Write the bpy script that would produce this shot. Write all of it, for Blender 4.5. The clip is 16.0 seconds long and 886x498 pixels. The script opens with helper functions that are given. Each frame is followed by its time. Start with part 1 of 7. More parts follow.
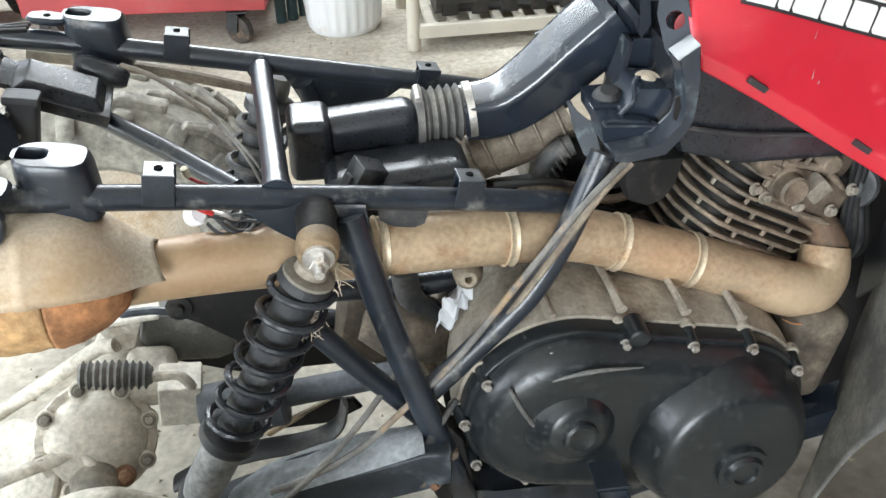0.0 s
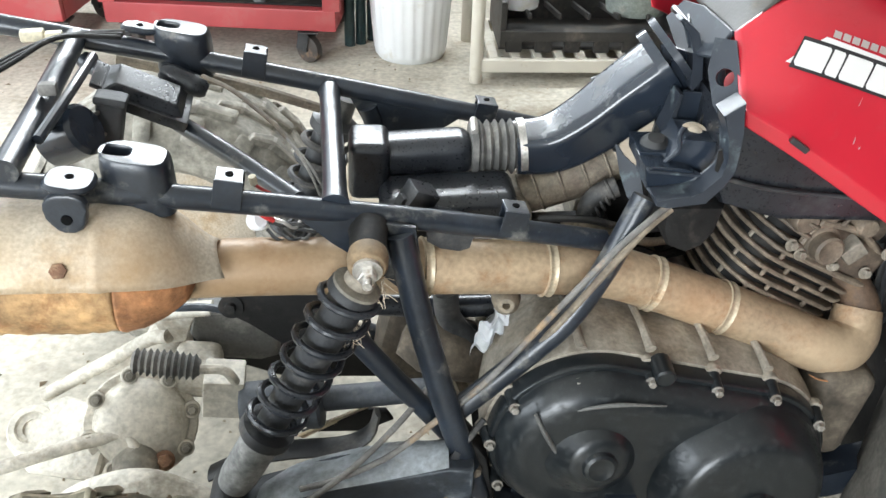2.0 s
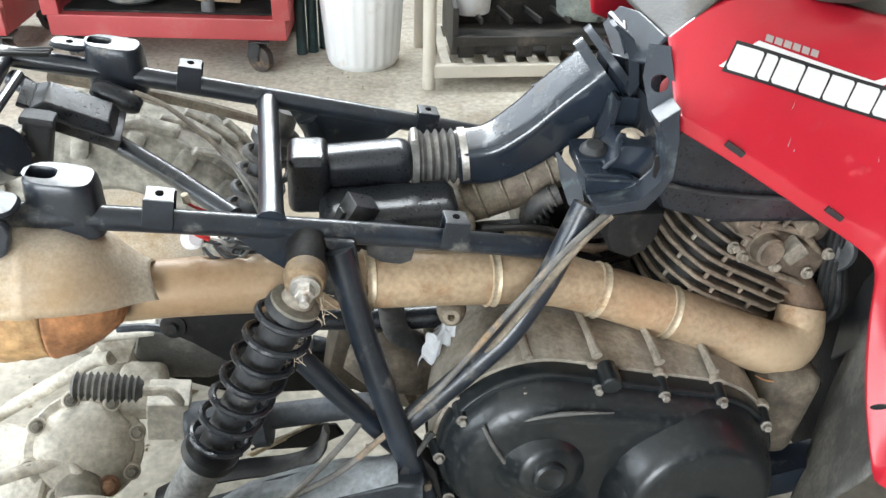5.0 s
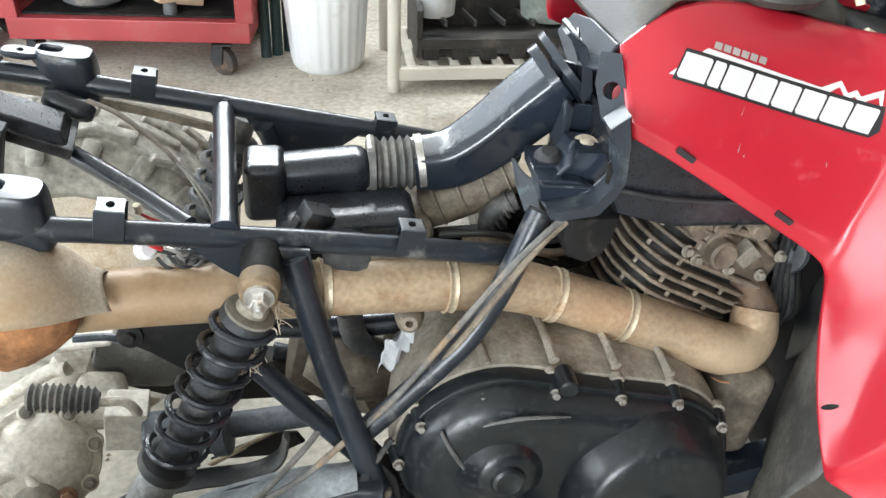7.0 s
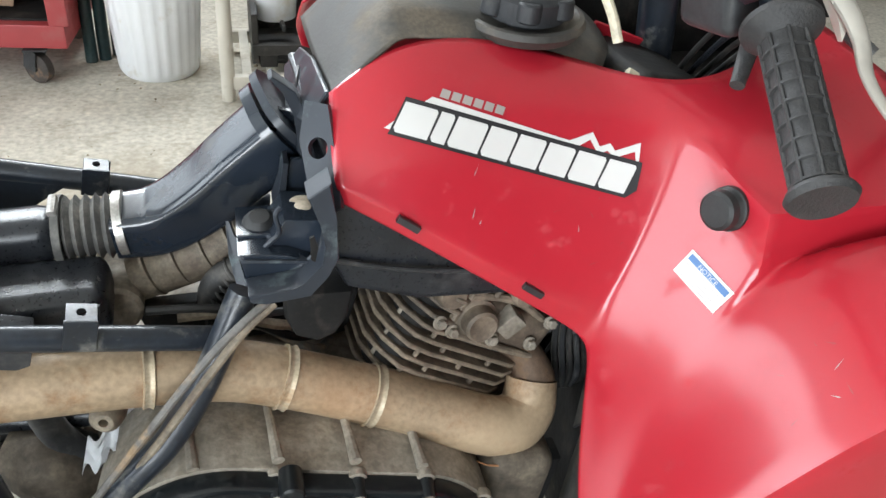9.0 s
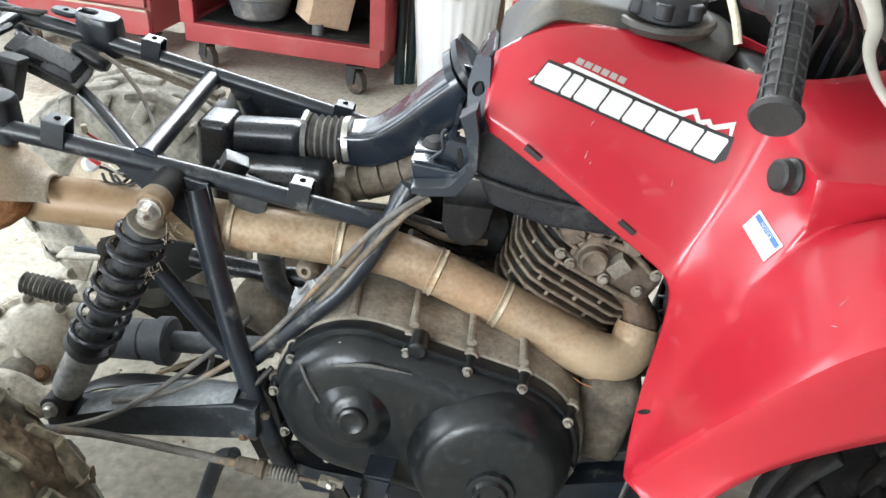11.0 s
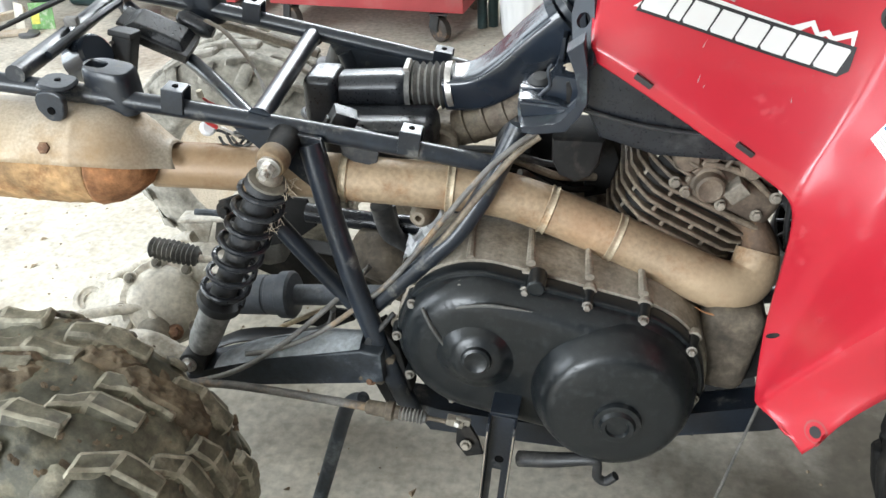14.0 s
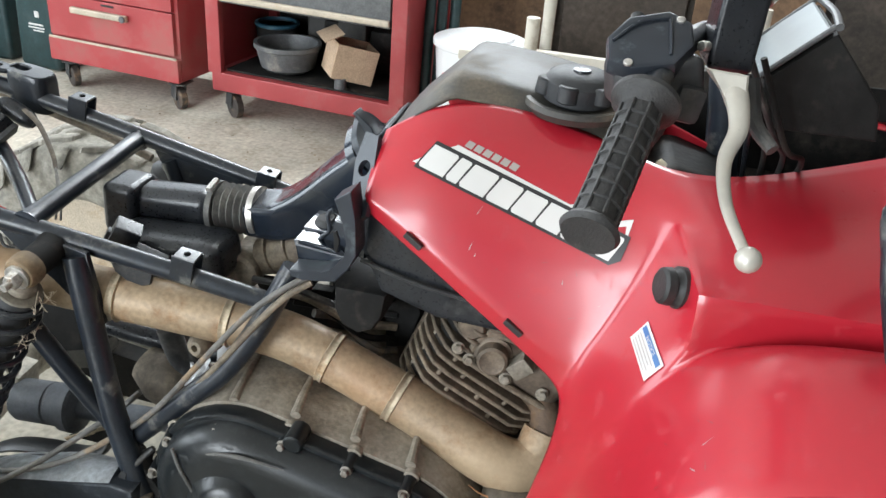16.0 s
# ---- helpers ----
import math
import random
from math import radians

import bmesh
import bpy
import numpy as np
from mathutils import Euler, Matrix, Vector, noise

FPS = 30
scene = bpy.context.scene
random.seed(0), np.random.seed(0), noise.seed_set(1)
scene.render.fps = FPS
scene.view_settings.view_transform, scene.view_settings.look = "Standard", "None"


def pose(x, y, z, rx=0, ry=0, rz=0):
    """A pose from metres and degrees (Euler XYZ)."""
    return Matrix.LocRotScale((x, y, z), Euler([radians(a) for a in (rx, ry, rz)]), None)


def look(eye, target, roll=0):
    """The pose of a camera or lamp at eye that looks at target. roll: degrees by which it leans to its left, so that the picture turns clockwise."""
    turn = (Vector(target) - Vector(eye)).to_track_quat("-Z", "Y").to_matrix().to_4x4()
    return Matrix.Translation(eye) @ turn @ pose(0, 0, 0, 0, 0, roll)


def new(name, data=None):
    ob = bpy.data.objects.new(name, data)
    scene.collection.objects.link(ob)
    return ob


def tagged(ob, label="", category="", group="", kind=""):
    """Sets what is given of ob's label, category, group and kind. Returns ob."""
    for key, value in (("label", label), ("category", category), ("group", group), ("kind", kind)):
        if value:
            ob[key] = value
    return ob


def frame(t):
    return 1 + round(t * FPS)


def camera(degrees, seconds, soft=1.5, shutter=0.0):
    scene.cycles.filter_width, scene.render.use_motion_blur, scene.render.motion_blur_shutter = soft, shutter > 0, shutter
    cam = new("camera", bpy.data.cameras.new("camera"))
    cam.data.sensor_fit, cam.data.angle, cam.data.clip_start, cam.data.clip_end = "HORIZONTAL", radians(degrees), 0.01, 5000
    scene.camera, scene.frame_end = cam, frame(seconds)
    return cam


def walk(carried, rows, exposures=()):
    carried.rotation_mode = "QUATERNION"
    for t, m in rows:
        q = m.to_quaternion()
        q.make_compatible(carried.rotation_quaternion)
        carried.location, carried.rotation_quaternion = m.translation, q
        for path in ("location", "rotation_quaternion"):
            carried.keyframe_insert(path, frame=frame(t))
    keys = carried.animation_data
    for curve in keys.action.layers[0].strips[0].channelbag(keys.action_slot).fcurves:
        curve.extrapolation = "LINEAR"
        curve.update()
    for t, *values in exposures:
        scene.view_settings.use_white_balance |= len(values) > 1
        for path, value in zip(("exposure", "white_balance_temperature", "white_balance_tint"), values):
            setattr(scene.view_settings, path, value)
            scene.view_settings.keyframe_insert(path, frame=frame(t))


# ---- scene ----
cam = camera(54.6, 16.0)
METRES, EYE, TILT, LEAN, TURN = 1.05, 1.2, -30.0, 5.0, 0.0
PATH = [
    (0, (0.236, 0.358, 1.146), (0.453, 1.956, -0.037), -1.4),
    (0.5, (0.248, 0.347, 1.154), (0.432, 1.961, -0.013), -0.3),
    (1, (0.254, 0.323, 1.159), (0.425, 1.946, 0.003), 0.7),
    (1.5, (0.231, 0.312, 1.171), (0.377, 1.952, 0.036), 1.7),
    (2, (0.231, 0.311, 1.171), (0.351, 1.959, 0.044), 1.9),
    (2.5, (0.245, 0.319, 1.174), (0.354, 1.968, 0.048), 1.4),
    (3, (0.247, 0.321, 1.175), (0.407, 1.968, 0.052), 1.4),
    (3.5, (0.266, 0.319, 1.178), (0.484, 1.961, 0.057), 1.7),
    (4, (0.256, 0.324, 1.172), (0.443, 1.972, 0.054), 1.8),
    (6.5, (0.275, 0.321, 1.179), (0.515, 1.964, 0.064), 2.2),
    (7, (0.28, 0.323, 1.183), (0.541, 1.963, 0.067), 2.4),
    (7.5, (0.306, 0.309, 1.194), (0.615, 1.939, 0.077), 1.0),
    (8, (0.372, 0.326, 1.195), (0.836, 1.92, 0.08), 0.8),
    (8.5, (0.472, 0.437, 1.187), (1.023, 2.001, 0.069), 3.0),
    (9, (0.522, 0.468, 1.182), (0.98, 2.057, 0.057), 5.2),
    (9.5, (0.622, 0.315, 1.173), (0.769, 1.965, 0.052), 5.3),
    (10, (0.666, 0.17, 1.177), (0.579, 1.848, 0.092), 3.9),
    (12.5, (0.696, 0.124, 1.179), (0.422, 1.848, 0.202), 2.9),
    (13, (0.697, 0.114, 1.185), (0.405, 1.832, 0.202), -1.0),
    (13.5, (0.667, 0.119, 1.161), (0.364, 1.734, 0.022), -2.0),
    (14, (0.656, 0.119, 1.175), (0.266, 1.731, 0.057), -3.4),
    (14.5, (0.702, 0.13, 1.186), (0.311, 1.756, 0.089), -3.1),
    (15, (0.754, 0.219, 1.19), (0.352, 1.866, 0.128), -1.6),
    (15.5, (0.795, 0.321, 1.209), (0.467, 2.059, 0.274), 1.2),
    (16, (0.9, 0.285, 1.196), (0.512, 2.014, 0.267), 4.5),
]
walk(cam, [(t, look(eye, target, roll)) for t, eye, target, roll in PATH], [(0.0, 0.28), (1.5, 0.27), (7.5, 0.26), (8.0, 0.25), (8.5, 0.02), (9.5, -0.02), (10.0, 0.22), (13.5, 0.20), (14.0, 0.15), (15.0, 0.20), (15.5, 0.03), (16.0, -0.04)])

# ---- light ----
world = bpy.data.worlds.new("world")
scene.world = world
world.use_nodes = True
wn, wl = world.node_tree.nodes, world.node_tree.links
sky = wn.new("ShaderNodeTexSky")
sky.sky_type, sky.sun_disc = "NISHITA", False
sky.sun_elevation, sky.sun_rotation = radians(38), radians(250)
wl.new(sky.outputs[0], wn["Background"].inputs[0])
wn["Background"].inputs[1].default_value = 0.03


def opening_light(name, eye, target, w, h, watts, colour):
    """Daylight that comes in through one of the room's openings."""
    lamp = bpy.data.lights.new(name, "AREA")
    lamp.shape, lamp.size, lamp.size_y, lamp.energy, lamp.color = "RECTANGLE", w, h, watts, colour
    ob = new(name, lamp)
    ob.matrix_world = look(eye, target)
    return ob


opening_light("door_daylight", (-3.3, 0.5, 1.6), (0.9, 1.0, 0.6), 3.2, 2.1, 172, (0.84, 0.93, 1.0))
opening_light("front_daylight", (-1.6, -3.9, 1.5), (0.5, 1.2, 0.55), 2.3, 2.2, 300, (0.875, 0.945, 1.0))
opening_light("clerestory_daylight", (0.1, 4.15, 2.45), (0.3, 1.6, 0.4), 2.2, 0.65, 140, (0.88, 0.95, 1.0))
opening_light("window_daylight", (-1.95, 4.15, 1.97), (0.2, 1.4, 0.6), 2.8, 1.5, 44, (0.86, 0.94, 1.0))



# ---- materials ----
def mat(name, base, rough=0.5, metal=0.0, vary=0.25, scale=9.0, dirt=None, amount=0.0, dirt_scale=4.0, bump=0.15, fine=160.0, coat=0.0, spec=0.5, mottle=0.25):
    """A worn surface: base colour that varies at three scales, patches of dirt, fine relief."""
    m = bpy.data.materials.new(name)
    m.use_nodes = True
    n, l = m.node_tree.nodes, m.node_tree.links
    b = n["Principled BSDF"]
    b.inputs["Metallic"].default_value = metal
    b.inputs["Coat Weight"].default_value = coat
    b.inputs["Coat Roughness"].default_value = 0.12
    b.inputs["Specular IOR Level"].default_value = spec
    co = n.new("ShaderNodeTexCoord")
    big, small = n.new("ShaderNodeTexNoise"), n.new("ShaderNodeTexNoise")
    big.inputs["Scale"].default_value, big.inputs["Detail"].default_value = scale, 6
    small.inputs["Scale"].default_value, small.inputs["Detail"].default_value = fine, 4
    for t in (big, small):
        l.new(co.outputs["Object"], t.inputs["Vector"])
    ramp = n.new("ShaderNodeValToRGB")
    lo, hi = [max(0, c * (1 - vary)) for c in base], [min(1, c * (1 + vary)) for c in base]
    ramp.color_ramp.elements[0].position, ramp.color_ramp.elements[1].position = 0.3, 0.7
    ramp.color_ramp.elements[0].color, ramp.color_ramp.elements[1].color = (*lo, 1), (*hi, 1)
    l.new(big.outputs[0], ramp.inputs[0])
    out = ramp.outputs[0]
    rr = n.new("ShaderNodeMapRange")
    swing = 0.1 if bump > 0.05 else 0.02
    rr.inputs[3].default_value, rr.inputs[4].default_value = max(0.02, rough - swing), min(1, rough + swing)
    l.new(small.outputs[0], rr.inputs[0])
    rough_out = rr.outputs[0]
    if dirt:
        patch = n.new("ShaderNodeTexNoise")
        patch.inputs["Scale"].default_value, patch.inputs["Detail"].default_value, patch.inputs["Roughness"].default_value = dirt_scale, 9, 0.68
        l.new(co.outputs["Object"], patch.inputs["Vector"])
        cut = n.new("ShaderNodeMapRange")
        cut.inputs[1].default_value, cut.inputs[2].default_value = 0.62 - 0.3 * amount, 0.74 - 0.18 * amount
        l.new(patch.outputs[0], cut.inputs[0])
        mix = n.new("ShaderNodeMix")
        mix.data_type = "RGBA"
        mix.inputs[7].default_value = (*dirt, 1)
        l.new(cut.outputs[0], mix.inputs[0])
        l.new(out, mix.inputs[6])
        out = mix.outputs[2]
        rm = n.new("ShaderNodeMix")
        rm.inputs[3].default_value = 0.85
        l.new(cut.outputs[0], rm.inputs[0])
        l.new(rough_out, rm.inputs[2])
        rough_out = rm.outputs[0]
    if bump >= 0.1:
        grain = n.new("ShaderNodeMapRange")
        grain.inputs[1].default_value, grain.inputs[2].default_value = 0.32, 0.68
        grain.inputs[3].default_value, grain.inputs[4].default_value = 0.84, 1.16
        l.new(small.outputs[0], grain.inputs[0])
        blot, blots = n.new("ShaderNodeTexNoise"), n.new("ShaderNodeMapRange")
        blot.inputs["Scale"].default_value, blot.inputs["Detail"].default_value, blot.inputs["Roughness"].default_value = 34, 9, 0.72
        l.new(co.outputs["Object"], blot.inputs["Vector"])
        blots.inputs[1].default_value, blots.inputs[2].default_value = 0.36, 0.64
        blots.inputs[3].default_value, blots.inputs[4].default_value = 1 - 0.9 * mottle, 1 + 0.7 * mottle
        l.new(blot.outputs[0], blots.inputs[0])
        both = n.new("ShaderNodeMath")
        both.operation = "MULTIPLY"
        l.new(grain.outputs[0], both.inputs[0])
        l.new(blots.outputs[0], both.inputs[1])
        speck = n.new("ShaderNodeHueSaturation")
        l.new(both.outputs[0], speck.inputs["Value"])
        l.new(out, speck.inputs["Color"])
        out = speck.outputs[0]
    l.new(out, b.inputs["Base Color"])
    l.new(rough_out, b.inputs["Roughness"])
    if bump:
        bp = n.new("ShaderNodeBump")
        bp.inputs["Strength"].default_value, bp.inputs["Distance"].default_value = bump, 0.002
        l.new(small.outputs[0], bp.inputs["Height"])
        l.new(bp.outputs[0], b.inputs["Normal"])
    return m


M = {}
M["frame"] = mat("black_frame_paint", (0.013, 0.0175, 0.025), 0.34, 0, 0.4, 14, (0.15, 0.145, 0.13), 0.16, 20, 0.12, 200, 0.15, mottle=0.2)
M["plastic"] = mat("black_plastic", (0.014, 0.016, 0.02), 0.30, 0, 0.3, 8, (0.09, 0.09, 0.088), 0.15, 9, 0.1, 300)
M["gloss"] = mat("satin_black_plastic", (0.016, 0.022, 0.032), 0.22, 0, 0.3, 8, (0.10, 0.10, 0.10), 0.10, 11, 0.04, 200, 0.35, mottle=0.1)
M["bellow"] = mat("dusty_grey_rubber", (0.10, 0.098, 0.092), 0.6, 0, 0.3, 14, (0.22, 0.21, 0.19), 0.4, 16, 0.2, 220, mottle=0.15)
# Dirty black parts; also carries shade painted under fenders and inside hollows.
M["dark"] = mat("dirty_black_and_shade", (0.013, 0.0125, 0.012), 0.7, 0, 0.4, 9, (0.05, 0.043, 0.036), 0.3, 18, 0.4, 120, 0, 0.25)
M["wood"] = mat("brown_board", (0.16, 0.095, 0.055), 0.6, 0, 0.3, 3, (0.08, 0.05, 0.035), 0.3, 4, 0.2, 60)
M["teal"] = mat("blue_plastic", (0.02, 0.08, 0.12), 0.45, 0, 0.2, 8)
M["dusty"] = mat("dusty_black_plastic", (0.03, 0.031, 0.033), 0.45, 0, 0.35, 7, (0.15, 0.14, 0.125), 0.35, 6, 0.15, 220, mottle=0.32)
M["cover"] = mat("black_engine_cover", (0.0085, 0.0108, 0.0125), 0.30, 0, 0.25, 5, (0.028, 0.031, 0.031), 0.30, 130, 0.05, 300, 0, 0.5)
M["rubber"] = mat("black_rubber", (0.02, 0.02, 0.02), 0.55, 0, 0.3, 12, (0.12, 0.11, 0.10), 0.25, 14, 0.2, 260)
M["grip"] = mat("grip_rubber", (0.035, 0.034, 0.034), 0.6, 0, 0.3, 20, (0.11, 0.10, 0.09), 0.2, 20, 0.4, 500)
M["pipe"] = mat("rusty_exhaust", (0.365, 0.268, 0.172), 0.46, 0.1, 0.22, 6, (0.28, 0.16, 0.082), 0.38, 16, 0.22, 150, mottle=0.08)
M["shield"] = mat("heat_shield_metal", (0.49, 0.42, 0.33), 0.45, 0.1, 0.2, 7, (0.37, 0.26, 0.15), 0.35, 7, 0.12, 260, mottle=0.1)
M["rust"] = mat("orange_rust", (0.36, 0.165, 0.07), 0.8, 0.0, 0.35, 16, (0.21, 0.085, 0.035), 0.5, 20, 1.0, 90, mottle=0.45)
M["barrel"] = mat("tan_rust", (0.44, 0.27, 0.125), 0.75, 0.0, 0.25, 18, (0.27, 0.135, 0.055), 0.4, 22, 1.0, 55, mottle=0.45)
M["rustpipe"] = mat("dark_rusted_pipe", (0.11, 0.07, 0.045), 0.7, 0.1, 0.35, 14, (0.20, 0.12, 0.065), 0.4, 24, 0.6, 140)
# Tan darkened for the starter's shaded recess; other brown parts use it too.
M["starter"] = mat("brown_dusty_casting", (0.085, 0.068, 0.050), 0.75, 0, 0.3, 14, (0.16, 0.13, 0.095), 0.35, 14, 0.3, 140, mottle=0.45)
M["dullrust"] = mat("brown_rusted_bolt", (0.17, 0.088, 0.050), 0.8, 0.1, 0.3, 60, (0.30, 0.2, 0.12), 0.3, 60, 0.6, 200)
M["band"] = mat("exhaust_band", (0.50, 0.41, 0.29), 0.45, 0.3, 0.2, 20, (0.36, 0.2, 0.09), 0.3, 20, 0.1, 260, mottle=0.12)
M["case"] = mat("dusty_cast_aluminium", (0.31, 0.275, 0.225), 0.62, 0.15, 0.28, 12, (0.16, 0.13, 0.095), 0.4, 8, 0.3, 170, mottle=0.32)
M["diff"] = mat("pale_dusty_casting", (0.50, 0.465, 0.395), 0.6, 0.05, 0.2, 12, (0.24, 0.205, 0.155), 0.28, 13, 0.35, 140, mottle=0.22)
M["fin"] = mat("cylinder_fin_metal", (0.16, 0.125, 0.092), 0.6, 0.15, 0.4, 14, (0.26, 0.21, 0.15), 0.35, 16, 0.25, 200, mottle=0.45)
M["red"] = mat("red_bodywork", (0.435, 0.0155, 0.029), 0.30, 0, 0.07, 2.5, (0.45, 0.03, 0.042), 0.12, 36, 0.015, 30, 0.38)
M["tanktop"] = mat("dusty_grey_plastic", (0.048, 0.045, 0.040), 0.52, 0, 0.3, 9, (0.13, 0.108, 0.082), 0.5, 9, 0.15, 260, mottle=0.15)
M["tan"] = mat("tan_rubber", (0.20, 0.14, 0.08), 0.7, 0, 0.3, 20, (0.12, 0.08, 0.045), 0.4, 30, 0.3, 160)
M["redmetal"] = mat("red_painted_steel", (0.34, 0.044, 0.048), 0.42, 0, 0.15, 5, (0.33, 0.10, 0.09), 0.35, 5, 0.05, 90, 0.05, mottle=0.1)
M["steel"] = mat("zinc_bolt", (0.55, 0.53, 0.5), 0.38, 0.8, 0.25, 40, (0.3, 0.2, 0.11), 0.2, 40, 0.1, 300)
M["lever"] = mat("cast_lever", (0.60, 0.57, 0.51), 0.42, 0.35, 0.12, 30, (0.35, 0.32, 0.28), 0.15, 30, 0.08, 300)
M["tyre"] = mat("dusty_tyre", (0.25, 0.235, 0.20), 0.85, 0, 0.25, 9, (0.35, 0.33, 0.29), 0.4, 10, 0.5, 90, mottle=0.45)
M["flap"] = mat("dusty_flap_rubber", (0.10, 0.097, 0.09), 0.6, 0, 0.35, 9, (0.26, 0.245, 0.22), 0.5, 7, 0.2, 160)
M["bracket"] = mat("grey_black_plastic", (0.028, 0.033, 0.042), 0.32, 0, 0.3, 10, (0.10, 0.125, 0.13), 0.2, 30, 0.02, 240, 0, 0.35)
M["mudtyre"] = mat("muddy_tyre", (0.088, 0.085, 0.060), 0.6, 0, 0.5, 14, (0.25, 0.22, 0.155), 0.6, 11, 0.9, 70, mottle=0.45)
M["lugmud"] = mat("mud_on_lugs", (0.135, 0.125, 0.088), 0.6, 0, 0.45, 18, (0.30, 0.27, 0.20), 0.45, 16, 0.9, 80, mottle=0.45)
M["clod"] = mat("brown_clod", (0.135, 0.102, 0.066), 0.95, 0, 0.5, 30, (0.23, 0.185, 0.125), 0.45, 22, 1.0, 90)
# Dust on the arm's top, paled further to paint in missing light.
M["armtop"] = mat("dusty_lightened_arm_top", (0.48, 0.51, 0.53), 0.7, 0, 0.3, 14, (0.44, 0.44, 0.42), 0.4, 18, 0.3, 120, mottle=0.32)
M["hoodlens"] = mat("milky_lens", (0.42, 0.46, 0.48), 0.25, 0, 0.1, 6, (0.3, 0.32, 0.32), 0.2, 9, 0.03, 120)
M["olive"] = mat("dusty_olive_casting", (0.17, 0.155, 0.125), 0.75, 0, 0.3, 12, (0.28, 0.25, 0.2), 0.4, 10, 0.3, 120, mottle=0.32)
M["mud"] = mat("dried_mud", (0.24, 0.185, 0.125), 0.95, 0, 0.4, 25, (0.33, 0.28, 0.2), 0.4, 18, 1.0, 60)
M["arm"] = mat("worn_blue_black_arm", (0.022, 0.028, 0.036), 0.45, 0, 0.5, 12, (0.13, 0.145, 0.155), 0.3, 14, 0.2, 140, mottle=0.45)
M["cable"] = mat("cable_sheath", (0.15, 0.142, 0.13), 0.55, 0, 0.35, 25, (0.33, 0.22, 0.12), 0.3, 14, 0.2, 300)
M["dusk"] = mat("dusty_black_box", (0.018, 0.019, 0.021), 0.58, 0, 0.35, 12, (0.085, 0.08, 0.072), 0.3, 18, 0.25, 260)
M["boot"] = mat("dusty_blue_grey_rubber", (0.070, 0.078, 0.090), 0.55, 0, 0.3, 14, (0.16, 0.165, 0.17), 0.3, 16, 0.2, 200)
# Muddy lug bevels, paled to paint the highlights along their edges.
M["lugshine"] = mat("pale_mud_highlight", (0.33, 0.305, 0.235), 0.8, 0, 0.35, 40, (0.15, 0.135, 0.10), 0.4, 30, 0.8, 90)
M["palerim"] = mat("pale_lug_edge", (0.36, 0.34, 0.30), 0.85, 0, 0.25, 30, (0.24, 0.22, 0.19), 0.4, 24, 0.5, 90)
M["leafgreen"] = mat("green_print", (0.10, 0.26, 0.06), 0.45, 0, 0.4, 40, (0.5, 0.5, 0.4), 0.25, 30, 0.02, 200)
M["tubedust"] = mat("grey_dusty_tube", (0.20, 0.20, 0.195), 0.6, 0.1, 0.25, 20, (0.34, 0.335, 0.32), 0.35, 22, 0.3, 160, mottle=0.45)
M["headcast"] = mat("brown_head_casting", (0.105, 0.078, 0.058), 0.55, 0.1, 0.4, 14, (0.20, 0.155, 0.11), 0.3, 18, 0.3, 200, mottle=0.4)
M["hose"] = mat("grey_brown_hose", (0.20, 0.165, 0.12), 0.6, 0, 0.3, 15, (0.12, 0.09, 0.07), 0.3, 12, 0.25, 240, mottle=0.45)
M["floor"] = mat("dusty_concrete", (0.51, 0.474, 0.40), 0.8, 0, 0.16, 2.6, (0.40, 0.355, 0.285), 0.40, 6.0, 0.3, 60, 0, 0.15, 0.08)


def heat_tint(m, spots):
    """Adds blued and browned patches that heat has left on metal."""
    n, l = m.node_tree.nodes, m.node_tree.links
    b = n["Principled BSDF"]
    out = b.inputs["Base Color"].links[0].from_socket
    co = n.new("ShaderNodeTexCoord")
    warp = n.new("ShaderNodeTexNoise")
    warp.inputs["Scale"].default_value, warp.inputs["Detail"].default_value = 16, 7
    l.new(co.outputs["Object"], warp.inputs["Vector"])
    for at, reach, colour, share in spots:
        d, a, r, mx = n.new("ShaderNodeVectorMath"), n.new("ShaderNodeMath"), n.new("ShaderNodeMapRange"), n.new("ShaderNodeMix")
        d.operation, a.operation, mx.data_type = "DISTANCE", "MULTIPLY_ADD", "RGBA"
        d.inputs[1].default_value = at
        l.new(co.outputs["Object"], d.inputs[0])
        a.inputs[1].default_value = reach
        l.new(warp.outputs[0], a.inputs[0])
        l.new(d.outputs["Value"], a.inputs[2])
        r.inputs[1].default_value, r.inputs[2].default_value, r.inputs[4].default_value = reach * 1.7, reach * 0.9, share
        l.new(a.outputs[0], r.inputs[0])
        mx.inputs[7].default_value = (*colour, 1)
        l.new(r.outputs[0], mx.inputs[0])
        l.new(out, mx.inputs[6])
        out = mx.outputs[2]
    l.new(out, b.inputs["Base Color"])


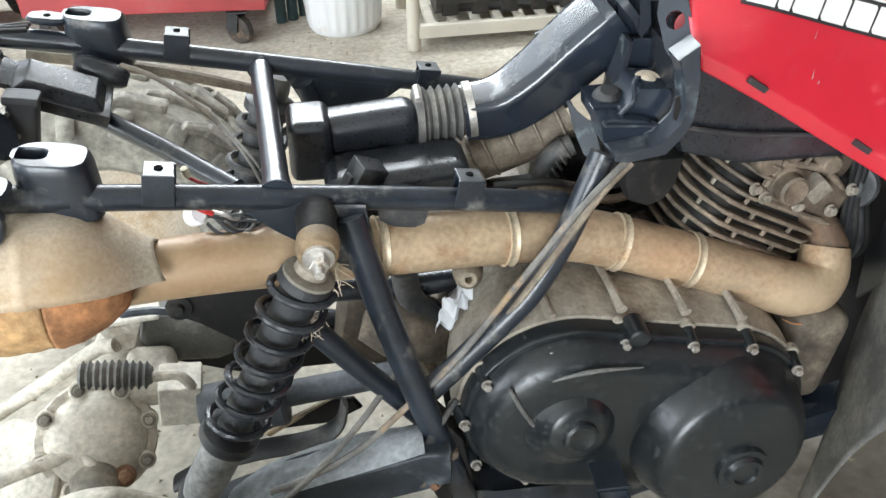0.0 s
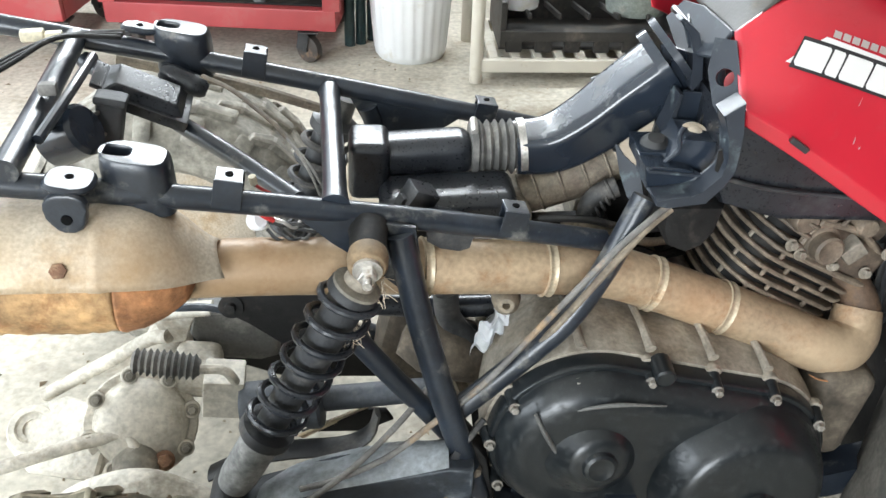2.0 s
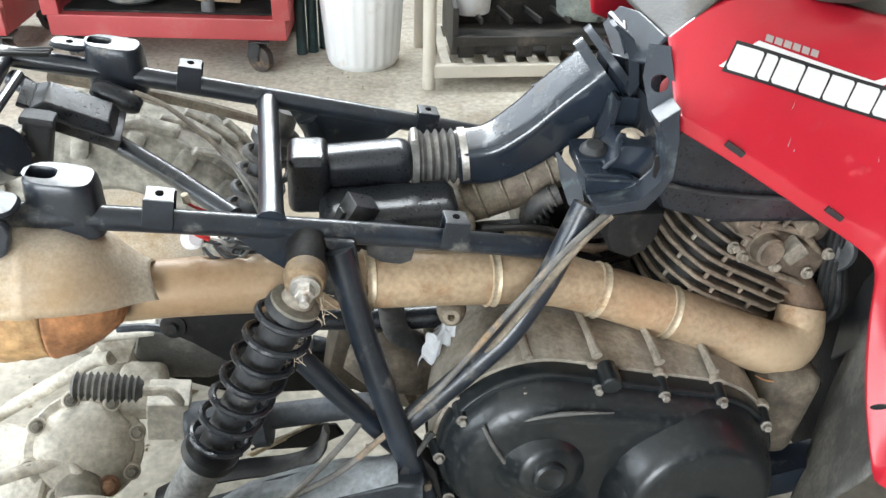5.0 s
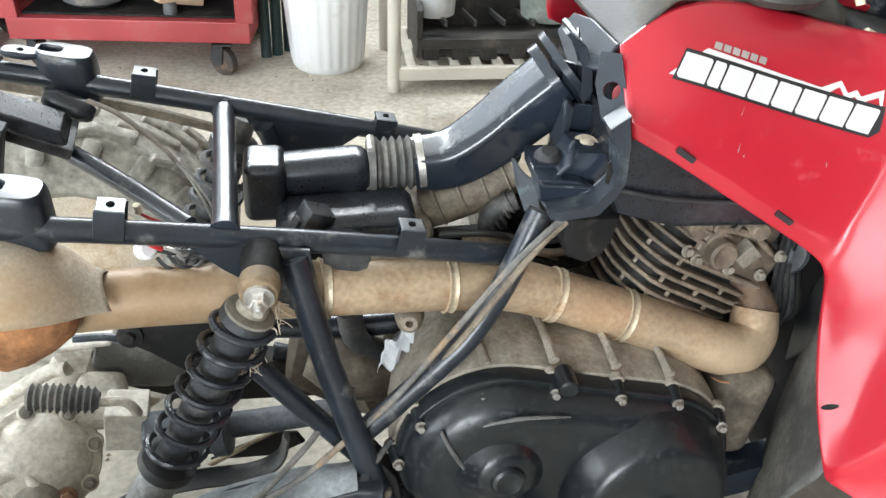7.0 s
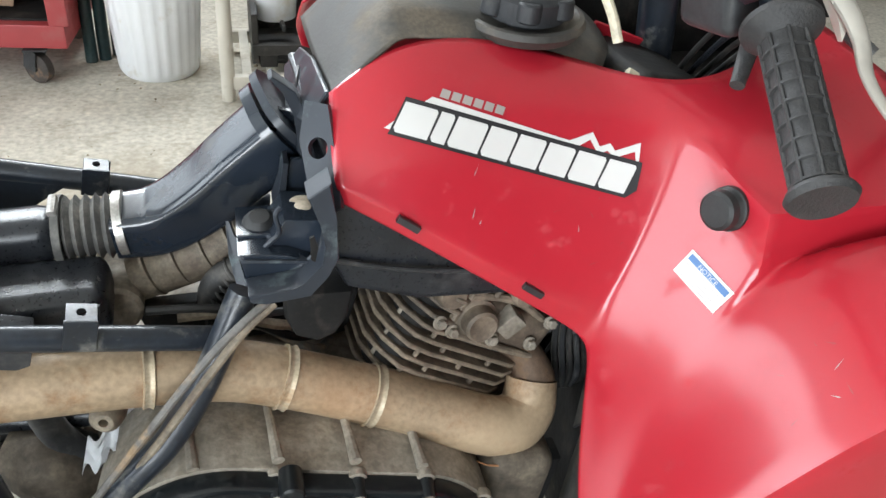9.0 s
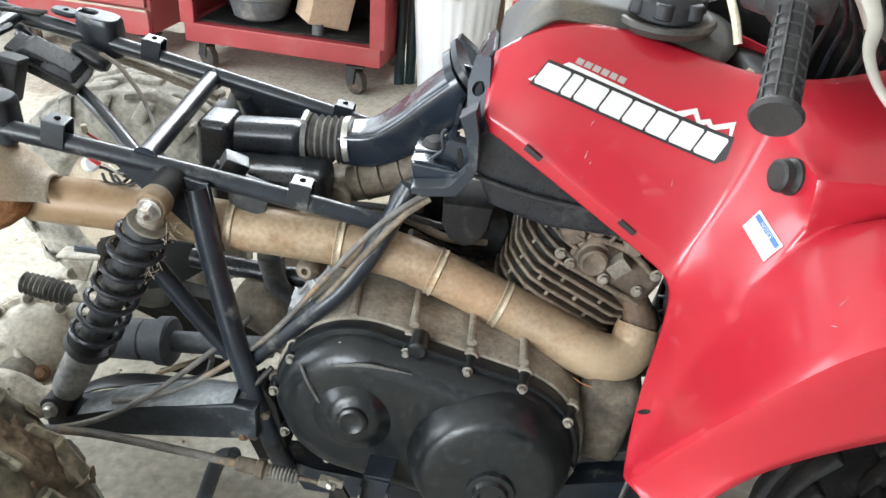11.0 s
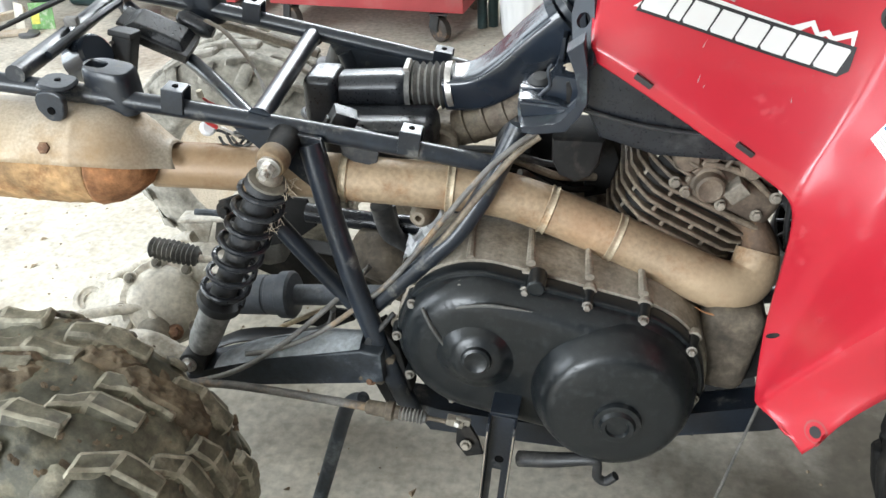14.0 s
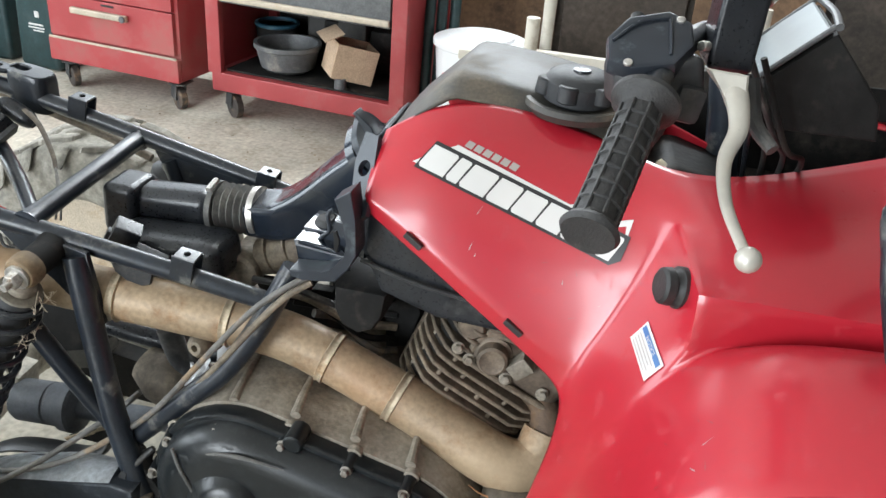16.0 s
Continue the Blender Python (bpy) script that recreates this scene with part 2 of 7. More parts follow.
def oil_and_shade_spots(m, spots):
    """Adds old oil stains and painted shade of an uneven outline, with a cracked skin, and pale dust and fine specks to
    the concrete.
    """
    n, l = m.node_tree.nodes, m.node_tree.links
    b = n["Principled BSDF"]
    base = b.inputs["Base Color"].links[0].from_socket
    co = n.new("ShaderNodeTexCoord")
    warp = n.new("ShaderNodeTexNoise")
    warp.inputs["Scale"].default_value, warp.inputs["Detail"].default_value, warp.inputs["Roughness"].default_value = 5.5, 8, 0.62
    l.new(co.outputs["Object"], warp.inputs["Vector"])
    cells = n.new("ShaderNodeTexVoronoi")
    cells.feature = "DISTANCE_TO_EDGE"
    cells.inputs["Scale"].default_value = 26
    l.new(co.outputs["Object"], cells.inputs["Vector"])
    for at, reach, colour, share in spots:
        d = n.new("ShaderNodeVectorMath")
        d.operation = "DISTANCE"
        d.inputs[1].default_value = at
        l.new(co.outputs["Object"], d.inputs[0])
        a = n.new("ShaderNodeMath")
        a.operation = "MULTIPLY_ADD"
        a.inputs[1].default_value = reach * 1.5
        l.new(warp.outputs[0], a.inputs[0])
        l.new(d.outputs["Value"], a.inputs[2])
        r = n.new("ShaderNodeMapRange")
        r.inputs[1].default_value, r.inputs[2].default_value = reach * 1.95, reach * 1.35
        r.inputs[4].default_value = share
        l.new(a.outputs[0], r.inputs[0])
        mx = n.new("ShaderNodeMix")
        mx.data_type = "RGBA"
        mx.inputs[7].default_value = (*colour, 1)
        l.new(r.outputs[0], mx.inputs[0])
        l.new(base, mx.inputs[6])
        base = mx.outputs[2]
    skin_ramp = n.new("ShaderNodeMapRange")
    skin_ramp.inputs[1].default_value, skin_ramp.inputs[2].default_value = 0.0, 0.12
    skin_ramp.inputs[3].default_value, skin_ramp.inputs[4].default_value = 0.97, 1.0
    l.new(cells.outputs["Distance"], skin_ramp.inputs[0])
    speck = n.new("ShaderNodeTexNoise")
    speck.inputs["Scale"].default_value, speck.inputs["Detail"].default_value = 38, 6
    l.new(co.outputs["Object"], speck.inputs["Vector"])
    sr = n.new("ShaderNodeMapRange")
    sr.inputs[1].default_value, sr.inputs[2].default_value, sr.inputs[3].default_value, sr.inputs[4].default_value = 0.28, 0.60, 0.86, 1.03
    l.new(speck.outputs[0], sr.inputs[0])
    mm = n.new("ShaderNodeMath")
    mm.operation = "MULTIPLY"
    l.new(skin_ramp.outputs[0], mm.inputs[0])
    l.new(sr.outputs[0], mm.inputs[1])
    hv = n.new("ShaderNodeHueSaturation")
    l.new(mm.outputs[0], hv.inputs["Value"])
    l.new(base, hv.inputs["Color"])
    l.new(hv.outputs[0], b.inputs["Base Color"])


# First spot: old oil plus the shade under the front end, put into colour.
oil_and_shade_spots(M["floor"], (((1.22, 1.15, 0.06), 0.44, (0.10, 0.086, 0.066), 0.85), ((0.62, 0.98, 0.06), 0.10, (0.20, 0.15, 0.09), 0.5), ((0.2, 2.3, 0.06), 0.35, (0.27, 0.22, 0.155), 0.7), ((-0.5, 2.6, 0.06), 0.25, (0.24, 0.2, 0.15), 0.6), ((0.9, 2.6, 0.06), 0.3, (0.26, 0.2, 0.14), 0.7)))
heat_tint(M["shield"], (((-0.005, 0.965, 0.700), 0.10, (0.36, 0.24, 0.13), 0.75), ((-0.17, 0.95, 0.70), 0.09, (0.42, 0.29, 0.15), 0.55)))
heat_tint(M["pipe"], (((0.09, 1.06, 0.64), 0.12, (0.30, 0.185, 0.095), 0.7), ((0.30, 1.06, 0.66), 0.04, (0.34, 0.15, 0.06), 0.6), ((0.62, 1.09, 0.53), 0.07, (0.36, 0.17, 0.07), 0.5), ((0.80, 1.10, 0.44), 0.08, (0.50, 0.37, 0.24), 0.6)))
M["wall"] = mat("dark_wall_board", (0.075, 0.06, 0.05), 0.7, 0, 0.3, 2.5, (0.03, 0.027, 0.025), 0.4, 1.4, 0.3, 50)
M["ceiling"] = mat("white_ceiling_board", (0.74, 0.73, 0.70), 0.8, 0, 0.08, 2, bump=0.2, fine=40)
M["white"] = mat("white_plastic", (0.80, 0.81, 0.82), 0.4, 0, 0.05, 5, (0.62, 0.58, 0.5), 0.12, 6, 0.05, 90, mottle=0.05)
M["cream"] = mat("cream_plastic", (0.62, 0.58, 0.50), 0.5, 0, 0.08, 6, (0.42, 0.36, 0.28), 0.2, 7, 0.08, 120, mottle=0.08)
M["blackbox"] = mat("black_crate_plastic", (0.03, 0.028, 0.026), 0.5, 0, 0.3, 8, (0.13, 0.11, 0.09), 0.3, 8, 0.1, 120)
M["grey"] = mat("grey_plastic", (0.10, 0.103, 0.107), 0.45, 0, 0.15, 6, (0.26, 0.24, 0.21), 0.2, 7, 0.1, 160)
M["green"] = mat("dark_green_plastic", (0.015, 0.04, 0.042), 0.45, 0, 0.3, 6, (0.06, 0.08, 0.08), 0.2, 6, 0.1, 120)
M["pot"] = mat("grey_green_pot", (0.24, 0.27, 0.25), 0.5, 0.3, 0.12, 6, (0.32, 0.3, 0.26), 0.2, 6, 0.1, 120)
M["card"] = mat("cardboard", (0.50, 0.36, 0.25), 0.85, 0, 0.1, 8, (0.36, 0.25, 0.16), 0.15, 7, 0.15, 200, mottle=0.1)
M["decalwhite"] = mat("decal_white", (0.66, 0.65, 0.63), 0.35, 0, 0.04, 9, bump=0)
M["decalgrey"] = mat("decal_silver", (0.42, 0.38, 0.36), 0.35, 0.3, 0.06, 9, bump=0)
M["decaldark"] = mat("decal_dark", (0.025, 0.024, 0.026), 0.35, 0, 0.1, 9, bump=0)
M["blue"] = mat("sticker_blue", (0.05, 0.15, 0.36), 0.4, 0, 0.05, 9, bump=0)
M["yellow"] = mat("yellow_plastic", (0.55, 0.50, 0.05), 0.45, 0, 0.1, 9)
M["clay"] = mat("ivory_plug", (0.62, 0.56, 0.42), 0.5, 0, 0.1, 20)
M["redwire"] = mat("red_wire", (0.45, 0.03, 0.03), 0.45, 0, 0.1, 20, bump=0)
M["hollow"] = mat("black_hollow", (0.006, 0.006, 0.006), 0.95, 0, 0.1, 20, bump=0, spec=0.02)
M["dullbolt"] = mat("dull_zinc_bolt", (0.30, 0.28, 0.25), 0.5, 0.5, 0.3, 40, (0.16, 0.13, 0.10), 0.4, 60, 0.1, 300)
M["wheelrubber"] = mat("caster_rubber", (0.05, 0.04, 0.035), 0.6, 0, 0.3, 20, (0.2, 0.13, 0.08), 0.35, 20, 0.2, 200)


# ---- building helpers ----
def part(name, bm, material, parent=None, label="", smooth=35):
    """Links a bmesh as one mesh object, under a thing or a part."""
    me = bpy.data.meshes.new(name)
    bmesh.ops.recalc_face_normals(bm, faces=bm.faces)
    bm.to_mesh(me)
    bm.free()
    me.materials.append(M[material])
    if smooth:
        me.shade_smooth()
        me.set_sharp_from_angle(angle=radians(smooth))
    ob = new(name, me)
    if smooth:
        wn = ob.modifiers.new("even_shading", "WEIGHTED_NORMAL")
        wn.keep_sharp = True
    if parent:
        ob.parent = parent
        ob.location = -parent.location if parent.type == "EMPTY" else V(0, 0, 0)
    if label:
        tagged(ob, label)
    return ob


def V(*c):
    return Vector(c)


def curve(pts, steps=6):
    """A smooth line through a few points."""
    p = [Vector(q) for q in pts]
    if len(p) < 3:
        return p
    p = [2 * p[0] - p[1]] + p + [2 * p[-1] - p[-2]]
    out = []
    for i in range(1, len(p) - 2):
        a, b, c, d = p[i - 1:i + 3]
        for k in range(steps):
            t = k / steps
            out.append(0.5 * (2 * b + (c - a) * t + (2 * a - 5 * b + 4 * c - d) * t * t + (3 * b - a - 3 * c + d) * t ** 3))
    return out + [p[-2]]


def pull(c, e):
    return math.copysign(abs(c) ** e, c)


def tube(bm, pts, r, seg=14, steps=6, cap=True, flat=1.0, square=1.0, up=None):
    """A pipe along a smooth line; r is one radius or one for each given point."""
    line = curve(pts, steps)
    n = len(line)
    rs = r if isinstance(r, (list, tuple)) else [r] * len(pts)
    up = Vector(up) if up else None
    rings = []
    for i, p in enumerate(line):
        d = (line[min(i + 1, n - 1)] - line[max(i - 1, 0)]).normalized()
        if up is None:
            up = Vector((0, 0, 1)) if abs(d.z) < 0.9 else Vector((1, 0, 0))
        side = d.cross(up).normalized()
        up = side.cross(d).normalized()
        f = i / max(1, n - 1) * (len(rs) - 1)
        k = min(int(f), len(rs) - 2) if len(rs) > 1 else 0
        rad = rs[k] + (rs[k + 1] - rs[k]) * (f - k) if len(rs) > 1 else rs[0]
        rings.append([bm.verts.new(p + rad * (pull(math.cos(a), square) * side + flat * pull(math.sin(a), square) * up)) for a in [2 * math.pi * (j + 0.5) / seg for j in range(seg)]])
    for a, b in zip(rings, rings[1:]):
        for j in range(seg):
            bm.faces.new((a[j], a[(j + 1) % seg], b[(j + 1) % seg], b[j]))
    if cap:
        bm.faces.new(rings[0])
        bm.faces.new(rings[-1][::-1])
    return bm


def lathe(bm, a, b, prof, seg=28):
    """Turns a profile of (share of the way from a to b, radius) round the line from a to b."""
    a, b = Vector(a), Vector(b)
    d = (b - a).normalized()
    s = d.cross(Vector((0, 0, 1)) if abs(d.z) < 0.9 else Vector((1, 0, 0))).normalized()
    u = s.cross(d)
    rings = []
    for t, r in prof:
        c = a + (b - a) * t
        if r < 1e-5:
            rings.append([bm.verts.new(c)])
        else:
            rings.append([bm.verts.new(c + r * (math.cos(q) * s + math.sin(q) * u)) for q in [2 * math.pi * j / seg for j in range(seg)]])
    for p, q in zip(rings, rings[1:]):
        for j in range(seg):
            k = (j + 1) % seg
            if len(p) == 1 and len(q) > 1:
                bm.faces.new((p[0], q[k], q[j]))
            elif len(q) == 1 and len(p) > 1:
                bm.faces.new((p[j], p[k], q[0]))
            elif len(p) > 1:
                bm.faces.new((p[j], p[k], q[k], q[j]))
    for r in (rings[0], rings[-1]):
        if len(r) > 1:
            bm.faces.new(r)
    return bm


def rod(bm, a, b, r, seg=14, edge=0.15):
    """A short round bar with softened ends."""
    ln = (Vector(b) - Vector(a)).length
    e = min(0.3, edge * r / ln)
    return lathe(bm, a, b, [(0, r * (1 - edge)), (e, r), (1 - e, r), (1, r * (1 - edge))], seg)


def box(bm, size, m=None, bevel=0.003, segs=2, taper=1.0):
    """A block with rounded edges; taper narrows its top."""
    made = bmesh.ops.create_cube(bm, size=1)["verts"]
    for v in made:
        k = taper if v.co.z > 0 else 1
        v.co = Vector((v.co.x * size[0] * k, v.co.y * size[1] * k, v.co.z * size[2]))
    if bevel:
        es = list({e for v in made for e in v.link_edges})
        got = bmesh.ops.bevel(bm, geom=es + made, offset=bevel, segments=segs, profile=0.5, affect="EDGES")
        made = list({v for f in got["faces"] for v in f.verts} | {v for v in made if v.is_valid})
        made = list({v for q in made for f in q.link_faces for v in f.verts})
    if m is not None:
        bmesh.ops.transform(bm, matrix=m, verts=made)
    return bm


def slab(bm, outline, a, b, bevel=0.002):
    """A plate: an outline of (x, z) that reaches from y = a to y = b."""
    lo = [bm.verts.new((x, a, z)) for x, z in outline]
    hi = [bm.verts.new((x, b, z)) for x, z in outline]
    n = len(outline)
    fs = [bm.faces.new(lo), bm.faces.new(hi[::-1])]
    for i in range(n):
        fs.append(bm.faces.new((lo[i], hi[i], hi[(i + 1) % n], lo[(i + 1) % n])))
    if bevel:
        rim = [e for e in fs[0].edges] + [e for e in fs[1].edges]
        bmesh.ops.bevel(bm, geom=rim, offset=bevel, segments=2, profile=0.5, affect="EDGES")
    return bm


def plate(bm, pts, thick, bevel=0.0015):
    """A flat piece of any outline in space, as thick as given."""
    p = [Vector(q) for q in pts]
    c = sum(p, Vector()) / len(p)
    n = Vector()
    for a, b in zip(p, p[1:] + p[:1]):
        n += (a - c).cross(b - c)
    n.normalize()
    lo = [bm.verts.new(q - n * thick / 2) for q in p]
    hi = [bm.verts.new(q + n * thick / 2) for q in p]
    fs = [bm.faces.new(lo[::-1]), bm.faces.new(hi)]
    for i in range(len(p)):
        j = (i + 1) % len(p)
        bm.faces.new((lo[i], lo[j], hi[j], hi[i]))
    if bevel:
        bmesh.ops.bevel(bm, geom=list(fs[0].edges) + list(fs[1].edges), offset=bevel, segments=1, affect="EDGES")
    return bm


def holed(bm, pts, centre, r, thick, n=20):
    """A flat piece with a round hole right through it."""
    p = [Vector(q) for q in pts]
    nn = Vector()
    c = sum(p, Vector()) / len(p)
    for a, b in zip(p, p[1:] + p[:1]):
        nn += (a - c).cross(b - c)
    nn.normalize()
    centre = Vector(centre)
    centre -= nn * nn.dot(centre - c)
    u = nn.cross(Vector((0.3, 0.2, 0.9))).normalized()
    w = nn.cross(u)
    hole = [centre + r * (math.cos(2 * math.pi * k / n) * u + math.sin(2 * math.pi * k / n) * w) for k in range(n)]
    p = [q - nn * nn.dot(q - c) for q in p]
    sides = []
    for off in (thick / 2, -thick / 2):
        rim, ring = [bm.verts.new(q + nn * off) for q in p], [bm.verts.new(q + nn * off) for q in hole]
        es = [bm.edges.new((a, b)) for loop in (rim, ring) for a, b in zip(loop, loop[1:] + loop[:1])]
        bmesh.ops.triangle_fill(bm, use_beauty=True, use_dissolve=False, edges=es)
        sides.append((rim, ring))
    for k in (0, 1):
        a, b = sides[0][k], sides[1][k]
        for i in range(len(a)):
            j = (i + 1) % len(a)
            bm.faces.new((a[i], a[j], b[j], b[i]))
    return bm


def B():
    return bmesh.new()


def thing(name, label, category, group="", at=(0, 0, 0)):
    ob = new(name)
    ob.location = at
    ob.empty_display_size = 0.05
    return tagged(ob, label, category, group)


def hexbolt(bm, c, d, r=0.006, h=0.006):
    c, d = Vector(c), Vector(d).normalized()
    lathe(bm, c, c + d * h * 0.35, [(0, r * 1.45), (0.8, r * 1.45), (1, r * 1.3)], 16)
    return lathe(bm, c + d * h * 0.35, c + d * (h * 1.35), [(0, r), (0.85, r), (1, r * 0.8)], 6)

# ---- the garage ----
def panel(name, lo, hi, material, label, category):
    bm = B()
    c, s = [(a + b) / 2 for a, b in zip(lo, hi)], [b - a for a, b in zip(lo, hi)]
    box(bm, s, pose(*c), 0)
    return tagged(part(name, bm, material, None, "", 0), label, category, "", "structure")


panel("floor", (-9, -9, -0.12), (9, 9, 0), "floor", "dusty stained concrete garage floor", "floor")
panel("wall_north", (-0.55, 4.2, 0), (4.6, 4.35, 2.1), "wall", "dark brown board garage wall", "wall")
panel("wall_north_low", (-3.5, 4.2, 0), (-0.55, 4.35, 1.2), "wall", "dark board wall under the windows", "wall")
panel("wall_north_right", (1.25, 4.2, 2.1), (4.6, 4.35, 2.8), "wall", "dark board garage wall", "wall")
panel("wall_north_top", (-3.5, 4.2, 2.8), (4.6, 4.35, 3.0), "wall", "dark board strip over the high windows", "wall")
panel("wall_east", (4.45, -4.0, 0), (4.6, 4.2, 3.0), "wall", "dark board garage wall", "wall")
panel("wall_west_top", (-3.5, -4.0, 2.7), (-3.35, 4.2, 3.0), "wall", "dark board wall over the open door", "wall")
panel("wall_west", (-3.5, -4.0, 0), (-3.35, -1.3, 2.7), "wall", "dark board wall beside the open door", "wall")
panel("wall_south_top", (-3.5, -4.15, 2.7), (4.6, -4.0, 3.0), "wall", "board wall over the open garage door", "wall")
panel("wall_south", (2.0, -4.15, 0), (4.6, -4.0, 2.7), "wall", "board wall beside the open garage door", "wall")
panel("ceiling", (-3.5, -4.15, 3.0), (4.6, 4.35, 3.1), "ceiling", "white board garage ceiling", "ceiling")

# ---- the quad bike ----
quad = thing("quad_bike", "red quad bike, seat removed, with dusty bare frame and engine", "quad bike", "", (0.35, 1.28, 0))


def near_y(x):
    return 1.083 + 0.168 * x


def rail_z(x):
    return 0.718 - 0.205 * x - 0.06 * x * x


rail = part("near_frame_rail", tube(B(), [(x, near_y(x), rail_z(x) - 0.006) for x in (-0.5, -0.25, 0, 0.2, 0.35, 0.45, 0.488)], 0.0132), "frame", quad, "glossy black welded frame tube")
far = part("far_frame_rail", tube(B(), [(x, 1.4015 + 0.026 * x, 0.727 - 0.21 * x - 0.03 * x * x) for x in (-0.5, -0.25, 0, 0.2, 0.35, 0.46, 0.56)], 0.0132), "frame", quad, "glossy black welded frame tube")
part("cross_tube", tube(B(), [(0.170, 1.110, 0.680), (0.169, 1.135, 0.683), (0.16, 1.26, 0.687), (0.150, 1.385, 0.690), (0.149, 1.40, 0.690)], [0.0185, 0.0142, 0.0138, 0.0142, 0.018]), "frame", quad)
part("rear_cross_tube", tube(B(), [(-0.138, 1.05, 0.758), (-0.155, 1.22, 0.757), (-0.170, 1.395, 0.763)], 0.0135), "frame", quad)


def seat_tab(name, x, y, z, parent):
    """A small folded bracket with a hole, welded on a rail."""
    bm = B()
    box(bm, (0.028, 0.028, 0.004), pose(x, y, z, 0, 11, 5), 0.001)
    box(bm, (0.030, 0.004, 0.034), pose(x - 0.002, y - 0.0135, z - 0.015, 0, 11, 5), 0.001)
    box(bm, (0.028, 0.004, 0.03), pose(x - 0.002, y + 0.013, z - 0.015, 0, 11, 5), 0.001)
    ob = part(name, bm, "frame", parent)
    part("bolt_hole", lathe(B(), (x, y, z + 0.0005), (x, y, z + 0.0034), [(0, 0.0045), (1, 0.0042)], 14), "hollow", ob)
    return ob


seat_tab("seat_tab", 0.374, 1.146, 0.657, rail)
seat_tab("seat_tab", 0.065, 1.094, 0.729, rail)
seat_tab("seat_tab", 0.365, 1.411, 0.668, far)
seat_tab("seat_tab", 0.055, 1.403, 0.744, far)


def seat_cup(name, x, y, z, parent, w=0.085):
    """A pressed oval cup on a rail that holds a seat rubber."""
    bm = B()
    n = 28
    rows = []
    for h, k in ((-0.058, 1.0), (-0.012, 0.98), (-0.003, 0.94), (0, 0.86), (0.0005, 0.45), (-0.003, 0.38), (-0.02, 0.36)):
        ring = []
        for j in range(n):
            a = 2 * math.pi * j / n
            c, s = math.cos(a), math.sin(a)
            ex = math.copysign(abs(c) ** 0.6, c) * w / 2 * k + (0.004 if k > 0.6 else -0.014)
            ey = math.copysign(abs(s) ** 0.6, s) * 0.026 * k
            ring.append(bm.verts.new((x + ex, y + ey, z + h - 0.16 * ex)))
        rows.append(ring)
    for a, b in zip(rows, rows[1:]):
        for j in range(n):
            bm.faces.new((a[j], a[(j + 1) % n], b[(j + 1) % n], b[j]))
    bm.faces.new(rows[-1])
    bm.faces.new(rows[0])
    return part(name, bm, "frame", parent)


seat_cup("seat_cup", -0.030, 1.093, 0.757, rail, 0.070)
seat_cup("seat_cup", -0.043, 1.412, 0.772, far, 0.072)


def ear(x, y, z, parent, lobe):
    """A small lug with a bolt hole, some with a rounded lobe that hangs down its face."""
    bm = B()
    turn = [2 * math.pi * k / 18 for k in range(18)]
    flat = [(x + pull(math.cos(q), 0.7) * 0.024, y - (0.012 if lobe else 0) + pull(math.sin(q), 0.7) * (0.024 if lobe else 0.015), z - 0.16 * math.cos(q) * 0.024) for q in turn]
    plate(bm, flat, 0.008, 0.003)
    if lobe:
        slab(bm, [(x + pull(math.cos(q), 0.8) * (0.022 if math.sin(q) > 0 else 0.020), z - 0.017 + math.sin(q) * (0.017 if math.sin(q) > 0 else 0.027)) for q in turn], y - 0.040, y - 0.028, 0.004)
    ob = part("mounting_lug", bm, "frame", parent)
    part("bolt_hole", lathe(B(), (x, y - (0.010 if lobe else 0), z + 0.003), (x, y - (0.010 if lobe else 0), z + 0.0048), [(0, 0.0045), (1, 0.0042)], 14), "hollow", ob)
    if lobe:
        part("bolt_hole", lathe(B(), (x, y - 0.0412, z - 0.027), (x, y - 0.036, z - 0.027), [(0, 0.0055), (1, 0.0055)], 16), "hollow", ob)


ear(-0.079, 1.063, 0.748, rail, True)
ear(-0.090, 1.405, 0.772, far, False)

bm = B()
slab(bm, [(0.112, 0.688), (0.258, 0.658), (0.266, 0.600), (0.272, 0.556), (0.258, 0.550), (0.236, 0.580), (0.205, 0.612), (0.165, 0.640)], 1.103, 1.112)
bmesh.ops.transform(bm, matrix=Matrix.Translation((0, -0.002, 0)), verts=bm.verts)
part("shock_gusset", bm, "frame", quad)
part("rear_strut", tube(B(), [(0.240, 1.104, 0.650), (0.251, 1.096, 0.600), (0.265, 1.088, 0.535), (0.293, 1.070, 0.433), (0.318, 1.064, 0.345), (0.340, 1.064, 0.270), (0.358, 1.080, 0.185)], 0.0165), "frame", quad, "black painted frame strut")
part("bent_frame_tube", tube(B(), [(0.522, 1.142, 0.672), (0.482, 1.120, 0.588), (0.442, 1.104, 0.525), (0.405, 1.096, 0.487), (0.350, 1.090, 0.432), (0.298, 1.086, 0.381)], 0.0148), "frame", quad, "black bent frame tube, chipped")
part("lower_frame_tube", tube(B(), [(0.152, 1.085, 0.568), (0.189, 1.087, 0.513), (0.227, 1.091, 0.455), (0.267, 1.097, 0.395), (0.315, 1.100, 0.325)], 0.0135), "frame", quad)
part("lower_frame_box", slab(B(), [(0.34, 0.20), (0.37, 0.20), (0.40, 0.18), (0.60, 0.17), (0.78, 0.235), (0.90, 0.27), (0.94, 0.275), (0.94, 0.235), (0.90, 0.22), (0.76, 0.185), (0.60, 0.13), (0.38, 0.135)], 1.09, 1.135, 0.006), "frame", quad, "black lower frame box section")
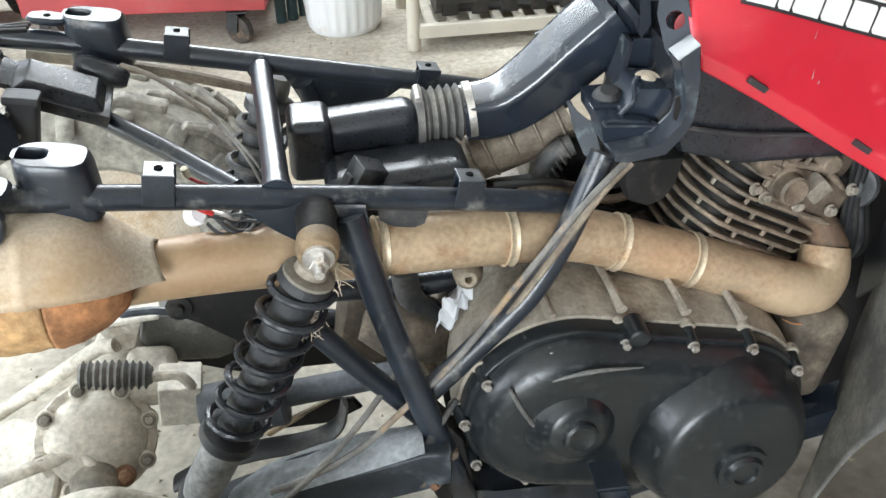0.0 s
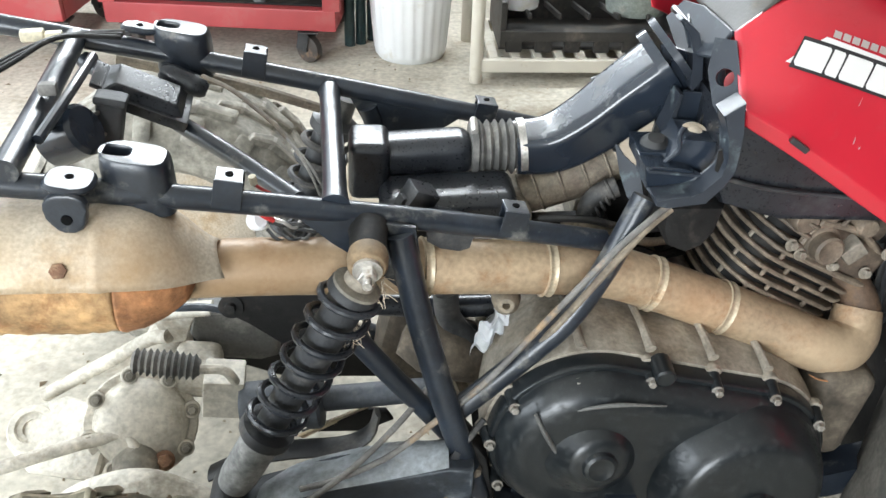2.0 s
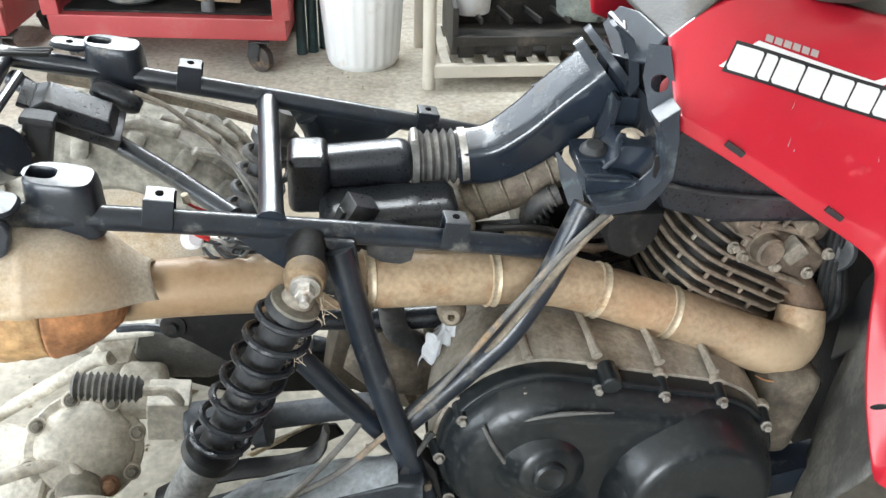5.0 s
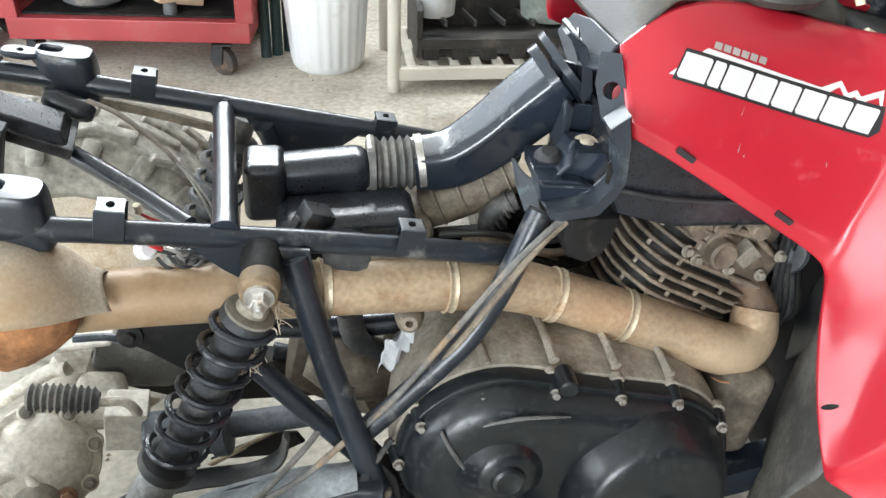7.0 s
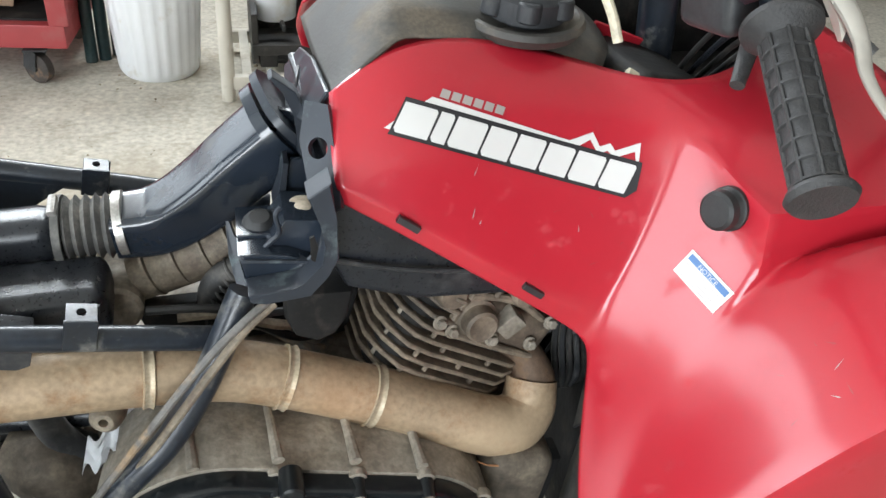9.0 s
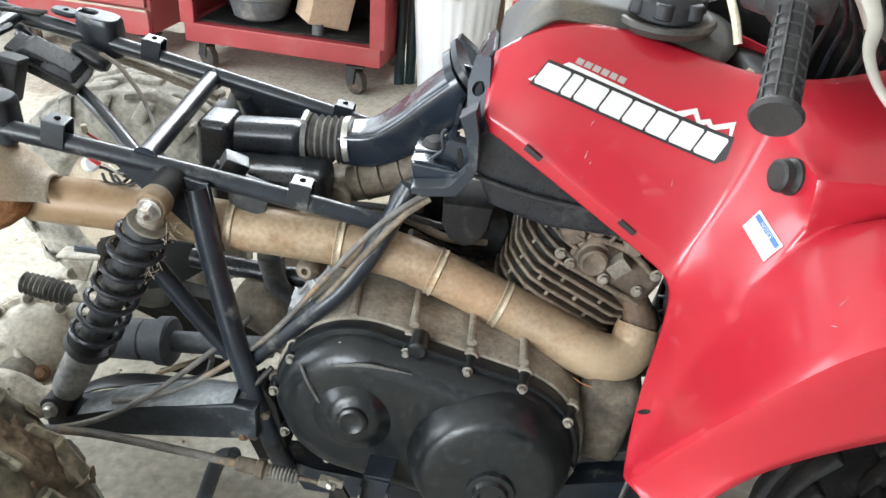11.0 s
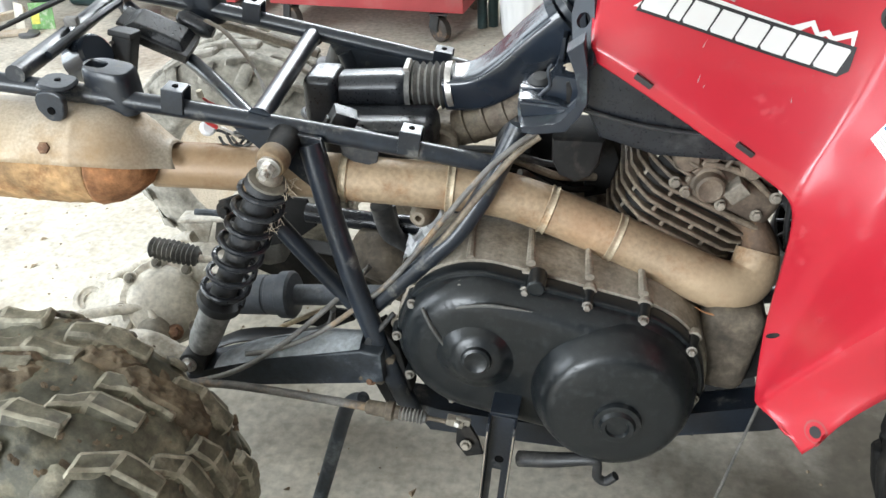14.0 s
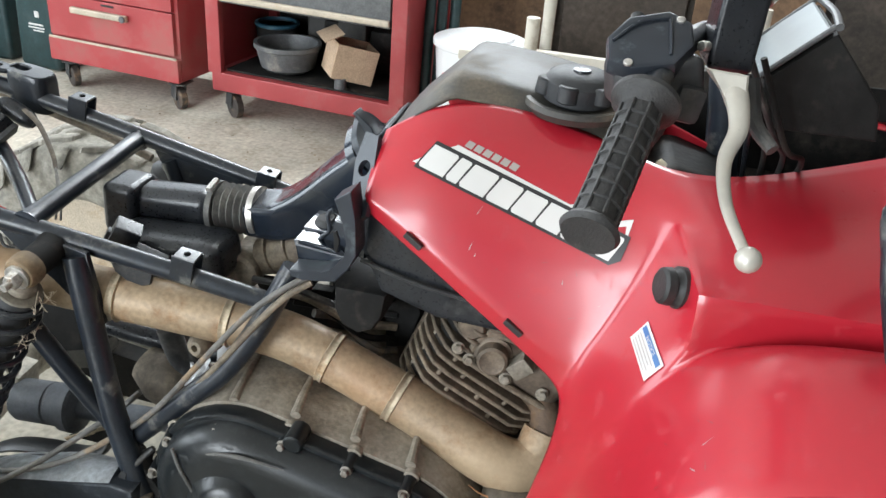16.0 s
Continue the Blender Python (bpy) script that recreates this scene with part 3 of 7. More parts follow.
part("under_pipe_plate", slab(B(), [(0.20, 0.545), (0.34, 0.53), (0.60, 0.50), (0.60, 0.46), (0.46, 0.475), (0.22, 0.515)], 1.215, 1.225, 0.002), "plastic", quad)
part("inner_plate", slab(B(), [(0.24, 0.44), (0.40, 0.45), (0.42, 0.42), (0.36, 0.36), (0.30, 0.40)], 1.31, 1.325, 0.003), "shield", quad, "pale grey metal plate")
part("grommet", lathe(B(), (0.378, 1.19, 0.505), (0.373, 1.146, 0.513), [(0, 0.018), (0.5, 0.019), (0.85, 0.016), (1, 0.010), (1, 0.005), (0.7, 0.004), (0.7, 0)], 22), "hose", quad, "tan rubber grommet on a stud")
part("inner_tube", tube(B(), [(0.16, 1.24, 0.45), (0.30, 1.24, 0.44), (0.44, 1.24, 0.445)], 0.016, 14), "plastic", quad)
part("swing_hose", tube(B(), [(0.30, 1.20, 0.50), (0.31, 1.21, 0.44), (0.35, 1.20, 0.40), (0.40, 1.20, 0.40)], 0.017, 14), "dusty", quad)
part("axle_beam", slab(B(), [(-0.065, 0.357), (-0.014, 0.360), (0.048, 0.348), (0.060, 0.317), (0.055, 0.272), (0.028, 0.263), (-0.053, 0.270), (-0.077, 0.317)], 1.33, 1.42, 0.012), "bellow", quad, "dusty grey axle casting behind the shock")
part("axle_strap", tube(B(), [(-0.079, 1.300, 0.396), (-0.034, 1.300, 0.396), (-0.001, 1.300, 0.386)], 0.006, 8), "arm", quad)
part("drive_boot", lathe(B(), (0.285, 1.24, 0.335), (0.40, 1.24, 0.375), [(0, 0.03), (0.1, 0.045), (0.3, 0.058), (0.4, 0.05), (0.6, 0.066), (0.7, 0.058), (1, 0.075)], 28), "hose", quad, "brown dusty rubber boot")
part("pale_bracket", slab(B(), [(0.372, 0.50), (0.392, 0.50), (0.40, 0.44), (0.375, 0.405), (0.345, 0.385), (0.352, 0.42), (0.372, 0.44)], 1.21, 1.225, 0.003), "white", quad, "pale worn bracket")
part("far_strut", tube(B(), [(0.20, 1.40, 0.665), (0.28, 1.41, 0.40), (0.33, 1.40, 0.13)], 0.0135), "frame", quad)
part("far_gusset", slab(B(), [(0.17, 0.69), (0.34, 0.655), (0.27, 0.61), (0.215, 0.60)], 1.398, 1.408), "frame", quad)

# rear shock absorber
sh_top, sh_bot = V(0.206, 1.053, 0.640), V(0.0205, 1.05, 0.291)
shock = part("shock_absorber", lathe(B(), sh_top, sh_bot, [(0.02, 0.012), (0.055, 0.014), (0.06, 0.024), (0.075, 0.029), (0.095, 0.030), (0.10, 0.027), (0.115, 0.0235), (0.13, 0.0225), (0.40, 0.0222), (0.405, 0.0205), (0.43, 0.0195), (0.655, 0.019), (0.66, 0.033), (0.675, 0.0345), (0.69, 0.0345), (0.70, 0.032), (0.705, 0.023), (0.95, 0.020)]), "dusk", quad, "dusty black coil-over shock absorber")
d = (sh_bot - sh_top).normalized()
s1 = d.cross(V(0, 1, 0)).normalized()
s2 = d.cross(s1)
ln = (sh_bot - sh_top).length
coil = []
for i in range(7 * 16 + 1):
    f = i / (7 * 16)
    a = 2 * math.pi * i / 16
    coil.append(sh_top + d * ln * (0.085 + 0.575 * f) + 0.0325 * (math.cos(a) * s1 + math.sin(a) * s2))
part("spring", tube(B(), coil, 0.0045, 8, 1), "plastic", shock, "dusty black coil spring")
part("bushing", lathe(B(), (0.206, 1.066, 0.650), (0.206, 1.040, 0.648), [(0, 0.018), (0.08, 0.0215), (0.35, 0.0225), (0.8, 0.0215), (0.95, 0.019), (1, 0.015)]), "tan", shock, "worn tan rubber bushing")
part("bushing_boss", lathe(B(), (0.206, 1.106, 0.653), (0.206, 1.064, 0.650), [(0, 0.024), (0.2, 0.021), (0.9, 0.020), (1, 0.018)], 26), "dark", quad)
bm = B()
lathe(bm, (0.206, 1.043, 0.647), (0.206, 1.036, 0.646), [(0, 0.016), (0.9, 0.016), (1, 0.014)], 24)
lathe(bm, (0.206, 1.036, 0.646), (0.206, 1.024, 0.645), [(0, 0.0105), (0.9, 0.0105), (1, 0.009)], 6)
lathe(bm, (0.206, 1.024, 0.645), (0.206, 1.013, 0.644), [(0, 0.0055), (1, 0.005)], 12)
part("nut", bm, "steel", shock, "zinc nut and washer on a stud")
part("lower_eye", lathe(B(), (0.0205, 1.075, 0.291), (0.0205, 1.022, 0.291), [(0, 0.016), (0.03, 0.021), (0.97, 0.021), (1, 0.010), (1.12, 0.010)]), "rubber", shock)
bm = B()
g = random.Random(5)
for k in range(40):
    f, a = (g.uniform(0.04, 0.09), g.uniform(-0.9, 0.5)) if k < 16 else (g.uniform(0.16, 0.27), g.uniform(-0.9, 0.3))
    c = sh_top + d * ln * f + g.uniform(0.026, 0.037) * (math.cos(a) * s1 + math.sin(a) * s2)
    e = V(g.uniform(-1, 1), g.uniform(-1, 0.4), g.uniform(-1, 0.8)).normalized() * g.uniform(0.006, 0.015)
    tube(bm, [c - e, c + V(g.uniform(-1, 1), g.uniform(-1, 1), g.uniform(-1, 1)) * 0.004, c + e], 0.00045, 5, 3)
tagged(part("dry_grass", bm, "shield", shock), "dry grass tangled in the spring", "", "", "stuff")

# far shock, seen behind the frame
f_top, f_bot = V(0.165, 1.49, 0.64), V(0.03, 1.50, 0.30)
fshock = part("shock_absorber", lathe(B(), f_top, f_bot, [(0, 0.02), (0.1, 0.022), (0.12, 0.036), (0.16, 0.036), (0.18, 0.026), (0.9, 0.02)]), "dusty", quad)
d2 = (f_bot - f_top).normalized()
t1 = d2.cross(V(0, 1, 0)).normalized()
t2 = d2.cross(t1)
coil = [f_top + d2 * (0.07 + 0.2 * i / 96) + 0.036 * (math.cos(i * math.pi / 8) * t1 + math.sin(i * math.pi / 8) * t2) for i in range(97)]
part("spring", tube(B(), coil, 0.0055, 8, 1), "rubber", fshock)

# exhaust
pipe_pts = [(0.0, 1.105, 0.603), (0.10, 1.118, 0.597), (0.27, 1.142, 0.578), (0.42, 1.164, 0.559), (0.50, 1.172, 0.546), (0.57, 1.172, 0.523), (0.684, 1.165, 0.480), (0.78, 1.152, 0.442), (0.822, 1.154, 0.431), (0.848, 1.169, 0.442), (0.856, 1.187, 0.472)]
pipe = part("exhaust_pipe", tube(B(), pipe_pts, [0.033, 0.0335, 0.0335, 0.0335, 0.0335, 0.0335, 0.0345, 0.036, 0.0365, 0.0345, 0.031], 26, 8), "pipe", quad, "rust-stained tan exhaust pipe")
for a in ((0.268, 1.142, 0.578), (0.42, 1.164, 0.559), (0.557, 1.172, 0.528), (0.657, 1.167, 0.490)):
    line = curve(pipe_pts, 8)
    k = min(range(len(line)), key=lambda i: (line[i] - Vector(a)).length)
    dd = (line[k + 1] - line[k - 1]).normalized()
    r = 0.0345
    part("band", lathe(B(), line[k] - dd * 0.007, line[k] + dd * 0.007, [(0, r - 0.003), (0.15, r + 0.0022), (0.4, r + 0.0005), (0.6, r + 0.0005), (0.85, r + 0.0025), (1, r - 0.003)], 30), "band", pipe, "raised pale weld band")
bm = B()
tube(bm, [(0.772, 1.113, 0.420), (0.79, 1.112, 0.411), (0.82, 1.113, 0.408), (0.845, 1.128, 0.416)], [0.0006, 0.0013, 0.0013, 0.0006], 8)
part("cracked_seam", bm, "rust", pipe, "rusty cracked seam under the elbow")


def drum(profile, lumps, grain):
    """A turned shell from the muffler's profile, its skin lumpy with rust."""
    fine = []
    for (t0, r0), (t1, r1) in zip(profile, profile[1:]):
        k = max(1, int(abs(t1 - t0) / 0.008))
        fine += [(t0 + (t1 - t0) * i / k, r0 + (r1 - r0) * i / k) for i in range(k)]
    bm = lathe(B(), (-0.62, 1.003, 0.673), (0.047, 1.076, 0.626), fine + [profile[-1]], 110)
    for v in bm.verts:
        q = V(v.co.x * grain, v.co.y * 45, v.co.z * 45)
        v.co.z += lumps * (noise.noise(q) + 0.6 * noise.noise(q * 2.1))
        v.co.y += 0.5 * lumps * noise.noise(q * 1.4 + V(7, 0, 0))
    return bm


muff = part("muffler", drum([(0, 0.025), (0.02, 0.05), (0.06, 0.063), (0.80, 0.0670), (0.852, 0.0645)], 0.0026, 120), "barrel", quad, "orange rusted muffler with a pale heat shield", 180)
part("end_cap", drum([(0.848, 0.055), (0.850, 0.0660), (0.855, 0.0670), (0.862, 0.0655), (0.885, 0.062), (0.92, 0.050), (0.95, 0.034), (0.965, 0.010)], 0.0018, 60), "rust", muff, "flaking orange end cap", 180)
bm = B()
a, b = V(-0.62, 1.003, 0.673), V(0.036, 1.074, 0.628)
ax = (b - a).normalized()
sd = ax.cross(V(0, 0, 1)).normalized()
upv = sd.cross(ax)
prof = [(0.0, 0.062), (0.04, 0.069), (0.70, 0.0715), (0.832, 0.0715), (0.840, 0.0742), (0.852, 0.0742), (0.860, 0.0715), (0.89, 0.0705), (0.92, 0.067), (0.945, 0.061), (0.965, 0.053), (0.985, 0.043), (1.0, 0.036), (1.015, 0.032), (1.022, 0.030)]
rows = []
for t, r in prof:
    c = a + (b - a) * t + V(0, 0.020, -0.020) * max(0, t - 0.9) * 8 + V(0, 0, 0.004)
    rows.append([bm.verts.new(c + r * (math.cos(q) * sd + math.sin(q) * upv) - ax * 0.012 * math.sin(q) * max(0, t - 0.9) * 8) for q in [radians(14 + (176 - 55 * min(1, max(0, t - 0.9) * 8)) * j / 30) for j in range(31)]])
for p, q in zip(rows, rows[1:]):
    for j in range(30):
        bm.faces.new((p[j], p[j + 1], q[j + 1], q[j]))
hs = part("heat_shield", bm, "shield", muff, "pale dusty half-round heat shield")
so = hs.modifiers.new("thickness", "SOLIDIFY")
so.thickness, so.offset = 0.002, 1
part("shield_bolt", hexbolt(B(), (-0.089, 1.0015, 0.6765), (0.12, -0.82, 0.55), 0.0085, 0.006), "dullrust", muff, "rusty shield bolt")

part("header_pipe", tube(B(), [(0.8555, 1.186, 0.469), (0.8565, 1.189, 0.477), (0.852, 1.196, 0.493), (0.838, 1.206, 0.510), (0.815, 1.218, 0.522), (0.79, 1.235, 0.526)], [0.030, 0.027, 0.022, 0.021, 0.021, 0.022], 22), "rustpipe", pipe, "dark brown rusted header pipe")

# engine: black belt cover
hullc = [(0.478, 0.360, 0.128), (0.668, 0.318, 0.126)]


def hull_outline(grow=0.0, n=72):
    """The outline round two circles, as (x, z)."""
    (x0, z0, r0), (x1, z1, r1) = hullc
    pts = []
    for j in range(n):
        a = 2 * math.pi * j / n
        dx, dz = math.cos(a), math.sin(a)
        h0, h1 = x0 * dx + z0 * dz + r0, x1 * dx + z1 * dz + r1
        x, z, r = (x0, z0, r0) if h0 > h1 else (x1, z1, r1)
        pts.append((x + (r + grow) * dx, z + (r + grow) * dz))
    return pts


bm = B()
rings = []
for y, g in ((1.085, 0.0), (1.066, 0.0), (1.062, -0.003), (1.062, -0.008), (1.052, -0.010), (1.040, -0.017), (1.031, -0.029), (1.027, -0.045), (1.026, -0.085)):
    rings.append([bm.verts.new((x, y, z)) for x, z in hull_outline(g)])
for p, q in zip(rings, rings[1:]):
    n = len(p)
    for j in range(n):
        bm.faces.new((p[j], p[(j + 1) % n], q[(j + 1) % n], q[j]))
bm.faces.new(rings[-1])
bm.faces.new(rings[0])
cover = part("belt_cover", bm, "cover", quad, "black dusty engine belt cover with round bulges", 50)
part("round_bulge", lathe(B(), (0.668, 1.035, 0.318), (0.672, 0.978, 0.324), [(0, 0.115), (0.15, 0.1125), (0.40, 0.107), (0.62, 0.100), (0.76, 0.094), (0.83, 0.088), (0.87, 0.081), (0.91, 0.066), (0.94, 0.048), (0.95, 0.036), (0.95, 0.0)], 64), "cover", cover, "domed bulge over the pulley")
part("hub_cap", lathe(B(), (0.677, 0.985, 0.312), (0.678, 0.966, 0.313), [(0, 0.034), (0.6, 0.032), (0.65, 0.025), (1, 0.022), (1, 0.016), (0.8, 0.014), (0.8, 0)], 36), "cover", cover)
part("side_boss", lathe(B(), (0.478, 1.032, 0.372), (0.480, 0.998, 0.378), [(0, 0.062), (0.18, 0.053), (0.40, 0.044), (0.62, 0.038), (0.72, 0.033), (0.76, 0.027), (0.80, 0.022), (0.95, 0.020), (1, 0.016), (0.94, 0.010), (0.94, 0)], 48), "cover", cover)
part("cover_rib", tube(B(), [(0.400, 1.0315, 0.440), (0.412, 1.0265, 0.414), (0.427, 1.0255, 0.386), (0.443, 1.0255, 0.358), (0.456, 1.025, 0.335), (0.470, 1.022, 0.326)], [0.0022, 0.0030, 0.0030, 0.0030, 0.0028, 0.0010], 10), "bellow", cover, "dusty thin ridge")
part("cover_rib", tube(B(), [(0.425, 1.034, 0.437), (0.49, 1.026, 0.458), (0.555, 1.029, 0.452)], [0.001, 0.003, 0.001], 10), "bellow", cover)


def cover_bolt(x, z, dx, dz):
    d = V(dx, 0, dz).normalized()
    bm = B()
    tube(bm, [V(x, 1.082, z) + d * 0.004, V(x, 1.056, z)], [0.0085, 0.0075], 12)
    post = part("bolt_boss", bm, "cover", cover)
    lathe(bm2 := B(), V(x, 1.092, z) + d * 0.007, V(x, 1.080, z) + d * 0.005, [(0, 0.009), (0.3, 0.0105), (0.9, 0.0105), (1, 0.008)], 14)
    part("case_boss", bm2, "case", post)
    part("bolt", hexbolt(B(), (x, 1.056, z), (0, -1, 0.1), 0.0052, 0.0065), "dullbolt", post, "zinc flange bolt")


for x, z, dx, dz in ((0.452, 0.468, -0.2, 1), (0.541, 0.466, 0, 1), (0.626, 0.449, 0.2, 1), (0.702, 0.434, 0.3, 1), (0.770, 0.387, 0.7, 0.7), (0.379, 0.427, -0.7, 0.7), (0.352, 0.365, -1, 0.1), (0.366, 0.29, -1, -0.4), (0.782, 0.30, 1, 0), (0.60, 0.21, -0.3, -1), (0.43, 0.25, -0.3, -1)):
    cover_bolt(x, z, dx, dz)
part("case_lug", rod(B(), (0.556, 1.085, 0.476), (0.556, 1.05, 0.474), 0.013), "cover", cover)

# crankcase behind the cover
bm = B()
rings = []
for y, g in ((1.086, 0.004), (1.12, 0.006), (1.16, 0.004), (1.22, -0.004), (1.40, -0.012)):
    rings.append([bm.verts.new((x, y, z + (0.012 if z > 0.35 else 0) * (y - 1.086) / 0.1)) for x, z in hull_outline(g)])
for p, q in zip(rings, rings[1:]):
    n = len(p)
    for j in range(n):
        bm.faces.new((p[j], p[(j + 1) % n], q[(j + 1) % n], q[j]))
bm.faces.new(rings[-1])
bm.faces.new(rings[0])
case = part("crankcase", bm, "case", quad, "dusty cast aluminium crankcase")
for x, z in ((0.46, 0.492), (0.545, 0.492), (0.626, 0.476), (0.70, 0.455)):
    part("case_rib", tube(B(), [(x, 1.088, z - 0.002), (x - 0.004, 1.13, z + 0.006), (x - 0.01, 1.20, z + 0.006)], [0.007, 0.005, 0.004], 10), "case", case)
bm = B()
box(bm, (0.14, 0.18, 0.16), pose(0.42, 1.32, 0.33, 0, -8, 0), 0.03, 3)
part("gear_case", bm, "hose", case)

# cylinder with cooling fins
C0 = pose(0.755, 1.275, 0.532, 0, 28, 3)
bm = B()
box(bm, (0.165, 0.165, 0.2), C0 @ pose(0, 0, 0), 0.03, 3)
cyl = part("cylinder", bm, "dark", quad, "finned engine cylinder, dusty brown metal")
for i in range(13):
    h, w = -0.075 + 0.0155 * i, 0.100 - 0.0015 * abs(i - 5)
    rim = [(-w, -0.045), (-w + 0.012, -0.07), (-w + 0.035, -0.095), (-w + 0.06, -0.100), (w - 0.03, -0.100), (w - 0.008, -0.085), (w, -0.06), (w, 0.08), (w - 0.02, 0.10), (-w + 0.02, 0.10), (-w, 0.08)]
    if i > 5:
        rim = [(-w, -0.045), (-w + 0.012, -0.07), (-w + 0.035, -0.095), (-w + 0.05, -0.100), (-0.036, -0.100), (-0.026, -0.092), (-0.02, 0.10), (-w + 0.02, 0.10), (-w, 0.08)]
    bm = plate(B(), [C0 @ V(a, b, h) for a, b in rim], 0.0058, 0.0015)
    fin = part("cooling_fin", bm, "fin", cyl)
    if i < 12:
        for a in ((-0.02, 0.045), (-0.045, 0.015))[i % 2][:1 if i > 4 else 2]:
            part("fin_stub", rod(B(), C0 @ V(a + 0.003 * i - 0.012, -0.091, h), C0 @ V(a + 0.003 * i - 0.012, -0.091, h + 0.0155), 0.0032, 8), "fin", fin)
for k in range(4):
    part("fin_stub", rod(B(), C0 @ V(-0.078, -0.062, -0.06 + 0.031 * k), C0 @ V(-0.078, -0.062, -0.045 + 0.031 * k), 0.004, 10), "case", cyl)
bm = B()
box(bm, (0.128, 0.186, 0.058), C0 @ pose(0.034, 0.0, 0.046), 0.014, 3)
box(bm, (0.125, 0.160, 0.055), C0 @ pose(0.02, 0.0, 0.092, 0, -6, 0), 0.018, 3)
head = part("cylinder_head", bm, "headcast", cyl, "brown dusty cast cylinder head")
part("head_plug", lathe(B(), C0 @ V(-0.008, -0.086, 0.046), C0 @ V(-0.008, -0.116, 0.049), [(0, 0.026), (0.3, 0.025), (0.35, 0.0205), (0.85, 0.0195), (0.95, 0.016), (0.9, 0.012), (0.9, 0.0)], 24), "fin", head, "round inspection plug")
for a, h, r in ((-0.052, 0.062, 0.018), (-0.030, 0.088, 0.016), (0.030, 0.090, 0.014)):
    part("head_boss", lathe(B(), C0 @ V(a, -0.06, h), C0 @ V(a, -0.098, h + 0.003), [(0, r * 1.3), (0.6, r * 1.1), (0.9, r), (1, r * 0.8), (1, 0)], 20), "fin", head)
bm = B()
box(bm, (0.024, 0.024, 0.030), C0 @ pose(0.026, -0.100, 0.060, 0, 20, 0), 0.003)
part("sensor_block", bm, "case", head)
part("cover_seam", tube(B(), [C0 @ V(-0.034, -0.093, 0.030), C0 @ V(-0.03, -0.090, 0.064), C0 @ V(0.0, -0.088, 0.078), C0 @ V(0.04, -0.088, 0.080), C0 @ V(0.085, -0.086, 0.066)], 0.005, 8), "fin", head)
part("lower_flange", tube(B(), [C0 @ V(-0.034, -0.096, 0.020), C0 @ V(0.02, -0.098, 0.021), C0 @ V(0.094, -0.094, 0.022)], 0.0045, 8), "fin", head)
for a, h in ((-0.050, 0.030), (-0.030, 0.024), (0.022, 0.030), (0.072, 0.040), (0.078, 0.075)):
    part("head_bolt", hexbolt(B(), C0 @ V(a, -0.098, h), C0.to_3x3() @ V(0, -1, 0.3), 0.0058, 0.007), "case", head)

# black tank underside
bm = B()
slab(bm, [(0.60, 0.77), (0.80, 0.70), (0.865, 0.655), (0.845, 0.618), (0.70, 0.622), (0.625, 0.645), (0.598, 0.70)], 1.165, 1.42, 0.012)
tankb = part("fuel_tank", bm, "plastic", quad, "black plastic fuel tank under the red panel")
part("tank_seam", tube(B(), [(0.602, 1.161, 0.69), (0.68, 1.158, 0.672), (0.78, 1.16, 0.66), (0.85, 1.164, 0.652)], 0.003, 8), "dusty", tankb)
part("rubber_shield", slab(B(), [(0.562, 0.640), (0.562, 0.605), (0.572, 0.582), (0.596, 0.572), (0.616, 0.582), (0.628, 0.602), (0.634, 0.640)], 1.17, 1.26, 0.010), "dark", quad, "black rubber heat shield below the bracket")
part("gusset_web", slab(B(), [(0.60, 0.585), (0.64, 0.60), (0.655, 0.56), (0.64, 0.50), (0.605, 0.49)], 1.27, 1.36, 0.006), "dark", quad)

# dark parts low down and in front of the engine
# Added plate that keeps light off the floor below the engine.
part("skid_light_block", slab(B(), [(0.36, 0.150), (0.80, 0.150), (0.80, 0.158), (0.36, 0.158)], 1.13, 1.45, 0.002), "dark", quad, "dirty black plate added under the engine to block light")
part("far_lower_tube", tube(B(), [(0.18, 1.42, 0.25), (0.40, 1.42, 0.19), (0.80, 1.43, 0.20), (1.15, 1.42, 0.27)], 0.016), "frame", quad)
part("down_tube", tube(B(), [(0.99, 1.42, 0.70), (0.955, 1.42, 0.52), (0.90, 1.42, 0.25)], 0.016), "frame", quad)
liner = part("wheel_liner", plate(B(), [(0.985, 1.04, 0.70), (0.985, 1.62, 0.70), (0.955, 1.62, 0.17), (0.935, 1.14, 0.17), (0.950, 1.10, 0.46), (0.965, 1.05, 0.58)], 0.004, 0.001), "dark", quad, "black plastic wheel arch liner")
fan = part("cooling_fan", lathe(B(), (0.958, 1.30, 0.455), (0.935, 1.285, 0.465), [(0, 0.062), (1, 0.062), (1, 0.056), (0.2, 0.056), (0.2, 0.0)], 32), "dark", quad, "black radiator cooling fan")
fa = V(-0.023, -0.015, 0.010).normalized()
fu = fa.cross(V(0, 0, 1)).normalized()
fw = fu.cross(fa)
for k in range(14):
    q = 2 * math.pi * k / 14
    e = math.cos(q) * fu + math.sin(q) * fw
    part("blade", tube(B(), [V(0.935, 1.285, 0.465) + e * 0.014, V(0.935, 1.285, 0.465) + e * 0.057], 0.003, 6), "dusty", fan)
part("hub", rod(B(), (0.945, 1.29, 0.46), (0.930, 1.282, 0.467), 0.016, 18), "plastic", fan)
part("horn", lathe(B(), (0.925, 1.26, 0.520), (0.905, 1.238, 0.526), [(0, 0.012), (0.2, 0.030), (0.5, 0.034), (0.7, 0.030), (0.75, 0.022), (1, 0.014), (1, 0)], 28), "grey", quad, "small grey metal horn")
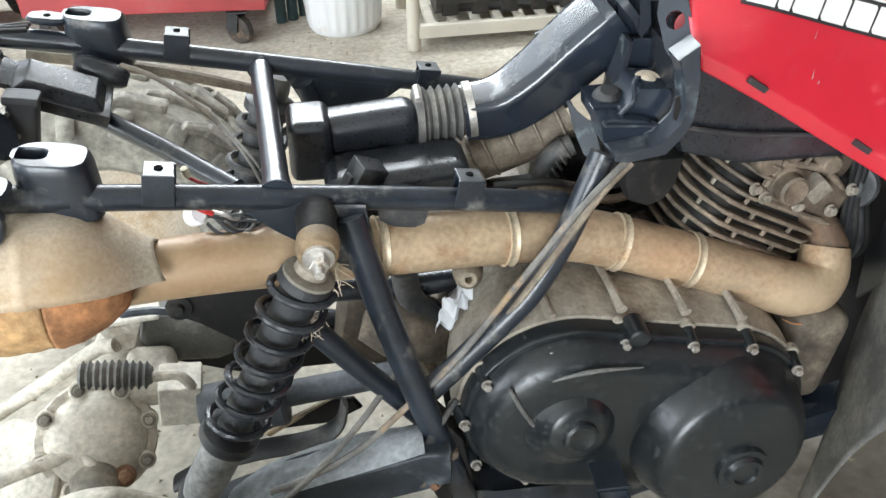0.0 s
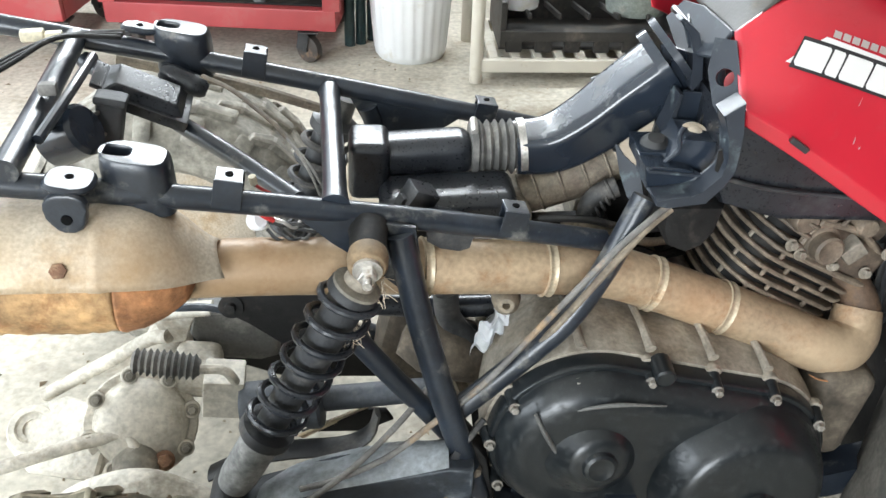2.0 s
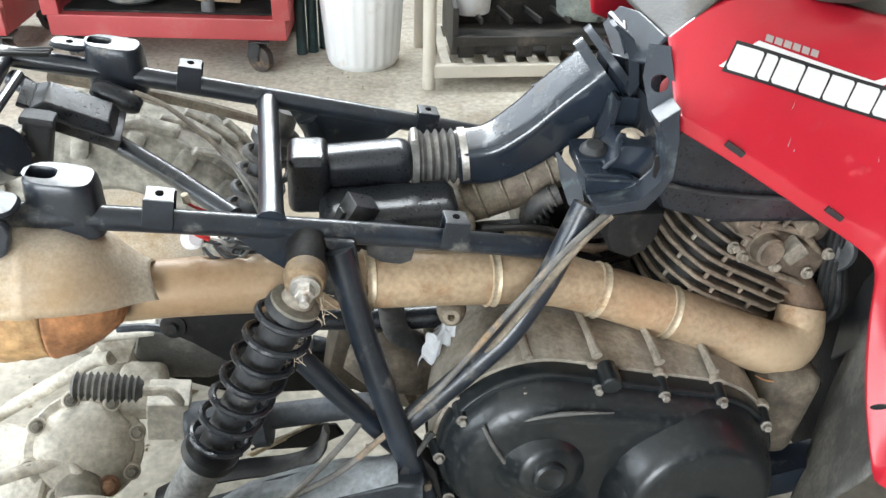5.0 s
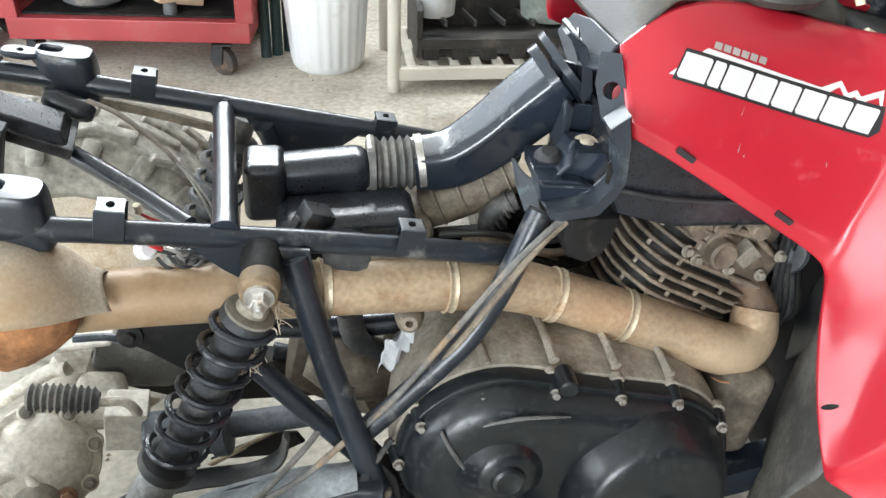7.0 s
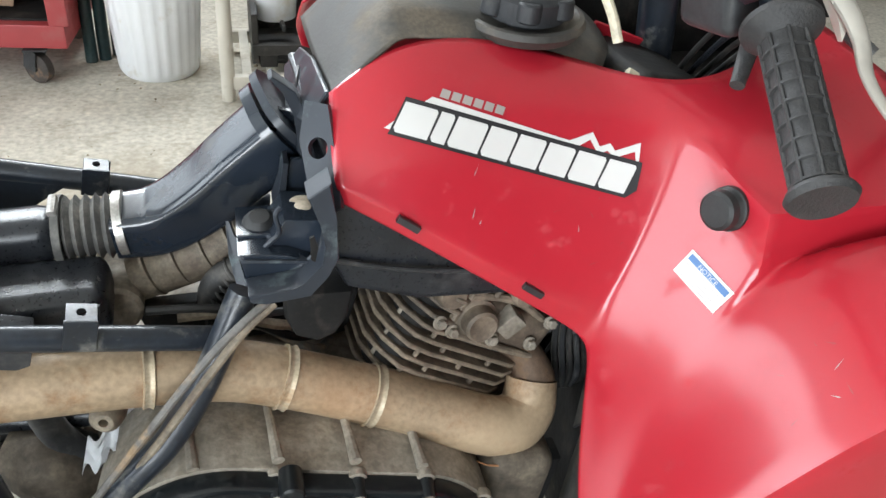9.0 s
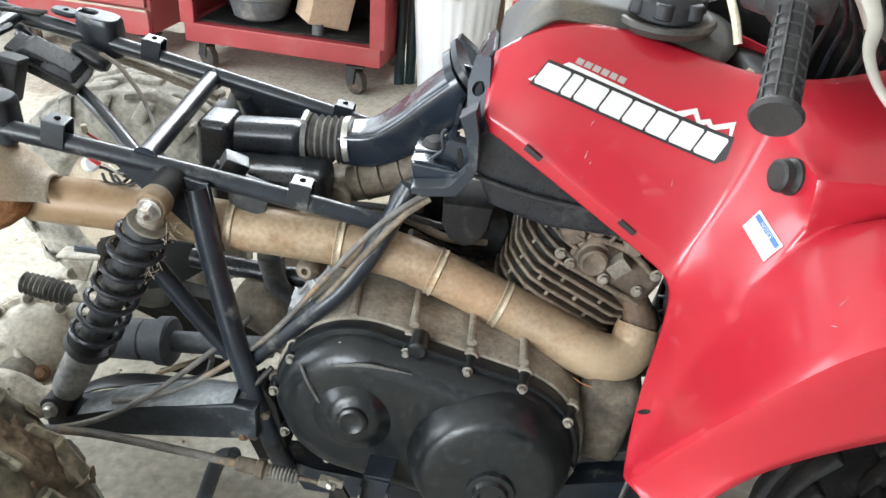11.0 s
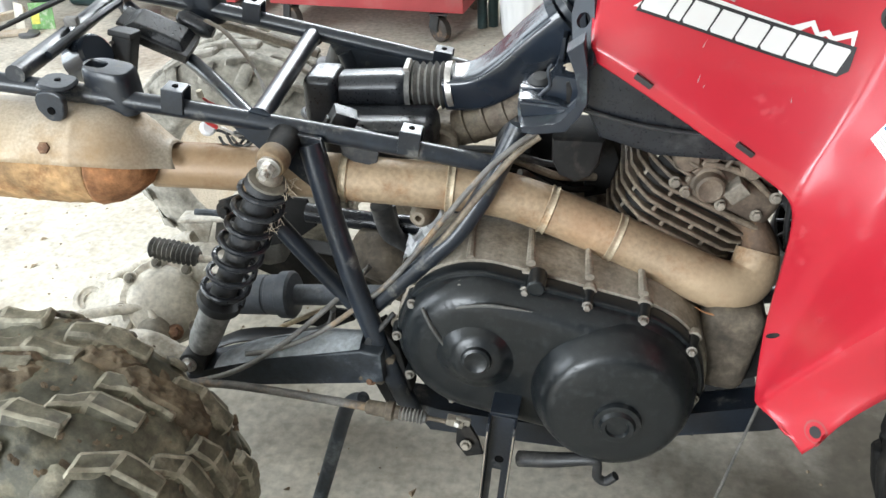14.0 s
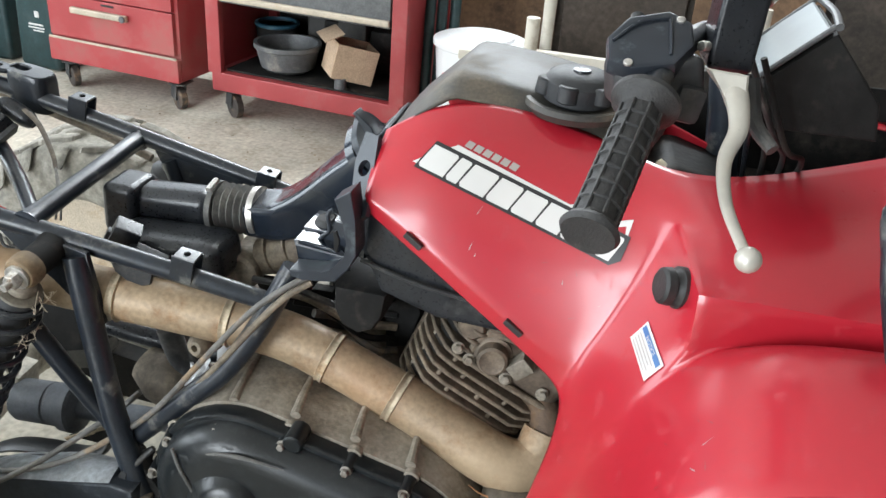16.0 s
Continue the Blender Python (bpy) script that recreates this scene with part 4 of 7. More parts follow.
for k in range(5):
    part("loom_wire", tube(B(), [(0.90 + 0.01 * k, 1.24, 0.58), (0.893 + 0.012 * k, 1.22 + 0.006 * k, 0.50), (0.905 + 0.01 * k, 1.225, 0.44), (0.93 + 0.006 * k, 1.26, 0.38)], 0.0042, 8), ("rubber", "dusty", "rubber", "plastic", "dark")[k], quad)
part("liner_web", plate(B(), [(0.93, 1.12, 0.47), (0.955, 1.20, 0.52), (0.96, 1.24, 0.44), (0.93, 1.19, 0.37)], 0.004, 0.001), "dusty", quad)
part("engine_mount", slab(B(), [(0.80, 0.30), (0.86, 0.36), (0.90, 0.36), (0.885, 0.27), (0.82, 0.24)], 1.15, 1.19, 0.004), "dark", quad)
bm = B()
box(bm, (0.085, 0.17, 0.15), pose(0.823, 1.19, 0.345, 0, 8, 0), 0.022, 4)
part("starter_case", bm, "starter", case, "dusty starter housing, darkened brown for the shade of its recess")
# behind the shock: hanger plate, arms and guards
part("muffler_hanger", plate(B(), [(0.000, 1.25, 0.455), (0.005, 1.25, 0.425), (0.035, 1.25, 0.410), (0.075, 1.25, 0.370), (0.125, 1.25, 0.385), (0.17, 1.25, 0.42), (0.16, 1.25, 0.47), (0.05, 1.25, 0.475)], 0.006, 0.002), "dark", quad, "dusty black pressed hanger plate")
part("hanger_lug", lathe(B(), (0.013, 1.255, 0.438), (0.012, 1.235, 0.442), [(0, 0.017), (0.6, 0.017), (0.65, 0.008), (1, 0.007), (1, 0)], 22), "dark", quad)
part("far_swing_guard", tube(B(), [(-0.03, 1.16, 0.205), (0.03, 1.16, 0.237), (0.09, 1.16, 0.250), (0.16, 1.16, 0.256), (0.198, 1.165, 0.275), (0.21, 1.17, 0.31)], [0.016, 0.018, 0.018, 0.018, 0.016, 0.012], 12, 6, True, 0.35), "dusty", quad, "bent dusty black guard strip")
part("guard_blade", plate(B(), [(0.098, 1.205, 0.240), (0.188, 1.205, 0.284), (0.222, 1.205, 0.282), (0.232, 1.205, 0.262), (0.190, 1.205, 0.240)], 0.010, 0.003), "dark", quad)
part("blade_edge", plate(B(), [(0.092, 1.198, 0.238), (0.186, 1.198, 0.290), (0.190, 1.206, 0.292), (0.196, 1.206, 0.284), (0.100, 1.198, 0.233)], 0.005, 0.0015), "band", quad, "worn bright edge of the guard")
part("brown_boot", lathe(B(), (0.245, 1.22, 0.412), (0.365, 1.19, 0.372), [(0, 0.0), (0.02, 0.030), (0.3, 0.042), (0.6, 0.040), (0.85, 0.030), (1, 0.022), (1, 0)], 26), "starter", quad, "dirty brown rubber boot")
part("gaiter_hose", tube(B(), [(0.300, 1.235, 0.475), (0.306, 1.23, 0.445), (0.322, 1.225, 0.418), (0.352, 1.225, 0.402), (0.385, 1.23, 0.405)], 0.013, 14), "dusty", quad, "bent dusty black hose")
bm = B()
rag = [[bm.verts.new((0.334 + 0.036 * u + 0.014 * v, 1.172 + 0.007 * math.sin(9 * u + 2 * v) + 0.006 * math.sin(17 * v + 5 * u), 0.410 + 0.056 * v + 0.022 * u + 0.004 * math.sin(12 * u))) for u in (i / 14 for i in range(15))] for v in (j / 14 for j in range(15))]
for p, q in zip(rag, rag[1:]):
    for k in range(14):
        bm.faces.new((p[k], p[k + 1], q[k + 1], q[k]))
bmesh.ops.solidify(bm, geom=bm.faces[:], thickness=0.004)
part("ivory_wrap", bm, "white", quad, "crumpled ivory wrap round a casting", 60)
part("hub_plate", slab(B(), [(0.28, 0.34), (0.36, 0.36), (0.42, 0.33), (0.42, 0.22), (0.34, 0.20), (0.29, 0.24)], 1.30, 1.34, 0.006), "dark", quad)
part("short_cable", tube(B(), [(0.345, 1.072, 0.392), (0.318, 1.056, 0.362), (0.296, 1.046, 0.336), (0.286, 1.042, 0.324)], [0.0042, 0.0042, 0.0042, 0.003], 10), "rubber", quad)
part("cable_ferrule", rod(B(), (0.287, 1.042, 0.326), (0.279, 1.039, 0.312), 0.0055, 12), "band", quad, "dull brass cable ferrule")
bm = B()
box(bm, (0.040, 0.030, 0.062), pose(0.316, 1.060, 0.300, 0, 24, 10), 0.008, 2)
box(bm, (0.022, 0.020, 0.026), pose(0.303, 1.042, 0.298, 0, 30, 20), 0.004, 2)
part("cable_stop", bm, "starter", quad, "rusty brown cable clamp")
part("clamp_bolt", hexbolt(B(), (0.311, 1.036, 0.288), (-0.2, -0.9, 0.3), 0.0055, 0.007), "dullrust", quad)
part("broken_plate", plate(B(), [(0.287, 1.044, 0.326), (0.308, 1.050, 0.362), (0.316, 1.050, 0.358), (0.306, 1.044, 0.310), (0.292, 1.042, 0.286), (0.283, 1.042, 0.300)], 0.004, 0.001), "dusty", quad)
# Another added plate, blocking light under the front end.
part("belly_light_block", slab(B(), [(0.78, 0.165), (0.90, 0.168), (0.90, 0.176), (0.78, 0.173)], 1.14, 1.42, 0.002), "dark", quad)
part("far_frame_arm", slab(B(), [(-0.10, 0.292), (0.0, 0.262), (0.30, 0.235), (0.30, 0.16), (0.05, 0.165), (-0.09, 0.225)], 1.40, 1.44, 0.006), "dark", quad, "dirty black frame arm")
part("rear_case", slab(B(), [(0.20, 0.24), (0.24, 0.42), (0.34, 0.47), (0.44, 0.45), (0.46, 0.20), (0.30, 0.17)], 1.34, 1.44, 0.02), "starter", quad, "dusty brown gear housing")
part("spring_seat", lathe(B(), sh_top + d * ln * 0.055, sh_top + d * ln * 0.085, [(0, 0.020), (0.2, 0.0275), (0.8, 0.0275), (1, 0.025)], 28), "olive", shock, "dusty spring seat ring")
part("lower_tube", lathe(B(), sh_top + d * ln * 0.72, sh_top + d * ln * 0.945, [(0, 0.0245), (0.1, 0.025), (0.8, 0.024), (1, 0.021)], 26), "tubedust", shock, "grey dusty lower tube")
part("eye_bolt", hexbolt(B(), (0.0205, 1.019, 0.296), (0, -1, 0.15), 0.0085, 0.009), "steel", shock, "zinc bolt through the lower eye")
part("top_rubber", lathe(B(), sh_top + d * ln * 0.02, sh_top + d * ln * 0.065, [(0, 0.012), (0.3, 0.017), (0.8, 0.018), (1, 0.014)], 22), "case", shock)
part("carburettor_body", slab(B(), [(0.484, 0.499), (0.489, 0.550), (0.545, 0.568), (0.611, 0.565), (0.629, 0.492)], 1.34, 1.42, 0.012), "olive", quad, "dusty carburettor body behind the frame")
part("inner_web", slab(B(), [(0.50, 0.60), (0.60, 0.60), (0.62, 0.50), (0.52, 0.48)], 1.31, 1.33, 0.003), "dark", quad)
part("inner_web", slab(B(), [(0.40, 0.555), (0.52, 0.56), (0.56, 0.50), (0.42, 0.49)], 1.28, 1.30, 0.003), "dark", quad)
for k in range(4):
    part("loom_hose", tube(B(), [(0.42 + 0.03 * k, 1.235, 0.585 - 0.012 * k), (0.48 + 0.02 * k, 1.225 + 0.012 * k, 0.59 - 0.02 * k), (0.55 + 0.015 * k, 1.24, 0.565 - 0.02 * k), (0.62, 1.27, 0.55 - 0.02 * k)], 0.005 + 0.0012 * (k % 2), 8), ("rubber", "hose", "dark", "cable")[k], quad)

# red bodywork
def cage(name, verts, faces, creases, material, parent, label, thick=0.003, level=3):
    """A moulded panel: a coarse cage, smoothed, with sharp ridges where creased."""
    bm = B()
    vs = {k: bm.verts.new(c) for k, c in verts.items()}
    for f in faces:
        bm.faces.new([vs[k] for k in f.split()])
    lay = bm.edges.layers.float.new("crease_edge")
    for pair, w in creases.items():
        ks = pair.split()
        for a, b in zip(ks, ks[1:]):
            e = bm.edges.get((vs[a], vs[b]))
            if e:
                e[lay] = w
    for e in bm.edges:
        if e.is_boundary:
            e[lay] = 1.0
    ob = part(name, bm, material, parent, label, 60)
    ob.modifiers.clear()
    s = ob.modifiers.new("smooth", "SUBSURF")
    s.levels = s.render_levels = level
    t = ob.modifiers.new("thickness", "SOLIDIFY")
    t.thickness, t.offset = thick, -1
    return ob


red_verts = dict(
    a0=(0.612, 1.212, 0.843), a1=(0.683, 1.240, 0.889), a2=(0.80, 1.262, 0.874), a3=(0.890, 1.245, 0.852), a4=(0.925, 1.212, 0.851),
    b0=(0.610, 1.192, 0.828), b1=(0.682, 1.196, 0.870), b2=(0.80, 1.200, 0.842), b3=(0.905, 1.175, 0.825), b4=(0.958, 1.152, 0.832),
    c0=(0.608, 1.160, 0.800), c1=(0.681, 1.152, 0.820), c2=(0.795, 1.150, 0.778), c3=(0.890, 1.125, 0.745), c4=(0.930, 1.122, 0.752),
    d0=(0.610, 1.146, 0.783), d1=(0.683, 1.128, 0.748), d2=(0.775, 1.113, 0.688), d3=(0.862, 1.100, 0.640), d4=(0.882, 1.096, 0.645),
    e0=(0.616, 1.146, 0.762), e1=(0.683, 1.128, 0.727), e2=(0.775, 1.115, 0.668), e3=(0.858, 1.101, 0.618), e4=(0.872, 1.092, 0.600))
red_faces = ["%s%d %s%d %s%d %s%d" % (p, i, p, i + 1, q, i + 1, q, i) for p, q in ("ab", "bc", "cd", "de") for i in range(4)]
red_verts.update(
    p1=(0.966, 1.105, 0.812), p3=(0.983, 1.027, 0.799), p2=(0.985, 1.016, 0.742), v1=(0.9575, 1.067, 0.744),
    r7=(0.926, 1.010, 0.648), v2=(0.903, 1.057, 0.643), r6=(0.902, 1.006, 0.560), v3=(0.885, 1.042, 0.552),
    r5=(0.863, 0.962, 0.487), v4=(0.8525, 0.981, 0.4825), l1=(0.868, 1.075, 0.540), l2=(0.842, 1.000, 0.478),
    n0=(0.854, 0.951, 0.465), l3=(0.835, 0.930, 0.422), t2=(0.914, 0.866, 0.458), t3=(0.899, 0.868, 0.424), t4=(0.866, 0.890, 0.420), t5=(0.886, 0.872, 0.402))
red_faces += ["b4 p1 v1 c4", "p1 p3 p2 v1", "c4 v1 v2 d4", "v1 p2 r7 v2", "d4 v2 v3 e4", "v2 r7 r6 v3", "e4 v3 l1", "v3 r6 r5 v4", "l1 v3 v4 l2", "v4 r5 n0 l3", "l2 v4 l3"]
red_verts.update(
    q0=(0.990, 1.195, 0.850), q1=(1.01, 1.10, 0.832), q2=(1.03, 1.022, 0.802), q3=(1.028, 1.026, 0.752),
    w0=(1.22, 1.36, 0.860), w1=(1.22, 1.12, 0.845), w2=(1.22, 1.02, 0.806), w3=(1.22, 1.022, 0.775),
    f0=(1.020, 1.000, 0.797), f1=(1.21, 0.995, 0.808), g0=(1.016, 0.918, 0.772), g1=(1.21, 0.90, 0.792),
    k3=(1.034, 0.846, 0.742), k4=(1.21, 0.834, 0.775), h0=(0.946, 0.976, 0.638), k2=(0.950, 0.866, 0.622),
    j0=(0.903, 0.974, 0.557), k1=(0.900, 0.884, 0.550), i0=(0.952, 0.868, 0.506), i1=(1.0, 0.858, 0.558), i2=(1.09, 0.852, 0.613), i3=(1.21, 0.85, 0.665))
red_verts.update(z0=(1.09, 1.262, 0.852), z1=(1.11, 1.11, 0.838), z2=(1.12, 1.021, 0.804), z3=(1.12, 1.024, 0.766))
red_faces += ["a4 q0 q1 b4", "b4 q1 q2 p1", "p1 q2 p3", "p3 q2 q3 p2", "q0 z0 z1 q1", "q1 z1 z2 q2", "q2 z2 z3 q3", "z0 w0 w1 z1", "z1 w1 w2 z2", "z2 w2 w3 z3", "q3 z3 f1 f0", "z3 w3 f1", "p2 q3 f0 r7",
              "f0 f1 g1 g0", "r7 f0 g0 h0", "g0 g1 k4 k3", "h0 g0 k3 k2", "r7 h0 j0 r6", "h0 k2 k1 j0", "r6 j0 n0 r5", "j0 k1 l3 n0",
              "k3 k4 i3 i2", "k2 k3 i2 i1", "k1 k2 i1 i0", "l3 k1 i0 t2", "l3 t2 t3 t5 t4"]
red_creases = {"a0 b0 c0 d0": 0.7, "d0 d1 d2 d3": 0.75, "b4 p1 p3": 0.95, "p3 p2": 0.97, "p2 r7": 0.95, "r7 r6": 0.75, "r6 r5": 0.3, "d4 c4 b4": 0.92, "p3 q2 z2 w2": 0.85, "q3 z3 w3": 0.5, "p2 q3": 0.5,
               "l3 k1 k2 k3 k4": 0.6, "l3 t2": 0.9, "d3 d4": 0.5}
body = cage("front_bodywork", red_verts, red_faces, red_creases, "red", quad, "scuffed red plastic side panel and front fender")
for c, rx in (((0.676, 1.1255, 0.7475), 0), ((0.804, 1.1075, 0.6705), 0)):
    bm = B()
    box(bm, (0.025, 0.006, 0.0072), pose(*c, 0, 33, -7), 0.0008)
    part("panel_slot", bm, "decaldark", body, "dark slot in the panel's rim")
flap = cage("mud_flap", dict(a=(0.852, 0.950, 0.425), b=(0.905, 1.05, 0.47), c=(0.952, 1.17, 0.50), d=(0.847, 0.950, 0.395), e=(0.879, 1.04, 0.37), f=(0.922, 1.165, 0.34), g=(0.853, 1.012, 0.285), h=(0.861, 1.045, 0.26), i=(0.873, 1.085, 0.245), j=(0.832, 1.030, 0.120), k=(0.838, 1.045, 0.115), l=(0.846, 1.065, 0.115)), ["a b e d", "b c f e", "d e h g", "e f i h", "g h k j", "h i l k"], {}, "flap", quad, "dusty dark rubber mud flap behind the red leg", 0.004, 2)
plug = part("rubber_plug", lathe(B(), (0.972, 1.068, 0.781), (0.948, 1.058, 0.785), [(0, 0.0215), (0.30, 0.0215), (0.34, 0.0195), (0.48, 0.0175), (0.52, 0.0165), (0.60, 0.0195), (0.9, 0.0185), (1, 0.015), (1, 0)], 26), "rubber", body, "round black rubber plug")


from mathutils.bvhtree import BVHTree

bpy.context.view_layer.update()
skin = BVHTree.FromObject(body, bpy.context.evaluated_depsgraph_get())


def decal(name, outline, at, u, v, material, parent, lift=0.0012, label=""):
    """A thin sticker, an outline in its own (u, v), pressed on the red panel."""
    n = u.cross(v).normalized()
    if n.y > 0:
        n = -n
    bm = B()
    bm.faces.new([bm.verts.new((a, b, 0)) for a, b in outline])
    bmesh.ops.triangulate(bm, faces=bm.faces)
    for _ in range(5):
        es = [e for e in bm.edges if e.calc_length() > 0.012]
        if not es:
            break
        bmesh.ops.subdivide_edges(bm, edges=es, cuts=1)
        bmesh.ops.triangulate(bm, faces=bm.faces)
    for w in bm.verts:
        p = at + u * w.co.x + v * w.co.y
        hit = skin.ray_cast(p + n * 0.1, -n, 0.25)
        w.co = (hit[0] if hit[0] else p) + n * lift
    return part(name, bm, material, parent, label)


tab_u = V(0.73, -0.59, 0.33).normalized()
tab_v = V(-0.68, -0.69, 0.27).normalized().cross(tab_u)
for r, m, up in ((0.0145, "redmetal", 0.0006), (0.0120, "red", 0.0012), (0.0072, "decaldark", 0.0018)):
    decal("tab_hole", [(r * math.cos(2 * math.pi * k / 24), r * math.sin(2 * math.pi * k / 24)) for k in range(24)], V(0.8885, 0.868, 0.4395), tab_u, tab_v, m, body, up)
decal("ear_hole", [(0.0035 * math.cos(2 * math.pi * k / 18), 0.0035 * math.sin(2 * math.pi * k / 18)) for k in range(18)], V(0.849, 0.992, 0.474), V(0.0, 0.78, 0.62), V(0.94, 0.2, -0.25).normalized(), "dark", body, 0.0008, "dark hole in the panel's ear")

# silver and white side graphic, as plain shapes
k_tl, d_tr = V(0.677, 1.172, 0.853), V(0.908, 1.126, 0.797)
gu = (d_tr - k_tl).normalized()
gn = gu.cross(V(0, 0.45, 0.89)).normalized()
gv = gn.cross(gu).normalized()
if gv.z < 0:
    gv = -gv
if gn.y > 0:
    gn = -gn
GL, GH = (d_tr - k_tl).length, 0.031
swoosh = decal("side_graphic", [(-0.012, -0.030), (0.004, -0.012), (0.026, 0.010), (GL * 0.70, 0.006), (GL * 0.79, 0.020), (GL * 0.83, 0.008), (GL * 0.87, 0.014), (GL * 0.895, 0.008), (GL * 0.99, 0.022), (GL + 0.002, -0.012), (GL * 0.975, 0.012), (GL * 0.90, 0.001), (GL * 0.865, 0.006), (GL * 0.83, 0.0), (GL * 0.785, 0.012), (GL * 0.71, -0.004), (0.02, 0.0), (0.0, -0.03)], k_tl, gu, gv, "decalwhite", body, 0.0010, "silver line and peak graphic")
edge = 0.0035
decal("graphic_back", [(-edge - 0.004, -GH - edge), (-edge + 0.005, edge), (GL * 0.11, edge), (GL + edge, edge), (GL + edge + 0.002, -GH * 0.8), (GL - 0.004, -GH - edge)], k_tl, gu, gv, "decaldark", swoosh, 0.0014)
widths = [1.15, 0.55, 1.1, 1.0, 1.0, 1.0, 1.05, 1.0]
total, x = sum(widths), 0.0
for i, w in enumerate(widths):
    x0, x1 = GL * x / total + 0.0014, GL * (x + w) / total - 0.0014
    x += w
    s = -0.005
    blk = decal("graphic_block", [(x0 + s + 0.002, -GH), (x0 + s, -GH * 0.88), (x0 + 0.001, -0.001), (x1 - 0.001, -0.001), (x1 + 0.0005, -GH * 0.12), (x1 + s, -GH)], k_tl, gu, gv, "decalwhite", swoosh, 0.0018)
for i in range(6):
    x0 = 0.034 + 0.0112 * i
    decal("small_block", [(x0 - 0.0015, 0.012), (x0, 0.0205), (x0 + 0.0088, 0.0200), (x0 + 0.0075, 0.0115)], k_tl, gu, gv, "decalgrey", swoosh, 0.0012)
s_t, s_l, s_b, s_r = V(0.946, 1.071, 0.734), V(0.931, 1.072, 0.710), V(0.943, 1.011, 0.703), V(0.959, 1.016, 0.723)
su = (s_r - s_t)
su_l = su.length
su.normalize()
sv = ((s_t - s_l) - su * su.dot(s_t - s_l))
sv_l = sv.length
sv.normalize()
notice = decal("notice_label", [(0, 0), (su_l, 0), (su_l, -sv_l), (0, -sv_l)], s_t, su, sv, "decalwhite", body, 0.0016, "white notice label with a blue strip")
decal("label_strip", [(0.003, -0.003), (su_l - 0.003, -0.003), (su_l - 0.003, -0.0095), (0.003, -0.0095)], s_t, su, sv, "blue", notice, 0.0022)
for i in range(4):
    decal("text_bar", [(0.005, -0.0125 - 0.004 * i), (su_l - 0.008 - 0.004 * (i % 2), -0.0125 - 0.004 * i), (su_l - 0.008 - 0.004 * (i % 2), -0.0137 - 0.004 * i), (0.005, -0.0137 - 0.004 * i)], s_t, su, sv, "decalgrey", notice, 0.0022)
letters = bpy.data.curves.new("notice_word", "FONT")
letters.body, letters.size, letters.align_x = "NOTICE", 0.0068, "CENTER"
word = bpy.data.objects.new("notice_word", letters)
scene.collection.objects.link(word)
bpy.context.view_layer.update()
flat = bpy.data.meshes.new_from_object(word.evaluated_get(bpy.context.evaluated_depsgraph_get()))
bpy.data.objects.remove(word)
sn = su.cross(sv).normalized()
sn = -sn if sn.y > 0 else sn
bm = B()
bm.from_mesh(flat)
for w in bm.verts:
    p = s_t + su * (su_l / 2 + w.co.x) + sv * (w.co.y - 0.0088)
    hit = skin.ray_cast(p + sn * 0.1, -sn, 0.25)
    w.co = (hit[0] if hit[0] else p) + sn * 0.0027
part("notice_word", bm, "decalwhite", notice, "", 0)

# pale scuffs on the red panels
g = random.Random(12)
for at, u0, v0 in ((V(0.74, 1.13, 0.78), gu, gv), (V(0.86, 1.11, 0.74), gu, gv), (V(0.94, 1.0, 0.66), V(0.5, -0.3, 0.8).normalized(), V(0.6, 0.6, 0.3).normalized()), (V(1.0, 0.90, 0.68), V(0.8, -0.1, 0.6).normalized(), V(0.3, 0.9, 0.3).normalized()), (V(0.90, 0.95, 0.55), V(0.5, -0.2, 0.8).normalized(), V(0.6, 0.6, 0.3).normalized())):
    for k in range(7):
        a, b, q, ll = g.uniform(-0.05, 0.05), g.uniform(-0.045, 0.045), g.uniform(0, 3.14), g.uniform(0.002, 0.011)
        dx, dy = math.cos(q), math.sin(q)
        w = g.uniform(0.0003, 0.0008)
        decal("scuff", [(a - dy * w, b + dx * w), (a + dx * ll, b + dy * ll), (a + dy * w, b - dx * w), (a - dx * ll * 0.3, b - dy * ll * 0.3)], at, u0, v0, g.choice(("decalgrey", "redmetal", "redmetal")), body, 0.0006)

# dark tank top and filler cap
top_verts = dict(
    a0=(0.606, 1.33, 0.838), a1=(0.640, 1.33, 0.872), a2=(0.674, 1.345, 0.908), a3=(0.80, 1.36, 0.905), a4=(0.93, 1.36, 0.865),
    b0=(0.612, 1.255, 0.838), b1=(0.640, 1.262, 0.872), b2=(0.680, 1.275, 0.905), b3=(0.80, 1.282, 0.893), b4=(0.92, 1.28, 0.856),
    c0=(0.613, 1.212, 0.838), c1=(0.645, 1.222, 0.864), c2=(0.685, 1.240, 0.887), c3=(0.80, 1.262, 0.872), c4=(0.90, 1.245, 0.848),
    m0=(0.606, 1.43, 0.838), m1=(0.640, 1.43, 0.872), m2=(0.674, 1.45, 0.905), m3=(0.80, 1.46, 0.893), m4=(0.92, 1.46, 0.856))
top_faces = ["%s%d %s%d %s%d %s%d" % (p, i, p, i + 1, q, i + 1, q, i) for p, q in ("ma", "ab", "bc") for i in range(4)]
tank_top = cage("tank_top_cover", top_verts, top_faces, {"b1 b2 b3 b4": 0.5, "c0 c1 c2 c3": 0.5, "a2 b2 c2": 0.45, "m2 a2": 0.45}, "tanktop", quad, "dusty dark grey plastic tank top cover")
cap = part("filler_cap", lathe(B(), (0.824, 1.295, 0.880), (0.825, 1.292, 0.923), [(0, 0.030), (0.2, 0.033), (0.25, 0.043), (0.75, 0.042), (0.9, 0.036), (1.0, 0.022), (1.0, 0.0)], 40), "dusk", tank_top, "black lobed fuel filler cap")
